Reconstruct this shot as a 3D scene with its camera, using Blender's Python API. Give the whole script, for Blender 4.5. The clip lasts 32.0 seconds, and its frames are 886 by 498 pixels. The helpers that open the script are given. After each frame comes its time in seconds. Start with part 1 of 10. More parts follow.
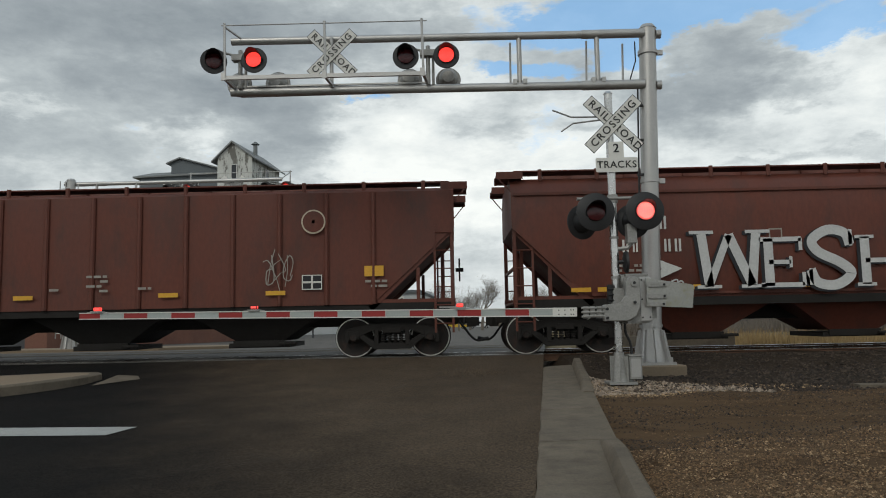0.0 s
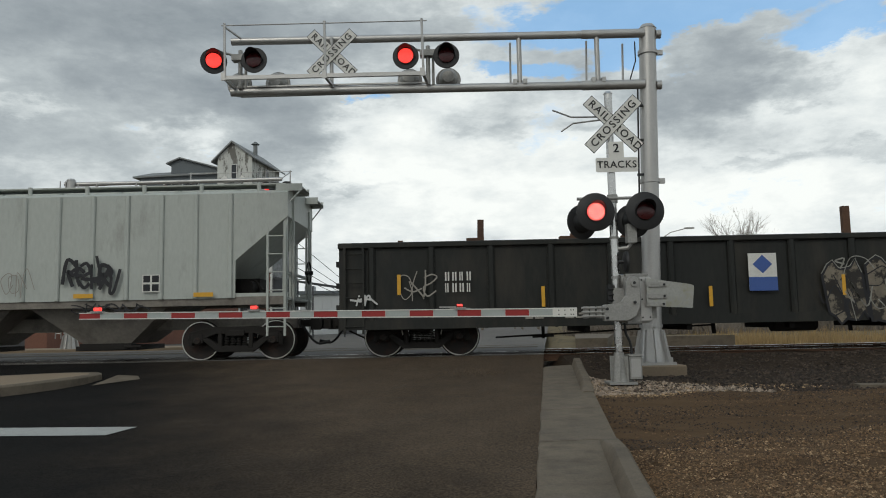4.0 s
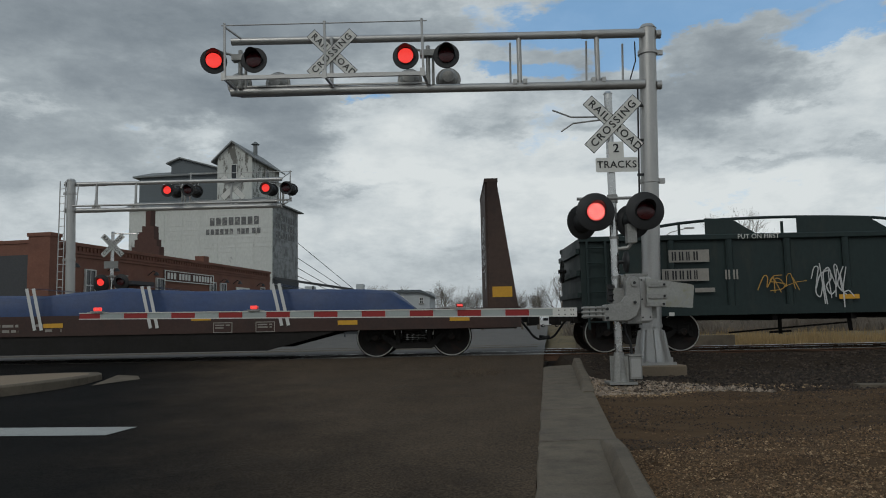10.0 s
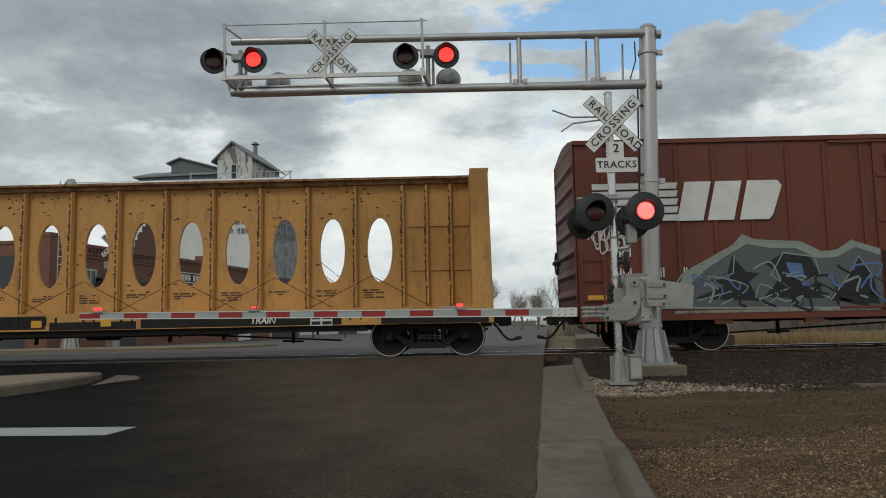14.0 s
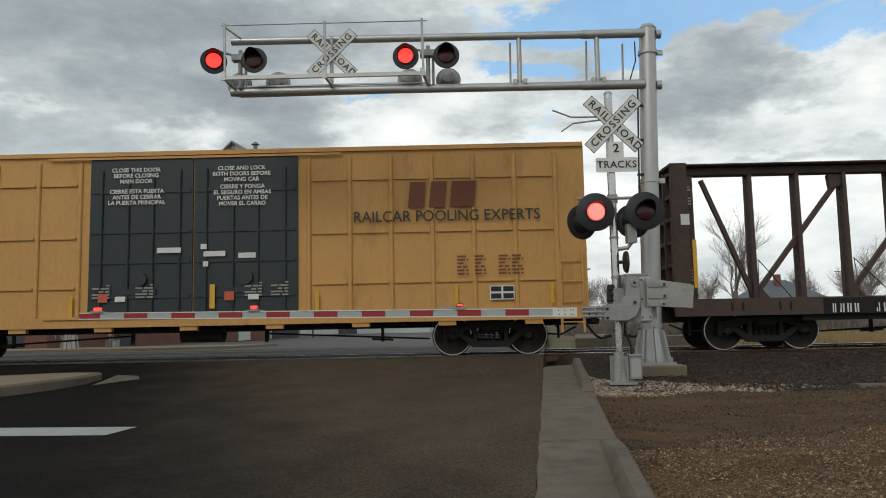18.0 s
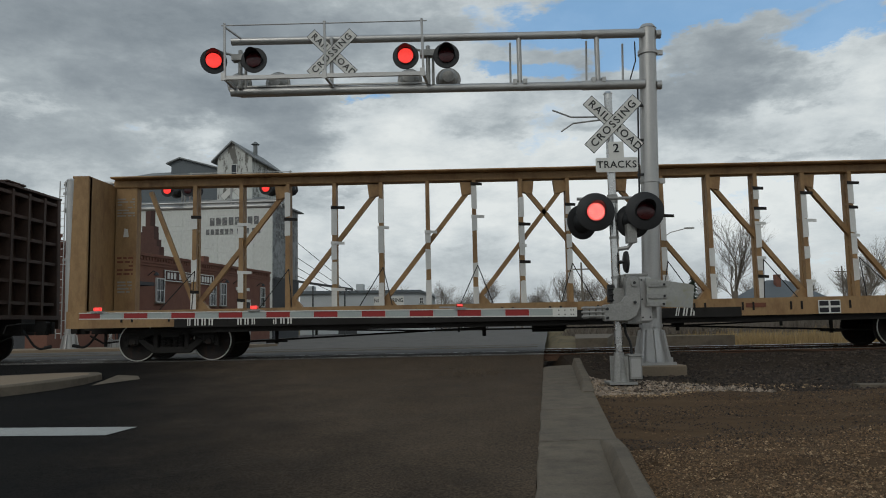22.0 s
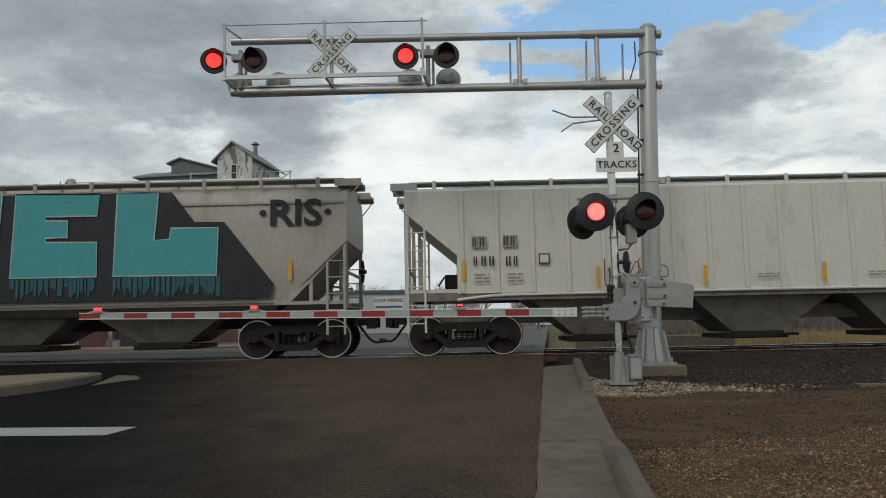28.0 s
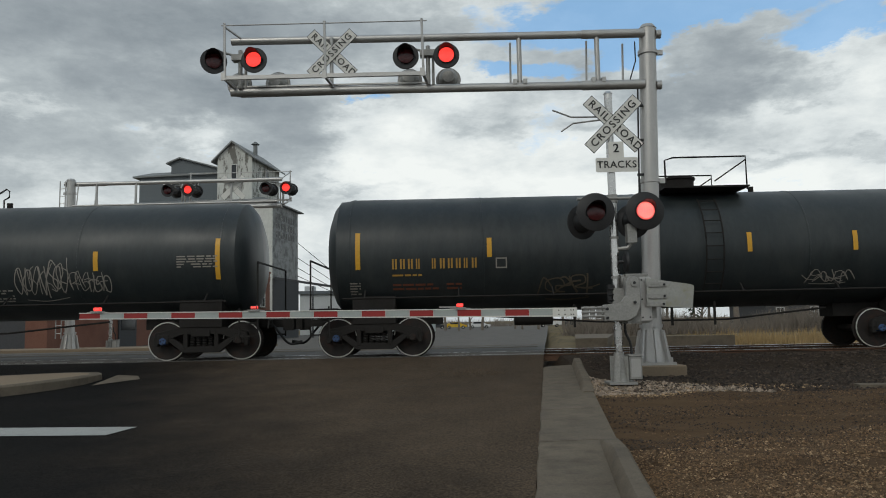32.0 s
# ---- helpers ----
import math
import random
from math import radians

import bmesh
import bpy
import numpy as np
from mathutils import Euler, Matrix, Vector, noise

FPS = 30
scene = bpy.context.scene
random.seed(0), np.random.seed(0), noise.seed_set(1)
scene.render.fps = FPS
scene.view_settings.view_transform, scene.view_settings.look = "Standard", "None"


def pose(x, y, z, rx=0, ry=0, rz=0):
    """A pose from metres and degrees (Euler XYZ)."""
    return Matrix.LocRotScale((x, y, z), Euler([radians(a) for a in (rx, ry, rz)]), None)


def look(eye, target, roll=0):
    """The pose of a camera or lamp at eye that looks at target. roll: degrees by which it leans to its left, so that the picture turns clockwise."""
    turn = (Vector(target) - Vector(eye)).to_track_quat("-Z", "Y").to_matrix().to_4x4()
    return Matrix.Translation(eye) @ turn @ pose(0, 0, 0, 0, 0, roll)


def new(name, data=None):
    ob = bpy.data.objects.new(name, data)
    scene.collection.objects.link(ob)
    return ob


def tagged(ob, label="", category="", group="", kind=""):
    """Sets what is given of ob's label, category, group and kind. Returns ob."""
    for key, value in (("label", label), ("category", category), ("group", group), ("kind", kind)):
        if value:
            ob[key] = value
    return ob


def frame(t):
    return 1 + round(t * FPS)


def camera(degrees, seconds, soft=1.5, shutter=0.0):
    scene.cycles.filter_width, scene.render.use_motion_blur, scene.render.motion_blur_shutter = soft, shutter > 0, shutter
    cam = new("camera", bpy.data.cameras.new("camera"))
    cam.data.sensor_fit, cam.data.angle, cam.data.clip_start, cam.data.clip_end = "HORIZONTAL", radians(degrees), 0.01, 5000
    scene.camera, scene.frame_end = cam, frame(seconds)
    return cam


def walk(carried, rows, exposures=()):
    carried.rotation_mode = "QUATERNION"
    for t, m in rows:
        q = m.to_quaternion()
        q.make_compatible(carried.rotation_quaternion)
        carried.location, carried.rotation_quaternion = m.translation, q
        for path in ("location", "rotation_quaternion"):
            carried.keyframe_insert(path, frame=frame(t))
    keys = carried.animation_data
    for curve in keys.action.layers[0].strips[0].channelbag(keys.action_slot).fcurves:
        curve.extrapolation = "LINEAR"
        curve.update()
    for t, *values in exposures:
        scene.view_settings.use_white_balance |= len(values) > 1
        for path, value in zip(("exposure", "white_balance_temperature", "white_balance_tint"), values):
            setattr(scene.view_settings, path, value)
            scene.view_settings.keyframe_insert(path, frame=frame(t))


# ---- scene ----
cam = camera(62.2, 32.0, soft=1.0)
EYE = Vector((0.0, 0.0, 0.79))
AIM = Vector((-math.sin(radians(0.7)) * math.cos(radians(5.67)), math.cos(radians(0.7)) * math.cos(radians(5.67)), math.sin(radians(5.67))))
# the clip's camera darkens its picture a little while bright cars fill it
EXPOSURE = [(t, s + 0.12, 6580 + s * 600, 6) for t, s in ((0.0, 0.0), (1.0, 0.25), (2.0, 0.1), (3.5, 0.05), (5.5, -0.2), (7.0, -0.28), (8.6, -0.4), (10.0, -0.45), (11.0, -0.26), (12.0, -0.24), (13.0, -0.1), (14.5, 0.0), (16.5, 0.34), (17.2, 0.34), (18.0, 0.1), (19.0, -0.33), (24.0, -0.35), (25.5, -0.4), (27.5, -0.05), (29.0, -0.08), (30.0, -0.25), (31.0, 0.0), (32.0, -0.1))]
walk(cam, [(0.0, look(EYE, EYE + AIM, -1.15)), (32.0, look(EYE, EYE + AIM, -1.15))], exposures=EXPOSURE)


# ---- sky and sun ----
def make_world():
    w = bpy.data.worlds.new("cloudy_sky")
    scene.world = w
    w.use_nodes = True
    nt = w.node_tree
    nt.nodes.clear()
    N, L = nt.nodes.new, nt.links.new
    sky = N("ShaderNodeTexSky")
    sky.sky_type, sky.sun_disc = "NISHITA", False
    sky.sun_elevation, sky.sun_rotation = radians(48), radians(215)
    skym = N("ShaderNodeVectorMath")
    skym.operation = "SCALE"
    skym.inputs["Scale"].default_value = 0.11
    L(sky.outputs[0], skym.inputs[0])
    tc = N("ShaderNodeTexCoord")
    sep = N("ShaderNodeSeparateXYZ")
    L(tc.outputs["Generated"], sep.inputs[0])

    def mth(op, a, b=None, clamp=False):
        n = N("ShaderNodeMath")
        n.operation, n.use_clamp = op, clamp
        for i, v in enumerate((a, b)):
            if v is None:
                continue
            if isinstance(v, (int, float)):
                n.inputs[i].default_value = v
            else:
                L(v, n.inputs[i])
        return n.outputs[0]

    def ramp(v, stops):
        n = N("ShaderNodeValToRGB")
        n.color_ramp.elements[0].position, n.color_ramp.elements[0].color = stops[0][0], (*stops[0][1], 1)
        n.color_ramp.elements[1].position, n.color_ramp.elements[1].color = stops[-1][0], (*stops[-1][1], 1)
        for p, c in stops[1:-1]:
            n.color_ramp.elements.new(p).color = (*c, 1)
        L(v, n.inputs[0])
        return n.outputs[0]

    def mix(f, a, b):
        n = N("ShaderNodeMix")
        n.data_type = "RGBA"
        L(f, n.inputs[0]) if not isinstance(f, float) else None
        L(a, n.inputs[6])
        L(b, n.inputs[7])
        return n.outputs[2]

    z = mth("MAXIMUM", sep.outputs[2], 0.0)
    flat = N("ShaderNodeVectorMath")
    flat.operation = "MULTIPLY"
    flat.inputs[1].default_value = (1.0, 1.0, 2.3)
    L(tc.outputs["Generated"], flat.inputs[0])

    def fbm(scale, detail, rough, off, dist=0.0, out=0):
        mp = N("ShaderNodeMapping")
        mp.inputs["Location"].default_value = off
        L(flat.outputs[0], mp.inputs[0])
        n = N("ShaderNodeTexNoise")
        n.inputs["Scale"].default_value, n.inputs["Detail"].default_value = scale, detail
        n.inputs["Roughness"].default_value, n.inputs["Distortion"].default_value = rough, dist
        L(mp.outputs[0], n.inputs[0])
        return n.outputs[out]

    # the cloud masses have ragged edges: their outline follows a warped direction
    wob = N("ShaderNodeVectorMath")
    wob.operation = "SUBTRACT"
    wob.inputs[1].default_value = (0.5, 0.5, 0.5)
    L(fbm(6.5, 7, 0.62, (2.0, 7.0, 1.0), 0.0, 1), wob.inputs[0])
    wsc = N("ShaderNodeVectorMath")
    wsc.operation = "MULTIPLY"
    wsc.inputs[1].default_value = (0.26, 0.26, 0.15)
    L(wob.outputs[0], wsc.inputs[0])
    wdir = N("ShaderNodeVectorMath")
    wdir.operation = "ADD"
    L(tc.outputs["Generated"], wdir.inputs[0]), L(wsc.outputs[0], wdir.inputs[1])

    def mass(d, rx, rz):
        """1 in the middle of a cloud mass round the direction d, 0 beyond its half width rx and half height rz."""
        sb, sk, ln = N("ShaderNodeVectorMath"), N("ShaderNodeVectorMath"), N("ShaderNodeVectorMath")
        sb.operation, sk.operation, ln.operation = "SUBTRACT", "MULTIPLY", "LENGTH"
        sb.inputs[1].default_value = d
        sk.inputs[1].default_value = (1 / rx, 1 / rx, 1 / rz)
        L(wdir.outputs[0], sb.inputs[0]), L(sb.outputs[0], sk.inputs[0]), L(sk.outputs[0], ln.inputs[0])
        m = N("ShaderNodeMapRange")
        m.interpolation_type = "SMOOTHSTEP"
        m.inputs["From Min"].default_value, m.inputs["From Max"].default_value = 1.0, 0.25
        L(ln.outputs["Value"], m.inputs[0])
        return m.outputs[0]

    big = fbm(2.1, 3, 0.5, (SKY_OFF[0], SKY_OFF[1], 0.0), 0.0)
    mid = fbm(5.2, 10, 0.58, (3.7, 1.3, 2.0), 0.1)
    fine = fbm(12.0, 10, 0.66, (9.1, 4.2, 5.0), 0.15)
    tone = mth("ADD", mth("ADD", mth("ADD", mth("MULTIPLY", big, 0.14), 0.185), mth("MULTIPLY", mid, 0.35)), mth("MULTIPLY", fine, 0.25))
    for d, rx, rz, k in CLOUD_MASSES:
        tone = mth("ADD", tone, mth("MULTIPLY", mass(d, rx, rz), k))
    # the cloud base brightens towards the horizon
    low = mth("SUBTRACT", 1.0, mth("DIVIDE", z, 0.36), True)
    tone = mth("ADD", tone, mth("MULTIPLY", low, 0.09))
    cloud = ramp(tone, [(0.38, (0.275, 0.312, 0.352)), (0.47, (0.365, 0.405, 0.445)), (0.55, (0.50, 0.545, 0.58)), (0.64, (0.78, 0.82, 0.845)), (0.74, (0.99, 1.01, 1.01))])
    haze = ramp(z, [(0.0, (0.56, 0.59, 0.62)), (0.18, (0.56, 0.59, 0.62))])
    cloud = mix(ramp(z, [(0.0, (0.5, 0.5, 0.5)), (0.09, (0.0, 0.0, 0.0))]), cloud, haze)
    gap = mth("ADD", mth("MULTIPLY", mid, 0.5), mth("MULTIPLY", fine, 0.45))
    for d, rx, rz in SKY_GAPS:
        gap = mth("ADD", gap, mth("MULTIPLY", mass(d, rx, rz), 0.29))
    gap = mth("ADD", gap, mth("MULTIPLY", mth("MAXIMUM", mth("SUBTRACT", z, 0.42), 0.0), 0.25))
    hole = ramp(gap, [(0.57, (0.0, 0.0, 0.0)), (0.69, (0.85, 0.85, 0.85))])
    blue = N("ShaderNodeRGB")
    blue.outputs[0].default_value = (0.15, 0.38, 0.66, 1)
    add = N("ShaderNodeVectorMath")
    add.operation = "ADD"
    L(skym.outputs[0], add.inputs[0])
    half = N("ShaderNodeVectorMath")
    half.operation = "SCALE"
    half.inputs["Scale"].default_value = 0.62
    L(blue.outputs[0], half.inputs[0]), L(half.outputs[0], add.inputs[1])
    col = mix(hole, cloud, add.outputs[0])
    bg = N("ShaderNodeBackground")
    bg.inputs["Strength"].default_value = 0.90
    L(col, bg.inputs[0])
    out = N("ShaderNodeOutputWorld")
    L(bg.outputs[0], out.inputs[0])


SKY_OFF = (0.6, 2.2)
# directions of the heavier and the brighter cloud masses, and of the blue gaps between them
CLOUD_MASSES = [
    ((-0.47, 0.81, 0.36), 0.34, 0.10, -0.085), ((-0.22, 0.89, 0.385), 0.28, 0.06, -0.085), ((-0.38, 0.88, 0.285), 0.20, 0.055, -0.075),
    ((-0.23, 0.94, 0.26), 0.12, 0.075, -0.085), ((-0.15, 0.95, 0.31), 0.12, 0.04, -0.04), ((-0.49, 0.83, 0.262), 0.10, 0.022, 0.06),
    ((-0.34, 0.905, 0.254), 0.08, 0.022, 0.07), ((-0.46, 0.86, 0.21), 0.26, 0.07, -0.075), ((-0.46, 0.87, 0.13), 0.25, 0.05, -0.02),
    ((-0.06, 0.97, 0.22), 0.17, 0.12, 0.13), ((0.10, 0.97, 0.17), 0.22, 0.09, 0.10), ((0.36, 0.92, 0.15), 0.30, 0.07, 0.10), ((-0.14, 0.98, 0.13), 0.20, 0.05, 0.07),
    ((0.47, 0.84, 0.30), 0.12, 0.09, 0.06), ((0.317, 0.903, 0.285), 0.115, 0.085, -0.13), ((0.43, 0.86, 0.272), 0.05, 0.018, -0.07),
    ((0.397, 0.899, 0.188), 0.06, 0.014, -0.08), ((0.48, 0.856, 0.195), 0.07, 0.022, -0.07), ((0.12, 0.96, 0.255), 0.12, 0.02, -0.05),
    ((0.01, 0.92, 0.395), 0.05, 0.04, -0.04), ((0.42, 0.87, 0.23), 0.22, 0.06, 0.05), ((0.0, 0.95, 0.31), 0.10, 0.04, 0.04), ((0.15, 0.915, 0.372), 0.07, 0.03, 0.05), ((-0.13, 0.975, 0.195), 0.07, 0.012, -0.06)]
SKY_GAPS = [((0.20, 0.90, 0.385), 0.22, 0.055), ((0.34, 0.86, 0.39), 0.24, 0.05), ((0.11, 0.94, 0.325), 0.12, 0.03), ((-0.116, 0.95, 0.29), 0.05, 0.02), ((0.45, 0.83, 0.33), 0.14, 0.045), ((0.22, 0.91, 0.34), 0.08, 0.03)]
make_world()
sun = new("sun", bpy.data.lights.new("sun", "SUN"))
sun.data.energy, sun.data.angle, sun.data.color = 0.75, radians(18), (1.0, 0.95, 0.88)
sun.matrix_world = look((-12, -16, 24), (0, 12, 0))


# ---- materials ----
def surface(name, col, rough=0.6, metal=0.0, fine=30.0, big=1.6, amt=0.18, bump=0.15, dirt=None, dirt_at=(0.55, 0.75), spec=0.4, stretch=(1, 1, 1), dirt_scale=None, rnd=0.0, island=0.0):
    """A painted, metal, stone or earth surface: grain and blotches at two scales, with an optional layer of dirt or rust."""
    m = bpy.data.materials.new(name)
    m.use_nodes = True
    nt = m.node_tree
    b = nt.nodes["Principled BSDF"]
    N, L = nt.nodes.new, nt.links.new
    b.inputs["Roughness"].default_value, b.inputs["Metallic"].default_value = rough, metal
    b.inputs["Specular IOR Level"].default_value = spec
    tc, mp = N("ShaderNodeTexCoord"), N("ShaderNodeMapping")
    mp.inputs["Scale"].default_value = stretch
    L(tc.outputs["Object"], mp.inputs[0])

    def noise_(scale, detail, rg=0.6):
        n = N("ShaderNodeTexNoise")
        n.inputs["Scale"].default_value, n.inputs["Detail"].default_value, n.inputs["Roughness"].default_value = scale, detail, rg
        L(mp.outputs[0], n.inputs[0])
        return n.outputs[0]

    f, g = noise_(fine, 4), noise_(big, 6)
    add = N("ShaderNodeMath")
    add.operation = "ADD"
    L(f, add.inputs[0]), L(g, add.inputs[1])
    mr = N("ShaderNodeMapRange")
    mr.inputs["From Min"].default_value, mr.inputs["From Max"].default_value = 0.6, 1.4
    mr.inputs["To Min"].default_value, mr.inputs["To Max"].default_value = 1 - amt, 1 + amt
    L(add.outputs[0], mr.inputs[0])
    fac = mr.outputs[0]
    if rnd:
        oi, m2, m3 = N("ShaderNodeObjectInfo"), N("ShaderNodeMapRange"), N("ShaderNodeMath")
        m2.inputs["To Min"].default_value, m2.inputs["To Max"].default_value = 1 - rnd, 1 + rnd
        m3.operation = "MULTIPLY"
        L(oi.outputs["Random"], m2.inputs[0]), L(m2.outputs[0], m3.inputs[0]), L(fac, m3.inputs[1])
        fac = m3.outputs[0]
    if island:
        ge, m4, m5 = N("ShaderNodeNewGeometry"), N("ShaderNodeMapRange"), N("ShaderNodeMath")
        m4.inputs["To Min"].default_value, m4.inputs["To Max"].default_value = 1 - island, 1 + island
        m5.operation = "MULTIPLY"
        L(ge.outputs["Random Per Island"], m4.inputs[0]), L(m4.outputs[0], m5.inputs[0]), L(fac, m5.inputs[1])
        fac = m5.outputs[0]
    sc = N("ShaderNodeVectorMath")
    sc.operation = "SCALE"
    sc.inputs[0].default_value = col
    L(fac, sc.inputs["Scale"])
    c = sc.outputs[0]
    if dirt:
        dn = noise_(dirt_scale or big * 2.3, 8, 0.68)
        r = N("ShaderNodeValToRGB")
        r.color_ramp.elements[0].position, r.color_ramp.elements[1].position = dirt_at
        L(dn, r.inputs[0])
        mx = N("ShaderNodeMix")
        mx.data_type = "RGBA"
        mx.inputs[7].default_value = (*dirt, 1)
        L(r.outputs[0], mx.inputs[0]), L(c, mx.inputs[6])
        c = mx.outputs[2]
    L(c, b.inputs["Base Color"])
    rr = N("ShaderNodeMapRange")
    rr.inputs["From Min"].default_value, rr.inputs["From Max"].default_value = 0.3, 0.7
    rr.inputs["To Min"].default_value, rr.inputs["To Max"].default_value = max(0.03, rough - 0.12), min(1, rough + 0.12)
    L(g, rr.inputs[0]), L(rr.outputs[0], b.inputs["Roughness"])
    if bump:
        bp = N("ShaderNodeBump")
        bp.inputs["Strength"].default_value, bp.inputs["Distance"].default_value = bump, 0.02
        L(f, bp.inputs["Height"]), L(bp.outputs[0], b.inputs["Normal"])
    return m


def glowing(name, col, strength, base=(0.1, 0.01, 0.01)):
    m = bpy.data.materials.new(name)
    m.use_nodes = True
    b = m.node_tree.nodes["Principled BSDF"]
    b.inputs["Base Color"].default_value = (*base, 1)
    b.inputs["Emission Color"].default_value, b.inputs["Emission Strength"].default_value = (*col, 1), strength
    b.inputs["Roughness"].default_value = 0.3
    return m


ASPHALT = surface("asphalt", (0.0088, 0.0082, 0.0078), 0.92, fine=60, big=0.35, amt=0.5, bump=0.6, dirt=(0.019, 0.0158, 0.013), dirt_at=(0.48, 0.85), dirt_scale=0.5, spec=0.08)


def add_dust(m, col):
    """Mixes brown dust into the asphalt colour, most to the right and far off, least near and left."""
    nt = m.node_tree
    N, L = nt.nodes.new, nt.links.new
    b = nt.nodes["Principled BSDF"]
    old = b.inputs["Base Color"].links[0].from_socket
    tc, sep, nz = N("ShaderNodeTexCoord"), N("ShaderNodeSeparateXYZ"), N("ShaderNodeTexNoise")
    nz.inputs["Scale"].default_value, nz.inputs["Detail"].default_value, nz.inputs["Roughness"].default_value = 0.8, 8, 0.65
    mp = N("ShaderNodeMapping")
    mp.inputs["Scale"].default_value = (1.6, 1.2, 1.0)
    L(tc.outputs["Object"], sep.inputs[0]), L(tc.outputs["Object"], mp.inputs[0]), L(mp.outputs[0], nz.inputs[0])

    def mth(op, a, c):
        n = N("ShaderNodeMath")
        n.operation = op
        for i, v in enumerate((a, c)):
            if isinstance(v, (int, float)):
                n.inputs[i].default_value = v
            else:
                L(v, n.inputs[i])
        return n.outputs[0]

    across = mth("ADD", mth("MULTIPLY", sep.outputs[0], 0.44), mth("ADD", mth("MULTIPLY", sep.outputs[1], 0.165), 0.06))
    v = mth("ADD", across, mth("MULTIPLY", mth("SUBTRACT", nz.outputs[0], 0.5), 0.9))
    mr = N("ShaderNodeMapRange")
    mr.interpolation_type = "SMOOTHSTEP"
    mr.inputs["From Min"].default_value, mr.inputs["From Max"].default_value = -0.6, 1.35
    L(v, mr.inputs[0])
    mx = N("ShaderNodeMix")
    mx.data_type = "RGBA"
    mx.inputs[7].default_value = (*col, 1)
    L(mth("MULTIPLY", mr.outputs[0], mth("ADD", mth("MULTIPLY", nz.outputs[0], 0.7), 0.34)), mx.inputs[0]), L(old, mx.inputs[6])
    # dusty streaks left by tyres that turn about a point beside the median
    rel, ln, wv, sn, sr = N("ShaderNodeVectorMath"), N("ShaderNodeVectorMath"), N("ShaderNodeCombineXYZ"), N("ShaderNodeTexNoise"), N("ShaderNodeMapRange")
    rel.operation, ln.operation = "SUBTRACT", "LENGTH"
    rel.inputs[1].default_value = (-5.2, 13.6, 0)
    L(tc.outputs["Object"], rel.inputs[0])
    flat = N("ShaderNodeVectorMath")
    flat.operation, flat.inputs[1].default_value = "MULTIPLY", (1, 0.85, 0)
    L(rel.outputs[0], flat.inputs[0]), L(flat.outputs[0], ln.inputs[0])
    fs = N("ShaderNodeSeparateXYZ")
    L(flat.outputs[0], fs.inputs[0])
    L(mth("MULTIPLY", ln.outputs["Value"], 7.0), wv.inputs[0]), L(mth("MULTIPLY", mth("ARCTAN2", fs.outputs[1], fs.outputs[0]), 2.2), wv.inputs[1])
    sn.inputs["Scale"].default_value, sn.inputs["Detail"].default_value, sn.inputs["Roughness"].default_value = 1.0, 7, 0.72
    L(wv.outputs[0], sn.inputs[0])
    sr.inputs["From Min"].default_value, sr.inputs["From Max"].default_value = 0.54, 0.78
    sr.inputs["To Max"].default_value = 0.75
    L(sn.outputs[0], sr.inputs[0])
    ms = N("ShaderNodeMix")
    ms.data_type = "RGBA"
    ms.inputs[7].default_value = (0.088, 0.074, 0.060, 1)
    L(mth("MULTIPLY", sr.outputs[0], mth("ADD", mth("MULTIPLY", mr.outputs[0], 0.7), 0.12)), ms.inputs[0]), L(mx.outputs[2], ms.inputs[6])
    mx = ms
    # pale and dark aggregate shows through the dust
    ag, ar, sc = N("ShaderNodeTexNoise"), N("ShaderNodeMapRange"), N("ShaderNodeVectorMath")
    ag.inputs["Scale"].default_value, ag.inputs["Detail"].default_value, ag.inputs["Roughness"].default_value = 48, 4, 0.75
    ar.inputs["From Min"].default_value, ar.inputs["From Max"].default_value = 0.3, 0.7
    ar.inputs["To Min"].default_value, ar.inputs["To Max"].default_value = 0.2, 1.8
    sc.operation = "SCALE"
    L(tc.outputs["Object"], ag.inputs[0]), L(ag.outputs[0], ar.inputs[0]), L(mx.outputs[2], sc.inputs[0]), L(ar.outputs[0], sc.inputs["Scale"]), L(sc.outputs[0], b.inputs["Base Color"])
    return m


add_dust(ASPHALT, (0.110, 0.080, 0.054))
# Paler than the near asphalt: grazing sky reflection is put into the colour.
FAR_ROAD = surface("sky_sheen_asphalt", (0.128, 0.118, 0.106), 0.9, fine=20, big=0.6, amt=0.4, bump=0.1, dirt=(0.08, 0.075, 0.07), dirt_at=(0.45, 0.7), spec=0.2)
CONCRETE = surface("kerb_concrete", (0.150, 0.124, 0.094), 0.88, fine=55, big=1.6, amt=0.30, bump=0.35, dirt=(0.085, 0.070, 0.054), dirt_at=(0.46, 0.78), spec=0.2, dirt_scale=3.5)
CONCRETE_TAN = surface("tan_concrete", (0.235, 0.18, 0.125), 0.85, fine=25, big=1.4, amt=0.15, bump=0.2, spec=0.25)
DIRT = surface("dirt", (0.084, 0.052, 0.028), 0.95, fine=32, big=0.7, amt=0.5, bump=1.0, dirt=(0.125, 0.082, 0.047), dirt_at=(0.42, 0.70), dirt_scale=1.3, spec=0.1, stretch=(0.55, 1.5, 1))
# Dark stone, with a little of the train's shade added to the colour.
BALLAST = surface("dark_ballast", (0.038, 0.027, 0.0185), 0.95, fine=22, big=1.2, amt=0.5, bump=0.8, dirt=(0.10, 0.085, 0.07), dirt_at=(0.58, 0.75), dirt_scale=14, spec=0.15)
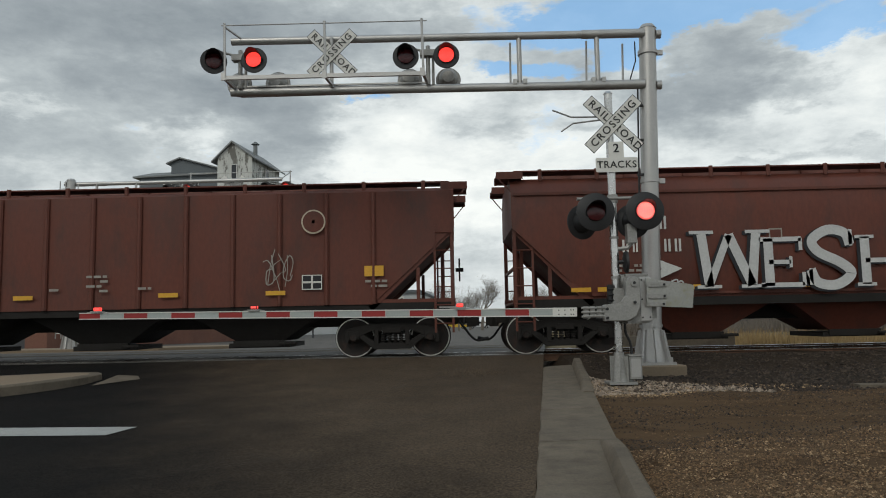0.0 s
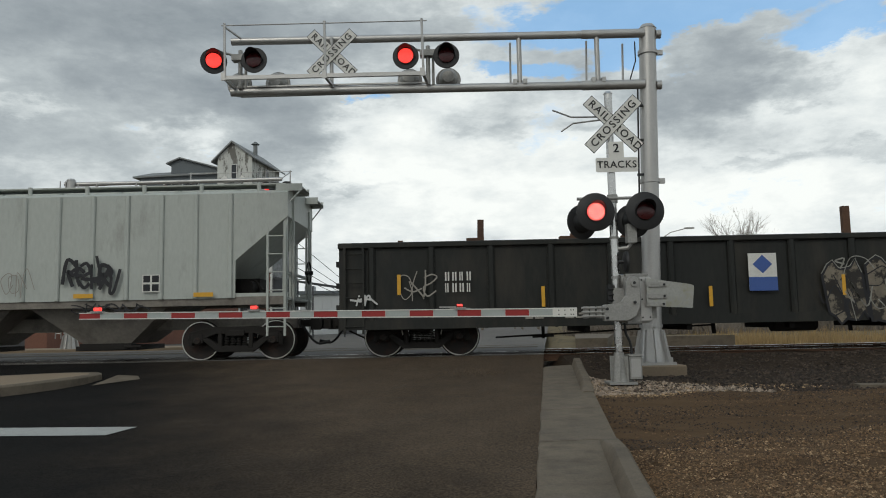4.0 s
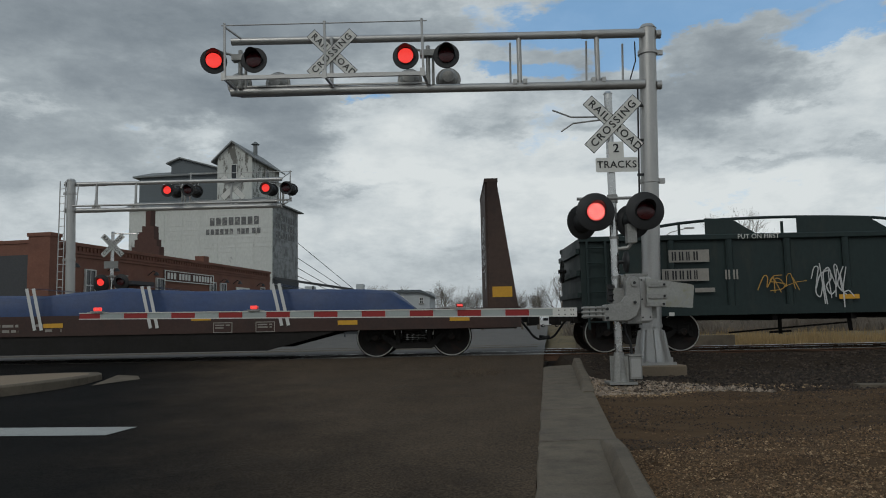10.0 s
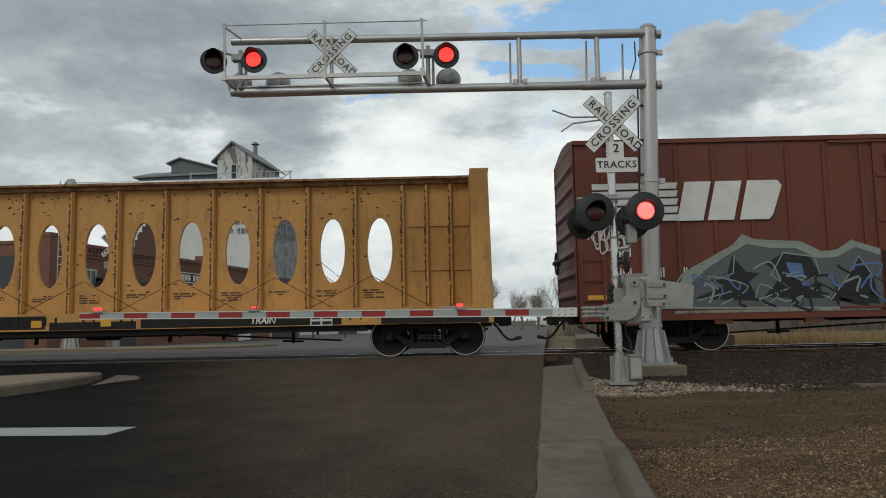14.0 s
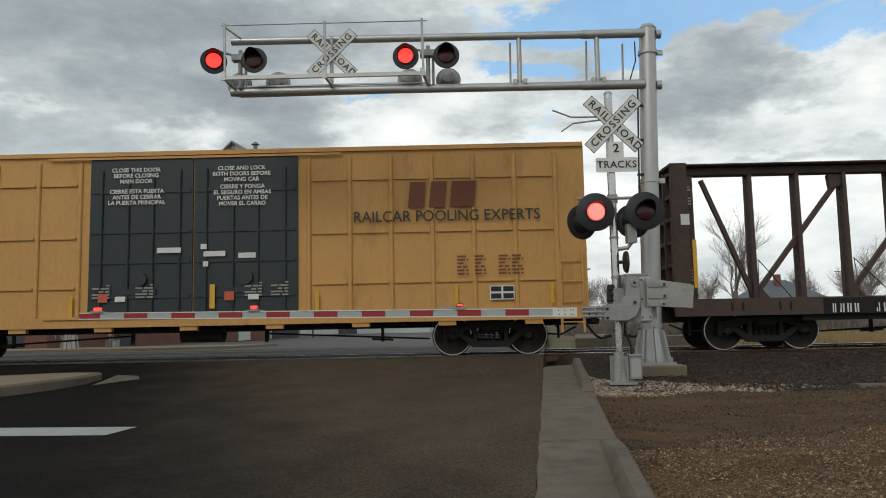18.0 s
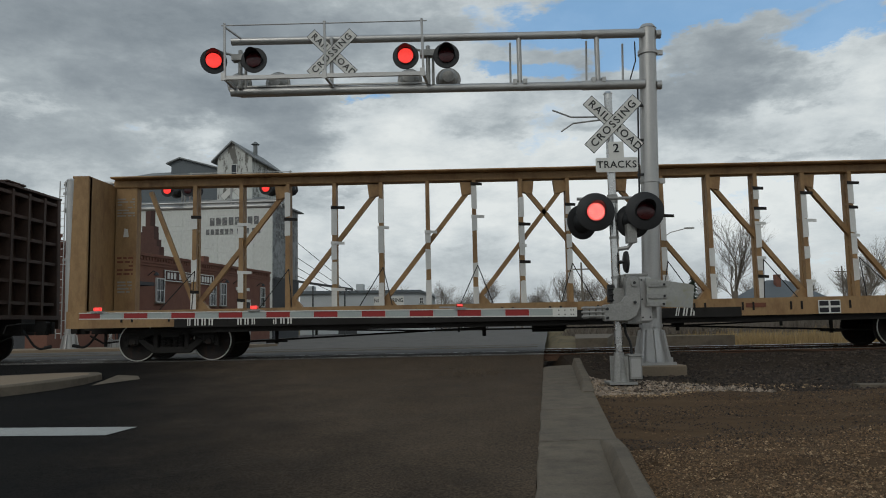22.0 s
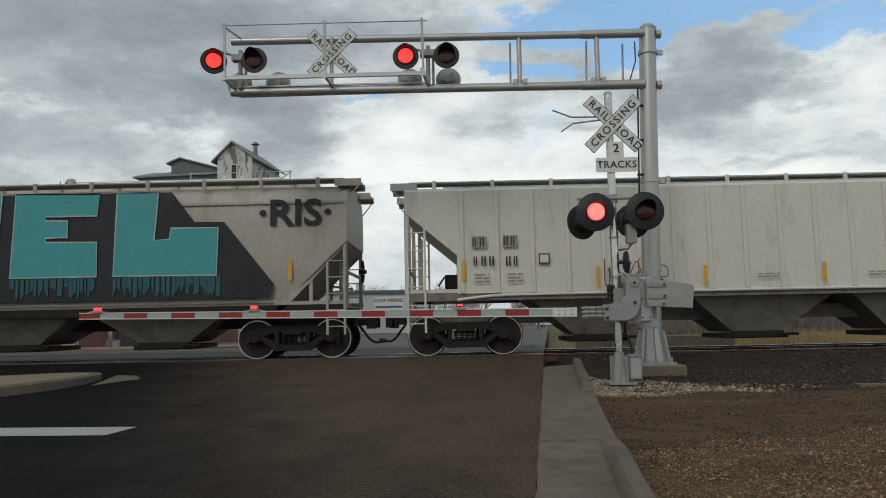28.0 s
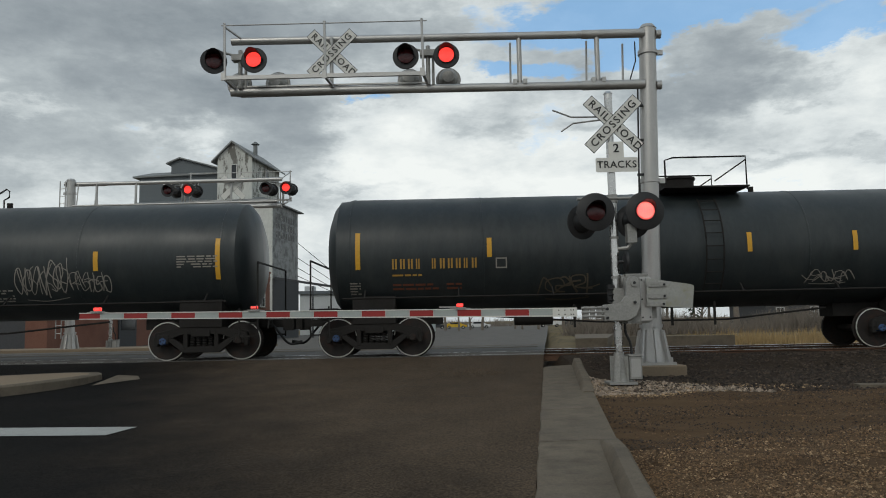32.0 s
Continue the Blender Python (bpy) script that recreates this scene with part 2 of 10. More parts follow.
GRASSLAND = surface("dry_grassland", (0.16, 0.125, 0.07), 0.95, fine=6, big=0.15, amt=0.35, bump=0.4, dirt=(0.09, 0.075, 0.05), dirt_at=(0.45, 0.7), spec=0.1)
WHITE_PAINT = surface("road_paint", (0.33, 0.335, 0.32), 0.8, fine=40, big=2, amt=0.2, bump=0.1, dirt=(0.18, 0.18, 0.17), dirt_at=(0.55, 0.8), dirt_scale=9)
GALV = surface("galvanised_steel", (0.42, 0.41, 0.395), 0.42, 0.6, fine=40, big=3, amt=0.12, bump=0.05)
ALU = surface("bare_aluminium", (0.55, 0.54, 0.525), 0.27, 0.95, fine=30, big=3, amt=0.10, bump=0.04)
CAST = surface("painted_casting", (0.29, 0.285, 0.27), 0.5, 0.3, fine=30, big=3, amt=0.28, bump=0.08)
BLACK = surface("black_paint", (0.018, 0.018, 0.019), 0.55, fine=30, big=2, amt=0.2, bump=0.05)
SIGN_WHITE = surface("sign_white", (0.64, 0.63, 0.59), 0.5, fine=30, big=4, amt=0.06, bump=0.02)
SIGN_BLACK = surface("sign_black", (0.02, 0.02, 0.02), 0.5, amt=0.1, bump=0)
RED_TAPE = surface("red_reflective_tape", (0.29, 0.024, 0.022), 0.45, fine=30, big=3, amt=0.12, bump=0.02)
WHITE_TAPE = surface("grey_reflective_tape", (0.36, 0.39, 0.375), 0.45, fine=30, big=3, amt=0.10, bump=0.02)
RUBBER = surface("black_rubber", (0.015, 0.015, 0.015), 0.8, amt=0.2, bump=0.1)
STEEL = surface("worn_steel", (0.55, 0.53, 0.50), 0.28, 0.9, fine=20, big=3, amt=0.15, bump=0.03)
RUSTY = surface("rusty_steel", (0.10, 0.055, 0.035), 0.85, 0.1, fine=25, big=2, amt=0.35, bump=0.2)
LIT = glowing("lit_red_lens", (1.0, 0.09, 0.075), 1.15)
LIT_HOT = glowing("lit_lens_heart", (1.0, 0.50, 0.46), 2.8)
LIT_FAR = glowing("lit_far_lens", (1.0, 0.05, 0.04), 1.1)
UNLIT = surface("dark_red_lens", (0.045, 0.006, 0.007), 0.25, amt=0.1, bump=0)


# ---- mesh helpers ----
def bm_():
    return bmesh.new()


def add_mesh(bm, verts, faces, mi=0):
    vs = [bm.verts.new(v) for v in verts]
    out = []
    for f in faces:
        try:
            q = bm.faces.new([vs[i] for i in f])
            q.material_index = mi
            out.append(q)
        except ValueError:
            pass
    return out


def box(bm, x0, x1, y0, y1, z0, z1, mi=0, m=None):
    v = [(x, y, z) for z in (z0, z1) for y in (y0, y1) for x in (x0, x1)]
    if m:
        v = [m @ Vector(p) for p in v]
    return add_mesh(bm, v, [(0, 2, 3, 1), (4, 5, 7, 6), (0, 1, 5, 4), (2, 6, 7, 3), (0, 4, 6, 2), (1, 3, 7, 5)], mi)


def rod(bm, a, b, r, n=10, r2=None, mi=0, cap=True):
    """A round bar or cone from a to b."""
    a, b = Vector(a), Vector(b)
    r2 = r if r2 is None else r2
    d = (b - a).normalized()
    s = d.orthogonal().normalized()
    t = d.cross(s)
    ring = [s * math.cos(2 * math.pi * i / n) + t * math.sin(2 * math.pi * i / n) for i in range(n)]
    v = [a + q * r for q in ring] + [b + q * r2 for q in ring]
    f = [(i, (i + 1) % n, n + (i + 1) % n, n + i) for i in range(n)]
    if cap:
        f += [tuple(range(n - 1, -1, -1)), tuple(range(n, 2 * n))]
    return add_mesh(bm, v, f, mi)


def bar(bm, a, b, w, h, mi=0):
    """A square bar from a to b in the xz plane family: w along y, h across."""
    a, b = Vector(a), Vector(b)
    d = (b - a).normalized()
    s = Vector((0, 1, 0)) if abs(d.y) < 0.9 else Vector((1, 0, 0))
    s = (s - d * s.dot(d)).normalized()
    t = d.cross(s)
    v = [p + s * w / 2 * i + t * h / 2 * j for p in (a, b) for i, j in ((-1, -1), (1, -1), (1, 1), (-1, 1))]
    return add_mesh(bm, v, [(3, 2, 1, 0), (4, 5, 6, 7), (0, 1, 5, 4), (1, 2, 6, 5), (2, 3, 7, 6), (3, 0, 4, 7)], mi)


def tube(bm, pts, r, n=8, mi=0):
    """A round pipe of one skin along pts, closed at both ends."""
    pts = [Vector(p) for p in pts]
    rings = []
    for i, p in enumerate(pts):
        d = (pts[min(i + 1, len(pts) - 1)] - pts[max(i - 1, 0)]).normalized()
        q = d.to_track_quat("Z", "Y")
        rings.append([bm.verts.new(p + q @ Vector((r * math.cos(math.tau * k / n), r * math.sin(math.tau * k / n), 0))) for k in range(n)])
    out = [bm.faces.new(rings[0][::-1]), bm.faces.new(rings[-1])]
    for a, b in zip(rings, rings[1:]):
        for k in range(n):
            out.append(bm.faces.new((a[k], a[(k + 1) % n], b[(k + 1) % n], b[k])))
    for f in out:
        f.material_index, f.smooth = mi, len(f.verts) == 4


def slab(bm, pts, y0, y1, mi=0):
    """A plate of the outline pts (x, z), counter-clockwise seen from -y, from y0 (near) to y1."""
    n = len(pts)
    v = [(x, y0, z) for x, z in pts] + [(x, y1, z) for x, z in pts]
    f = [tuple(range(n)), tuple(range(2 * n - 1, n - 1, -1))] + [(i, n + i, n + (i + 1) % n, (i + 1) % n) for i in range(n)]
    return add_mesh(bm, v, f, mi)


def loft_x(bm, sec, x0, x1, mi=0):
    """A bar along x of the cross-section sec (y, z)."""
    n = len(sec)
    v = [(x0, y, z) for y, z in sec] + [(x1, y, z) for y, z in sec]
    f = [tuple(range(n)), tuple(range(2 * n - 1, n - 1, -1))] + [(i, (i + 1) % n, n + (i + 1) % n, n + i)[::-1] for i in range(n)]
    return add_mesh(bm, v, f, mi)


def lathe(bm, prof, n=20, axis="y", at=(0, 0, 0), mi=0, cap=True):
    """Turns the profile (along, radius) about an axis through at."""
    rings = []
    for a, r in prof:
        ring = []
        for i in range(n):
            c, s = math.cos(2 * math.pi * i / n) * r, math.sin(2 * math.pi * i / n) * r
            p = {"y": (c, a, s), "x": (a, c, s), "z": (c, s, a)}[axis]
            ring.append(bm.verts.new(Vector(p) + Vector(at)))
        rings.append(ring)
    for q, w in zip(rings, rings[1:]):
        for i in range(n):
            f = bm.faces.new((q[i], q[(i + 1) % n], w[(i + 1) % n], w[i]))
            f.material_index = mi
    for e in (rings[0], rings[-1]) if cap else ():
        f = bm.faces.new(e)
        f.material_index = mi


def mesh_of(name, bm, mats, smooth=35):
    bmesh.ops.recalc_face_normals(bm, faces=bm.faces)
    me = bpy.data.meshes.new(name)
    bm.to_mesh(me)
    bm.free()
    for m in mats if isinstance(mats, (list, tuple)) else [mats]:
        me.materials.append(m)
    if smooth:
        me.shade_smooth()
        me.set_sharp_from_angle(angle=radians(smooth))
    return me


JOINED = {"drip", "outline", "highlight", "spring_nest", "siding_joint", "stencil", "tie_cable"}     # small pieces that stay in one mesh


def part(name, bm, mats=None, parent=None, label="", at=None):
    """Links a bmesh and its material as one mesh object under a thing or a part; a ready mesh is followed by its parent alone."""
    if isinstance(mats, bpy.types.Object):
        mats, parent = None, mats
    ob = new(name, mesh_of(name, bm, mats) if isinstance(bm, bmesh.types.BMesh) else bm)
    if parent:
        ob.parent = parent
    if at is not None:
        ob.matrix_basis = at if isinstance(at, Matrix) else Matrix.Translation(at)
    if label:
        ob["label"] = label
    if name in JOINED:
        ob["kind"] = "stuff"
    return ob


def thing(name, at, label, category, group="", kind=""):
    e = new(name)
    e.empty_display_size = 0.3
    e.matrix_basis = at if isinstance(at, Matrix) else Matrix.Translation(at)
    return tagged(e, label, category, group, kind)


def words(text, size, mat, parent, at, name="lettering", bold=0.0, shear=0.0, width=1.0, label="", gap=1.0, depth=0.0):
    """Painted or cut lettering in the built-in font, standing up in the xz plane, read from -y."""
    c = bpy.data.curves.new(name, "FONT")
    c.body, c.size, c.offset, c.shear, c.align_x, c.align_y = text, size, bold, shear, "CENTER", "CENTER"
    c.extrude, c.resolution_u, c.space_character = depth, 3, gap
    tmp = bpy.data.objects.new("tmp", c)
    scene.collection.objects.link(tmp)
    dg = bpy.context.evaluated_depsgraph_get()
    me = bpy.data.meshes.new_from_object(tmp.evaluated_get(dg))
    bpy.data.objects.remove(tmp)
    bpy.data.curves.remove(c)
    me.materials.clear()
    me.materials.append(mat)
    me.name = name
    ob = new(name, me)
    ob.parent = parent
    ob.matrix_basis = at @ Matrix.Rotation(radians(90), 4, "X") @ Matrix.Diagonal((width, 1, 1, 1))
    if label:
        ob["label"] = label
    return ob


def strokes(bm, pts, w, y, mi=0):
    """A flat brush stroke through pts (x, z) at depth y."""
    n = len(pts)
    L, R = [], []
    for i, p in enumerate(pts):
        a, b = Vector(pts[max(0, i - 1)]), Vector(pts[min(n - 1, i + 1)])
        d = (b - a)
        d = d.normalized() if d.length > 1e-6 else Vector((1, 0))
        q = Vector((-d.y, d.x)) * w / 2
        L.append(Vector(p) + q), R.append(Vector(p) - q)
    v = [(p.x, y, p.y) for p in L] + [(p.x, y, p.y) for p in R]
    add_mesh(bm, v, [(i, n + i, n + i + 1, i + 1) for i in range(n - 1)], mi)


def smooth_path(pts, k=5):
    """A Catmull-Rom path through pts."""
    out = []
    P = [Vector(p) for p in pts]
    for i in range(len(P) - 1):
        a, b, c, d = P[max(0, i - 1)], P[i], P[i + 1], P[min(len(P) - 1, i + 2)]
        for j in range(k):
            t = j / k
            out.append(0.5 * (2 * b + (c - a) * t + (2 * a - 5 * b + 4 * c - d) * t * t + (3 * b - a - 3 * c + d) * t ** 3))
    out.append(P[-1])
    return out


# ---- ground, road, tracks ----
def line(tab, y):
    for (a, p), (b, q) in zip(tab, tab[1:]):
        if y <= b:
            return p + (q - p) * max(0.0, (y - a)) / (b - a)
    return tab[-1][1]


ROAD = [(-40, -0.62), (5.4, -0.43), (8, -0.36), (13.5, -0.215), (15.2, -0.13), (16.4, -0.02), (17.0, 0.0), (25.0, 0.0), (31, -0.12), (60, -0.38), (160, -0.72), (420, -0.9)]
EARTH = [(-40, -0.72), (5, -0.50), (9, -0.42), (11.5, -0.36), (14, -0.33), (15.3, -0.24), (16.6, -0.06), (17.2, -0.05), (19.4, -0.06), (21.0, -0.20), (25.0, -0.26), (26.5, -0.34), (60, -0.52), (160, -0.85), (420, -1.1), (3000, -1.3)]
road_z = lambda y: line(ROAD, y)
earth_z = lambda y: line(EARTH, y)
edge_x = lambda y: 0.562 + 0.1285 * (y - 5.4)
TRACK = 18.27
TRACK_FAR = 22.9


def sheet(name, xs, ys, zf, mats, pick=None, drop=0.0):
    bm = bm_()
    g = [[bm.verts.new((x(y) if callable(x) else x, y, zf(x(y) if callable(x) else x, y))) for x in xs] for y in ys]
    for j in range(len(ys) - 1):
        for i in range(len(xs) - 1):
            f = bm.faces.new((g[j][i], g[j][i + 1], g[j + 1][i + 1], g[j + 1][i]))
            if pick:
                c = f.calc_center_median()
                f.material_index = pick(c.x, c.y)
    return part(name, bm, mats)


def rough_z(x, y):
    near = 1.0 if y < 60 else 0.2
    return earth_z(y) + near * 0.05 * (noise.noise((x * 0.7, y * 0.9, 1.0)) + 0.5 * noise.noise((x * 2.1, y * 2.6, 4.0))) - (0.35 if -30 < x - edge_x(y) < 0.3 else 0.0)


def earth_kind(x, y):
    if y < 11.6 + 0.35 * noise.noise((x * 0.6, 2.0, 0.0)) + (1.0 if x < 4.2 else 0.0):
        return 0
    return 1 if y < 25.6 else 2


xs = [-900, -400, -150, -70, -40, -25, -14] + [-6 + i for i in range(7)] + [1 + 0.3 * i for i in range(46)] + [16, 18, 21, 25, 30, 40, 60, 100, 200, 450, 900]
ys = [-40, -20, -8, 0, 2] + [3 + 0.3 * i for i in range(84)] + [29, 31, 34, 38, 44, 52, 60, 80, 120, 200, 400, 900, 3000]
tagged(sheet("ground", xs, ys, rough_z, [DIRT, BALLAST, GRASSLAND], earth_kind), "bare brown dirt and gravel beside the road, dark ballast by the track, dry grass beyond", "ground", kind="structure")

rx = [lambda y, o=o: edge_x(y) + o for o in (-30, -22, -16, -12, -9, -6, -4.5, -3, -1.5, 0)]
ry = [-40, -10, 0, 3, 5.4, 7, 8, 9.5, 11, 12.2, 13.5, 14.4, 15.2, 15.8, 16.4, 17.0, 17.45, 20, 22, 25, 27, 29, 31, 36, 44, 60, 90, 120, 160, 240, 420]
tagged(sheet("road", rx, ry, lambda x, y: road_z(y), [ASPHALT, FAR_ROAD], lambda x, y: 1 if y > 17.2 else 0), "worn dark asphalt road over the level crossing", "road", kind="structure")

# right-hand kerb: gutter slabs and two upstands with a lowered gap between them
gut = tagged(new("pavement"), "stained concrete gutter slabs with joints along the road edge", "pavement", kind="structure")
cuts = [-12.0, -9.2, -6.5, -3.8, -1.1, 1.5, 4.0, 7.17, 9.22, 12.0, 14.92]
for a, b in zip(cuts, cuts[1:]):
    bm = bm_()
    n = 12
    r_ = random.Random(int(a * 10))
    rows = [a + 0.012 + (b - a - 0.024) * (1 - (1 - i / n) ** 1.6) for i in range(n + 1)]
    v = []
    for y in rows:
        e, z = edge_x(y) + r_.uniform(-0.008, 0.008), road_z(y)
        if b > 14.9 and y > b - 0.3:
            # the outer corner of the last slab is rounded off
            e += 0.28 - math.sqrt(max(0.0, 0.0784 - (y - b + 0.3) ** 2 * 0.86))
        v += [(e, y, z - 0.2), (e, y, z + 0.002), (e + 0.012, y, z + 0.014), (edge_x(y) + 0.742, y, z + 0.034), (edge_x(y) + 0.75, y, z - 0.2)]
    f = []
    for i in range(n):
        for k in range(4):
            f.append((5 * i + k, 5 * i + k + 1, 5 * i + 6 + k, 5 * i + 5 + k))
    f += [tuple(range(5)), tuple(range(5 * n + 4, 5 * n - 1, -1))]
    add_mesh(bm, v, f)
    part("slab", bm, CONCRETE, gut)


def kerb(name, y0, y1, h, taper):
    bm = bm_()
    n = 40
    v = []
    for i in range(n + 1):
        y = y0 + (y1 - y0) * i / n
        e, z = edge_x(y) + 0.575, road_z(y)
        k = h * min(1.0, taper[0] + (1 - taper[0]) * (y - y0) / 0.9, taper[1] + (1 - taper[1]) * (y1 - y) / 0.9)
        s = [(0, -0.2), (0.0, 0.03), (0.03, 0.03 + k * 0.8), (0.055, 0.03 + k), (0.155, 0.03 + k * 0.98), (0.178, 0.03 + k * 0.8), (0.185, -0.2)]
        v += [(e + a, y, z + b) for a, b in s]
    f = [(7 * i + k, 7 * i + k + 1, 7 * i + 8 + k, 7 * i + 7 + k) for i in range(n) for k in range(6)]
    f += [tuple(range(7)), tuple(range(7 * n + 6, 7 * n - 1, -1))]
    add_mesh(bm, v, f)
    tagged(part(name, bm, CONCRETE), "chipped concrete kerb beside the gutter", "kerb", kind="structure")


kerb("kerb", -12.0, 7.12, 0.125, (1.0, 0.12))
kerb("kerb", 10.75, 15.0, 0.125, (0.12, 1.0))

CRACK = surface("tarred_crack", (0.012, 0.011, 0.010), 0.9, amt=0.2, bump=0)
# raised median with a rounded nose
bm = bm_()
out = [(-10.5, 6.0), (-7.9, 10.7), (-7.26, 11.79), (-7.03, 12.19), (-6.85, 12.71), (-6.74, 13.47), (-6.76, 14.2), (-6.95, 14.6), (-7.3, 14.78), (-7.9, 14.7), (-8.7, 14.2), (-10.2, 12.5), (-14, 6.5)]
cx, cy = -8.6, 12.4
n = len(out)
inset = lambda k: [(x + (cx - x) * k, y + (cy - y) * k) for x, y in out]
rise = lambda y: 0.17 if y < 13 else 0.17 - 0.045 * (y - 13)
rings = [[bm.verts.new((x, y, road_z(y) + f * rise(y) - d)) for x, y in inset(k)] for k, f, d in ((0.0, 0.0, 0.05), (0.012, 0.82, 0.0), (0.035, 1.0, 0.0), (0.10, 1.0, 0.0))]
for A, B_ in zip(rings, rings[1:]):
    for i in range(n):
        bm.faces.new((A[i], A[(i + 1) % n], B_[(i + 1) % n], B_[i]))
med = tagged(part("median", bm, CONCRETE), "raised concrete median with a rounded nose and tan top", "median", kind="structure")
bm = bm_()
add_mesh(bm, [(x, y, road_z(y) + rise(y) - 0.001) for x, y in inset(0.10)], [tuple(range(n))])
part("fill", bm, CONCRETE_TAN, med, "tan brushed concrete fill")
bm = bm_()
for k in (2, 5, 10):
    (xa, ya), (xb, yb) = out[k], inset(0.10)[k]
    d = Vector((yb - ya, xa - xb)).normalized() * 0.006
    add_mesh(bm, [(xa + d.x, ya + d.y, road_z(ya) + 0.01), (xa - d.x, ya - d.y, road_z(ya) + 0.01), (xa - d.x + 0.02 * (cx - xa), ya - d.y + 0.02 * (cy - ya), road_z(ya) + rise(ya) + 0.002), (xa + d.x + 0.02 * (cx - xa), ya + d.y + 0.02 * (cy - ya), road_z(ya) + rise(ya) + 0.002)], [(0, 1, 2, 3)])
part("joint", bm, CRACK, med)
bm = bm_()
add_mesh(bm, [(-6.5, 13.2, road_z(13.2) + 0.008), (-6.0, 14.1, road_z(14.1) + 0.008), (-6.25, 14.6, road_z(14.6) + 0.012), (-6.75, 14.8, road_z(14.8) + 0.012)], [(0, 1, 2, 3)])
part("slab", bm, CONCRETE, med)

# painted stop line of the opposite lane
bm = bm_()
add_mesh(bm, [(-7.6, 8.25, road_z(8.2) + 0.006), (-3.78, 8.03, road_z(8.03) + 0.006), (-3.66, 8.56, road_z(8.56) + 0.006), (-7.6, 8.80, road_z(8.8) + 0.006)], [(0, 1, 2, 3)])
tagged(part("stop_line", bm, WHITE_PAINT), "worn white painted stop line across the lane", "road marking", kind="structure")


# rails of both tracks, standing proud of the ballast and flush in the crossing
def rail(y, z=0.0):
    bm = bm_()
    sec = [(-0.07, -0.17), (0.07, -0.17), (0.07, -0.15), (0.012, -0.13), (0.012, -0.04), (0.037, -0.03), (0.037, -0.004), (0.028, 0.003), (-0.028, 0.003), (-0.037, -0.004), (-0.037, -0.03), (-0.012, -0.04), (-0.012, -0.13), (-0.07, -0.15)]
    loft_x(bm, [(y + a, b + z) for a, b in sec], -220, 260)
    for f in bm.faces:
        f.material_index = 1 if f.calc_center_median().z > z - 0.001 else 0
    tagged(part("rail", bm, [RUSTY, STEEL]), "steel rail with a polished running head", "rail", "rails of the two tracks", kind="structure")


for y, z in ((TRACK - 0.76, 0.0), (TRACK + 0.76, 0.0), (TRACK_FAR - 0.76, -0.13), (TRACK_FAR + 0.76, -0.13)):
    rail(y, z)


# concrete crossing panels beside the rails of the far track
for y in (TRACK_FAR - 1.15, TRACK_FAR - 0.64, TRACK_FAR + 0.88):
    bm = bm_()
    box(bm, -22.0, edge_x(y) - 0.2, y, y + 0.26, -0.1, 0.006)
    tagged(part("crossing_panel", bm, CONCRETE), "worn concrete crossing panel along the far rail", "crossing panel", kind="structure")


# cracks, and a broken patch by the near rail


def on_road(name, pts, w, mat, label, lift=0.004, seed=1):
    """A thin strip along pts (x, y) lying on the road, with ragged edges."""
    r = random.Random(seed)
    P = smooth_path(pts, 10)
    v = []
    for i, p in enumerate(P):
        d = (P[min(i + 1, len(P) - 1)] - P[max(i - 1, 0)]).normalized()
        q = Vector((-d.y, d.x)) * w / 2
        for s in (-1, 1):
            e = p + q * s * r.uniform(0.7, 1.25)
            v.append((e.x, e.y, road_z(e.y) + lift))
    bm = bm_()
    add_mesh(bm, v, [(2 * i, 2 * i + 1, 2 * i + 3, 2 * i + 2) for i in range(len(P) - 1)])
    tagged(part(name, bm, mat), label, "road mark", kind="structure")


for k, (pts, w) in enumerate((([(-1.9, 10.6), (-0.6, 10.75), (0.5, 10.7), (1.28, 10.8)], 0.014), ([(-2.4, 12.2), (-0.4, 12.1), (1.4, 12.25)], 0.012))):
    on_road("crack", pts, w, CRACK, "thin tarred crack across the asphalt", 0.006, 50 + k)
bm = bm_()
r_ = random.Random(8)
for k in range(260):
    a, q = r_.uniform(0, 6.283), r_.random() ** 0.6
    x, y = 0.25 + math.cos(a) * 0.75 * q, 14.2 + math.sin(a) * 0.7 * q
    s = r_.uniform(0.015, 0.05)
    z = road_z(y)
    v = [(x + math.cos(t) * s * r_.uniform(0.6, 1.2), y + math.sin(t) * s * r_.uniform(0.6, 1.2), z - 0.004) for t in (0, 1.25, 2.5, 3.75, 5.0)] + [(x, y, z + s * 0.5)]
    add_mesh(bm, v, [(0, 1, 5), (1, 2, 5), (2, 3, 5), (3, 4, 5), (4, 0, 5)])
tagged(part("broken_asphalt", bm, ASPHALT), "crumbled patch of broken asphalt before the rails", "asphalt patch", kind="stuff")

bm = bm_()
v = [(x, y, earth_z(y) + d) for d in (-0.1, 0.035) for x, y in ((6.35, 11.75), (8.4, 11.55), (8.4, 11.85), (6.4, 12.05))]
add_mesh(bm, v, [(3, 2, 1, 0), (4, 5, 6, 7), (0, 1, 5, 4), (1, 2, 6, 5), (2, 3, 7, 6), (3, 0, 4, 7)])
tagged(part("concrete_strip", bm, CONCRETE), "thin pale concrete strip sunk in the dirt", "concrete strip", kind="structure")
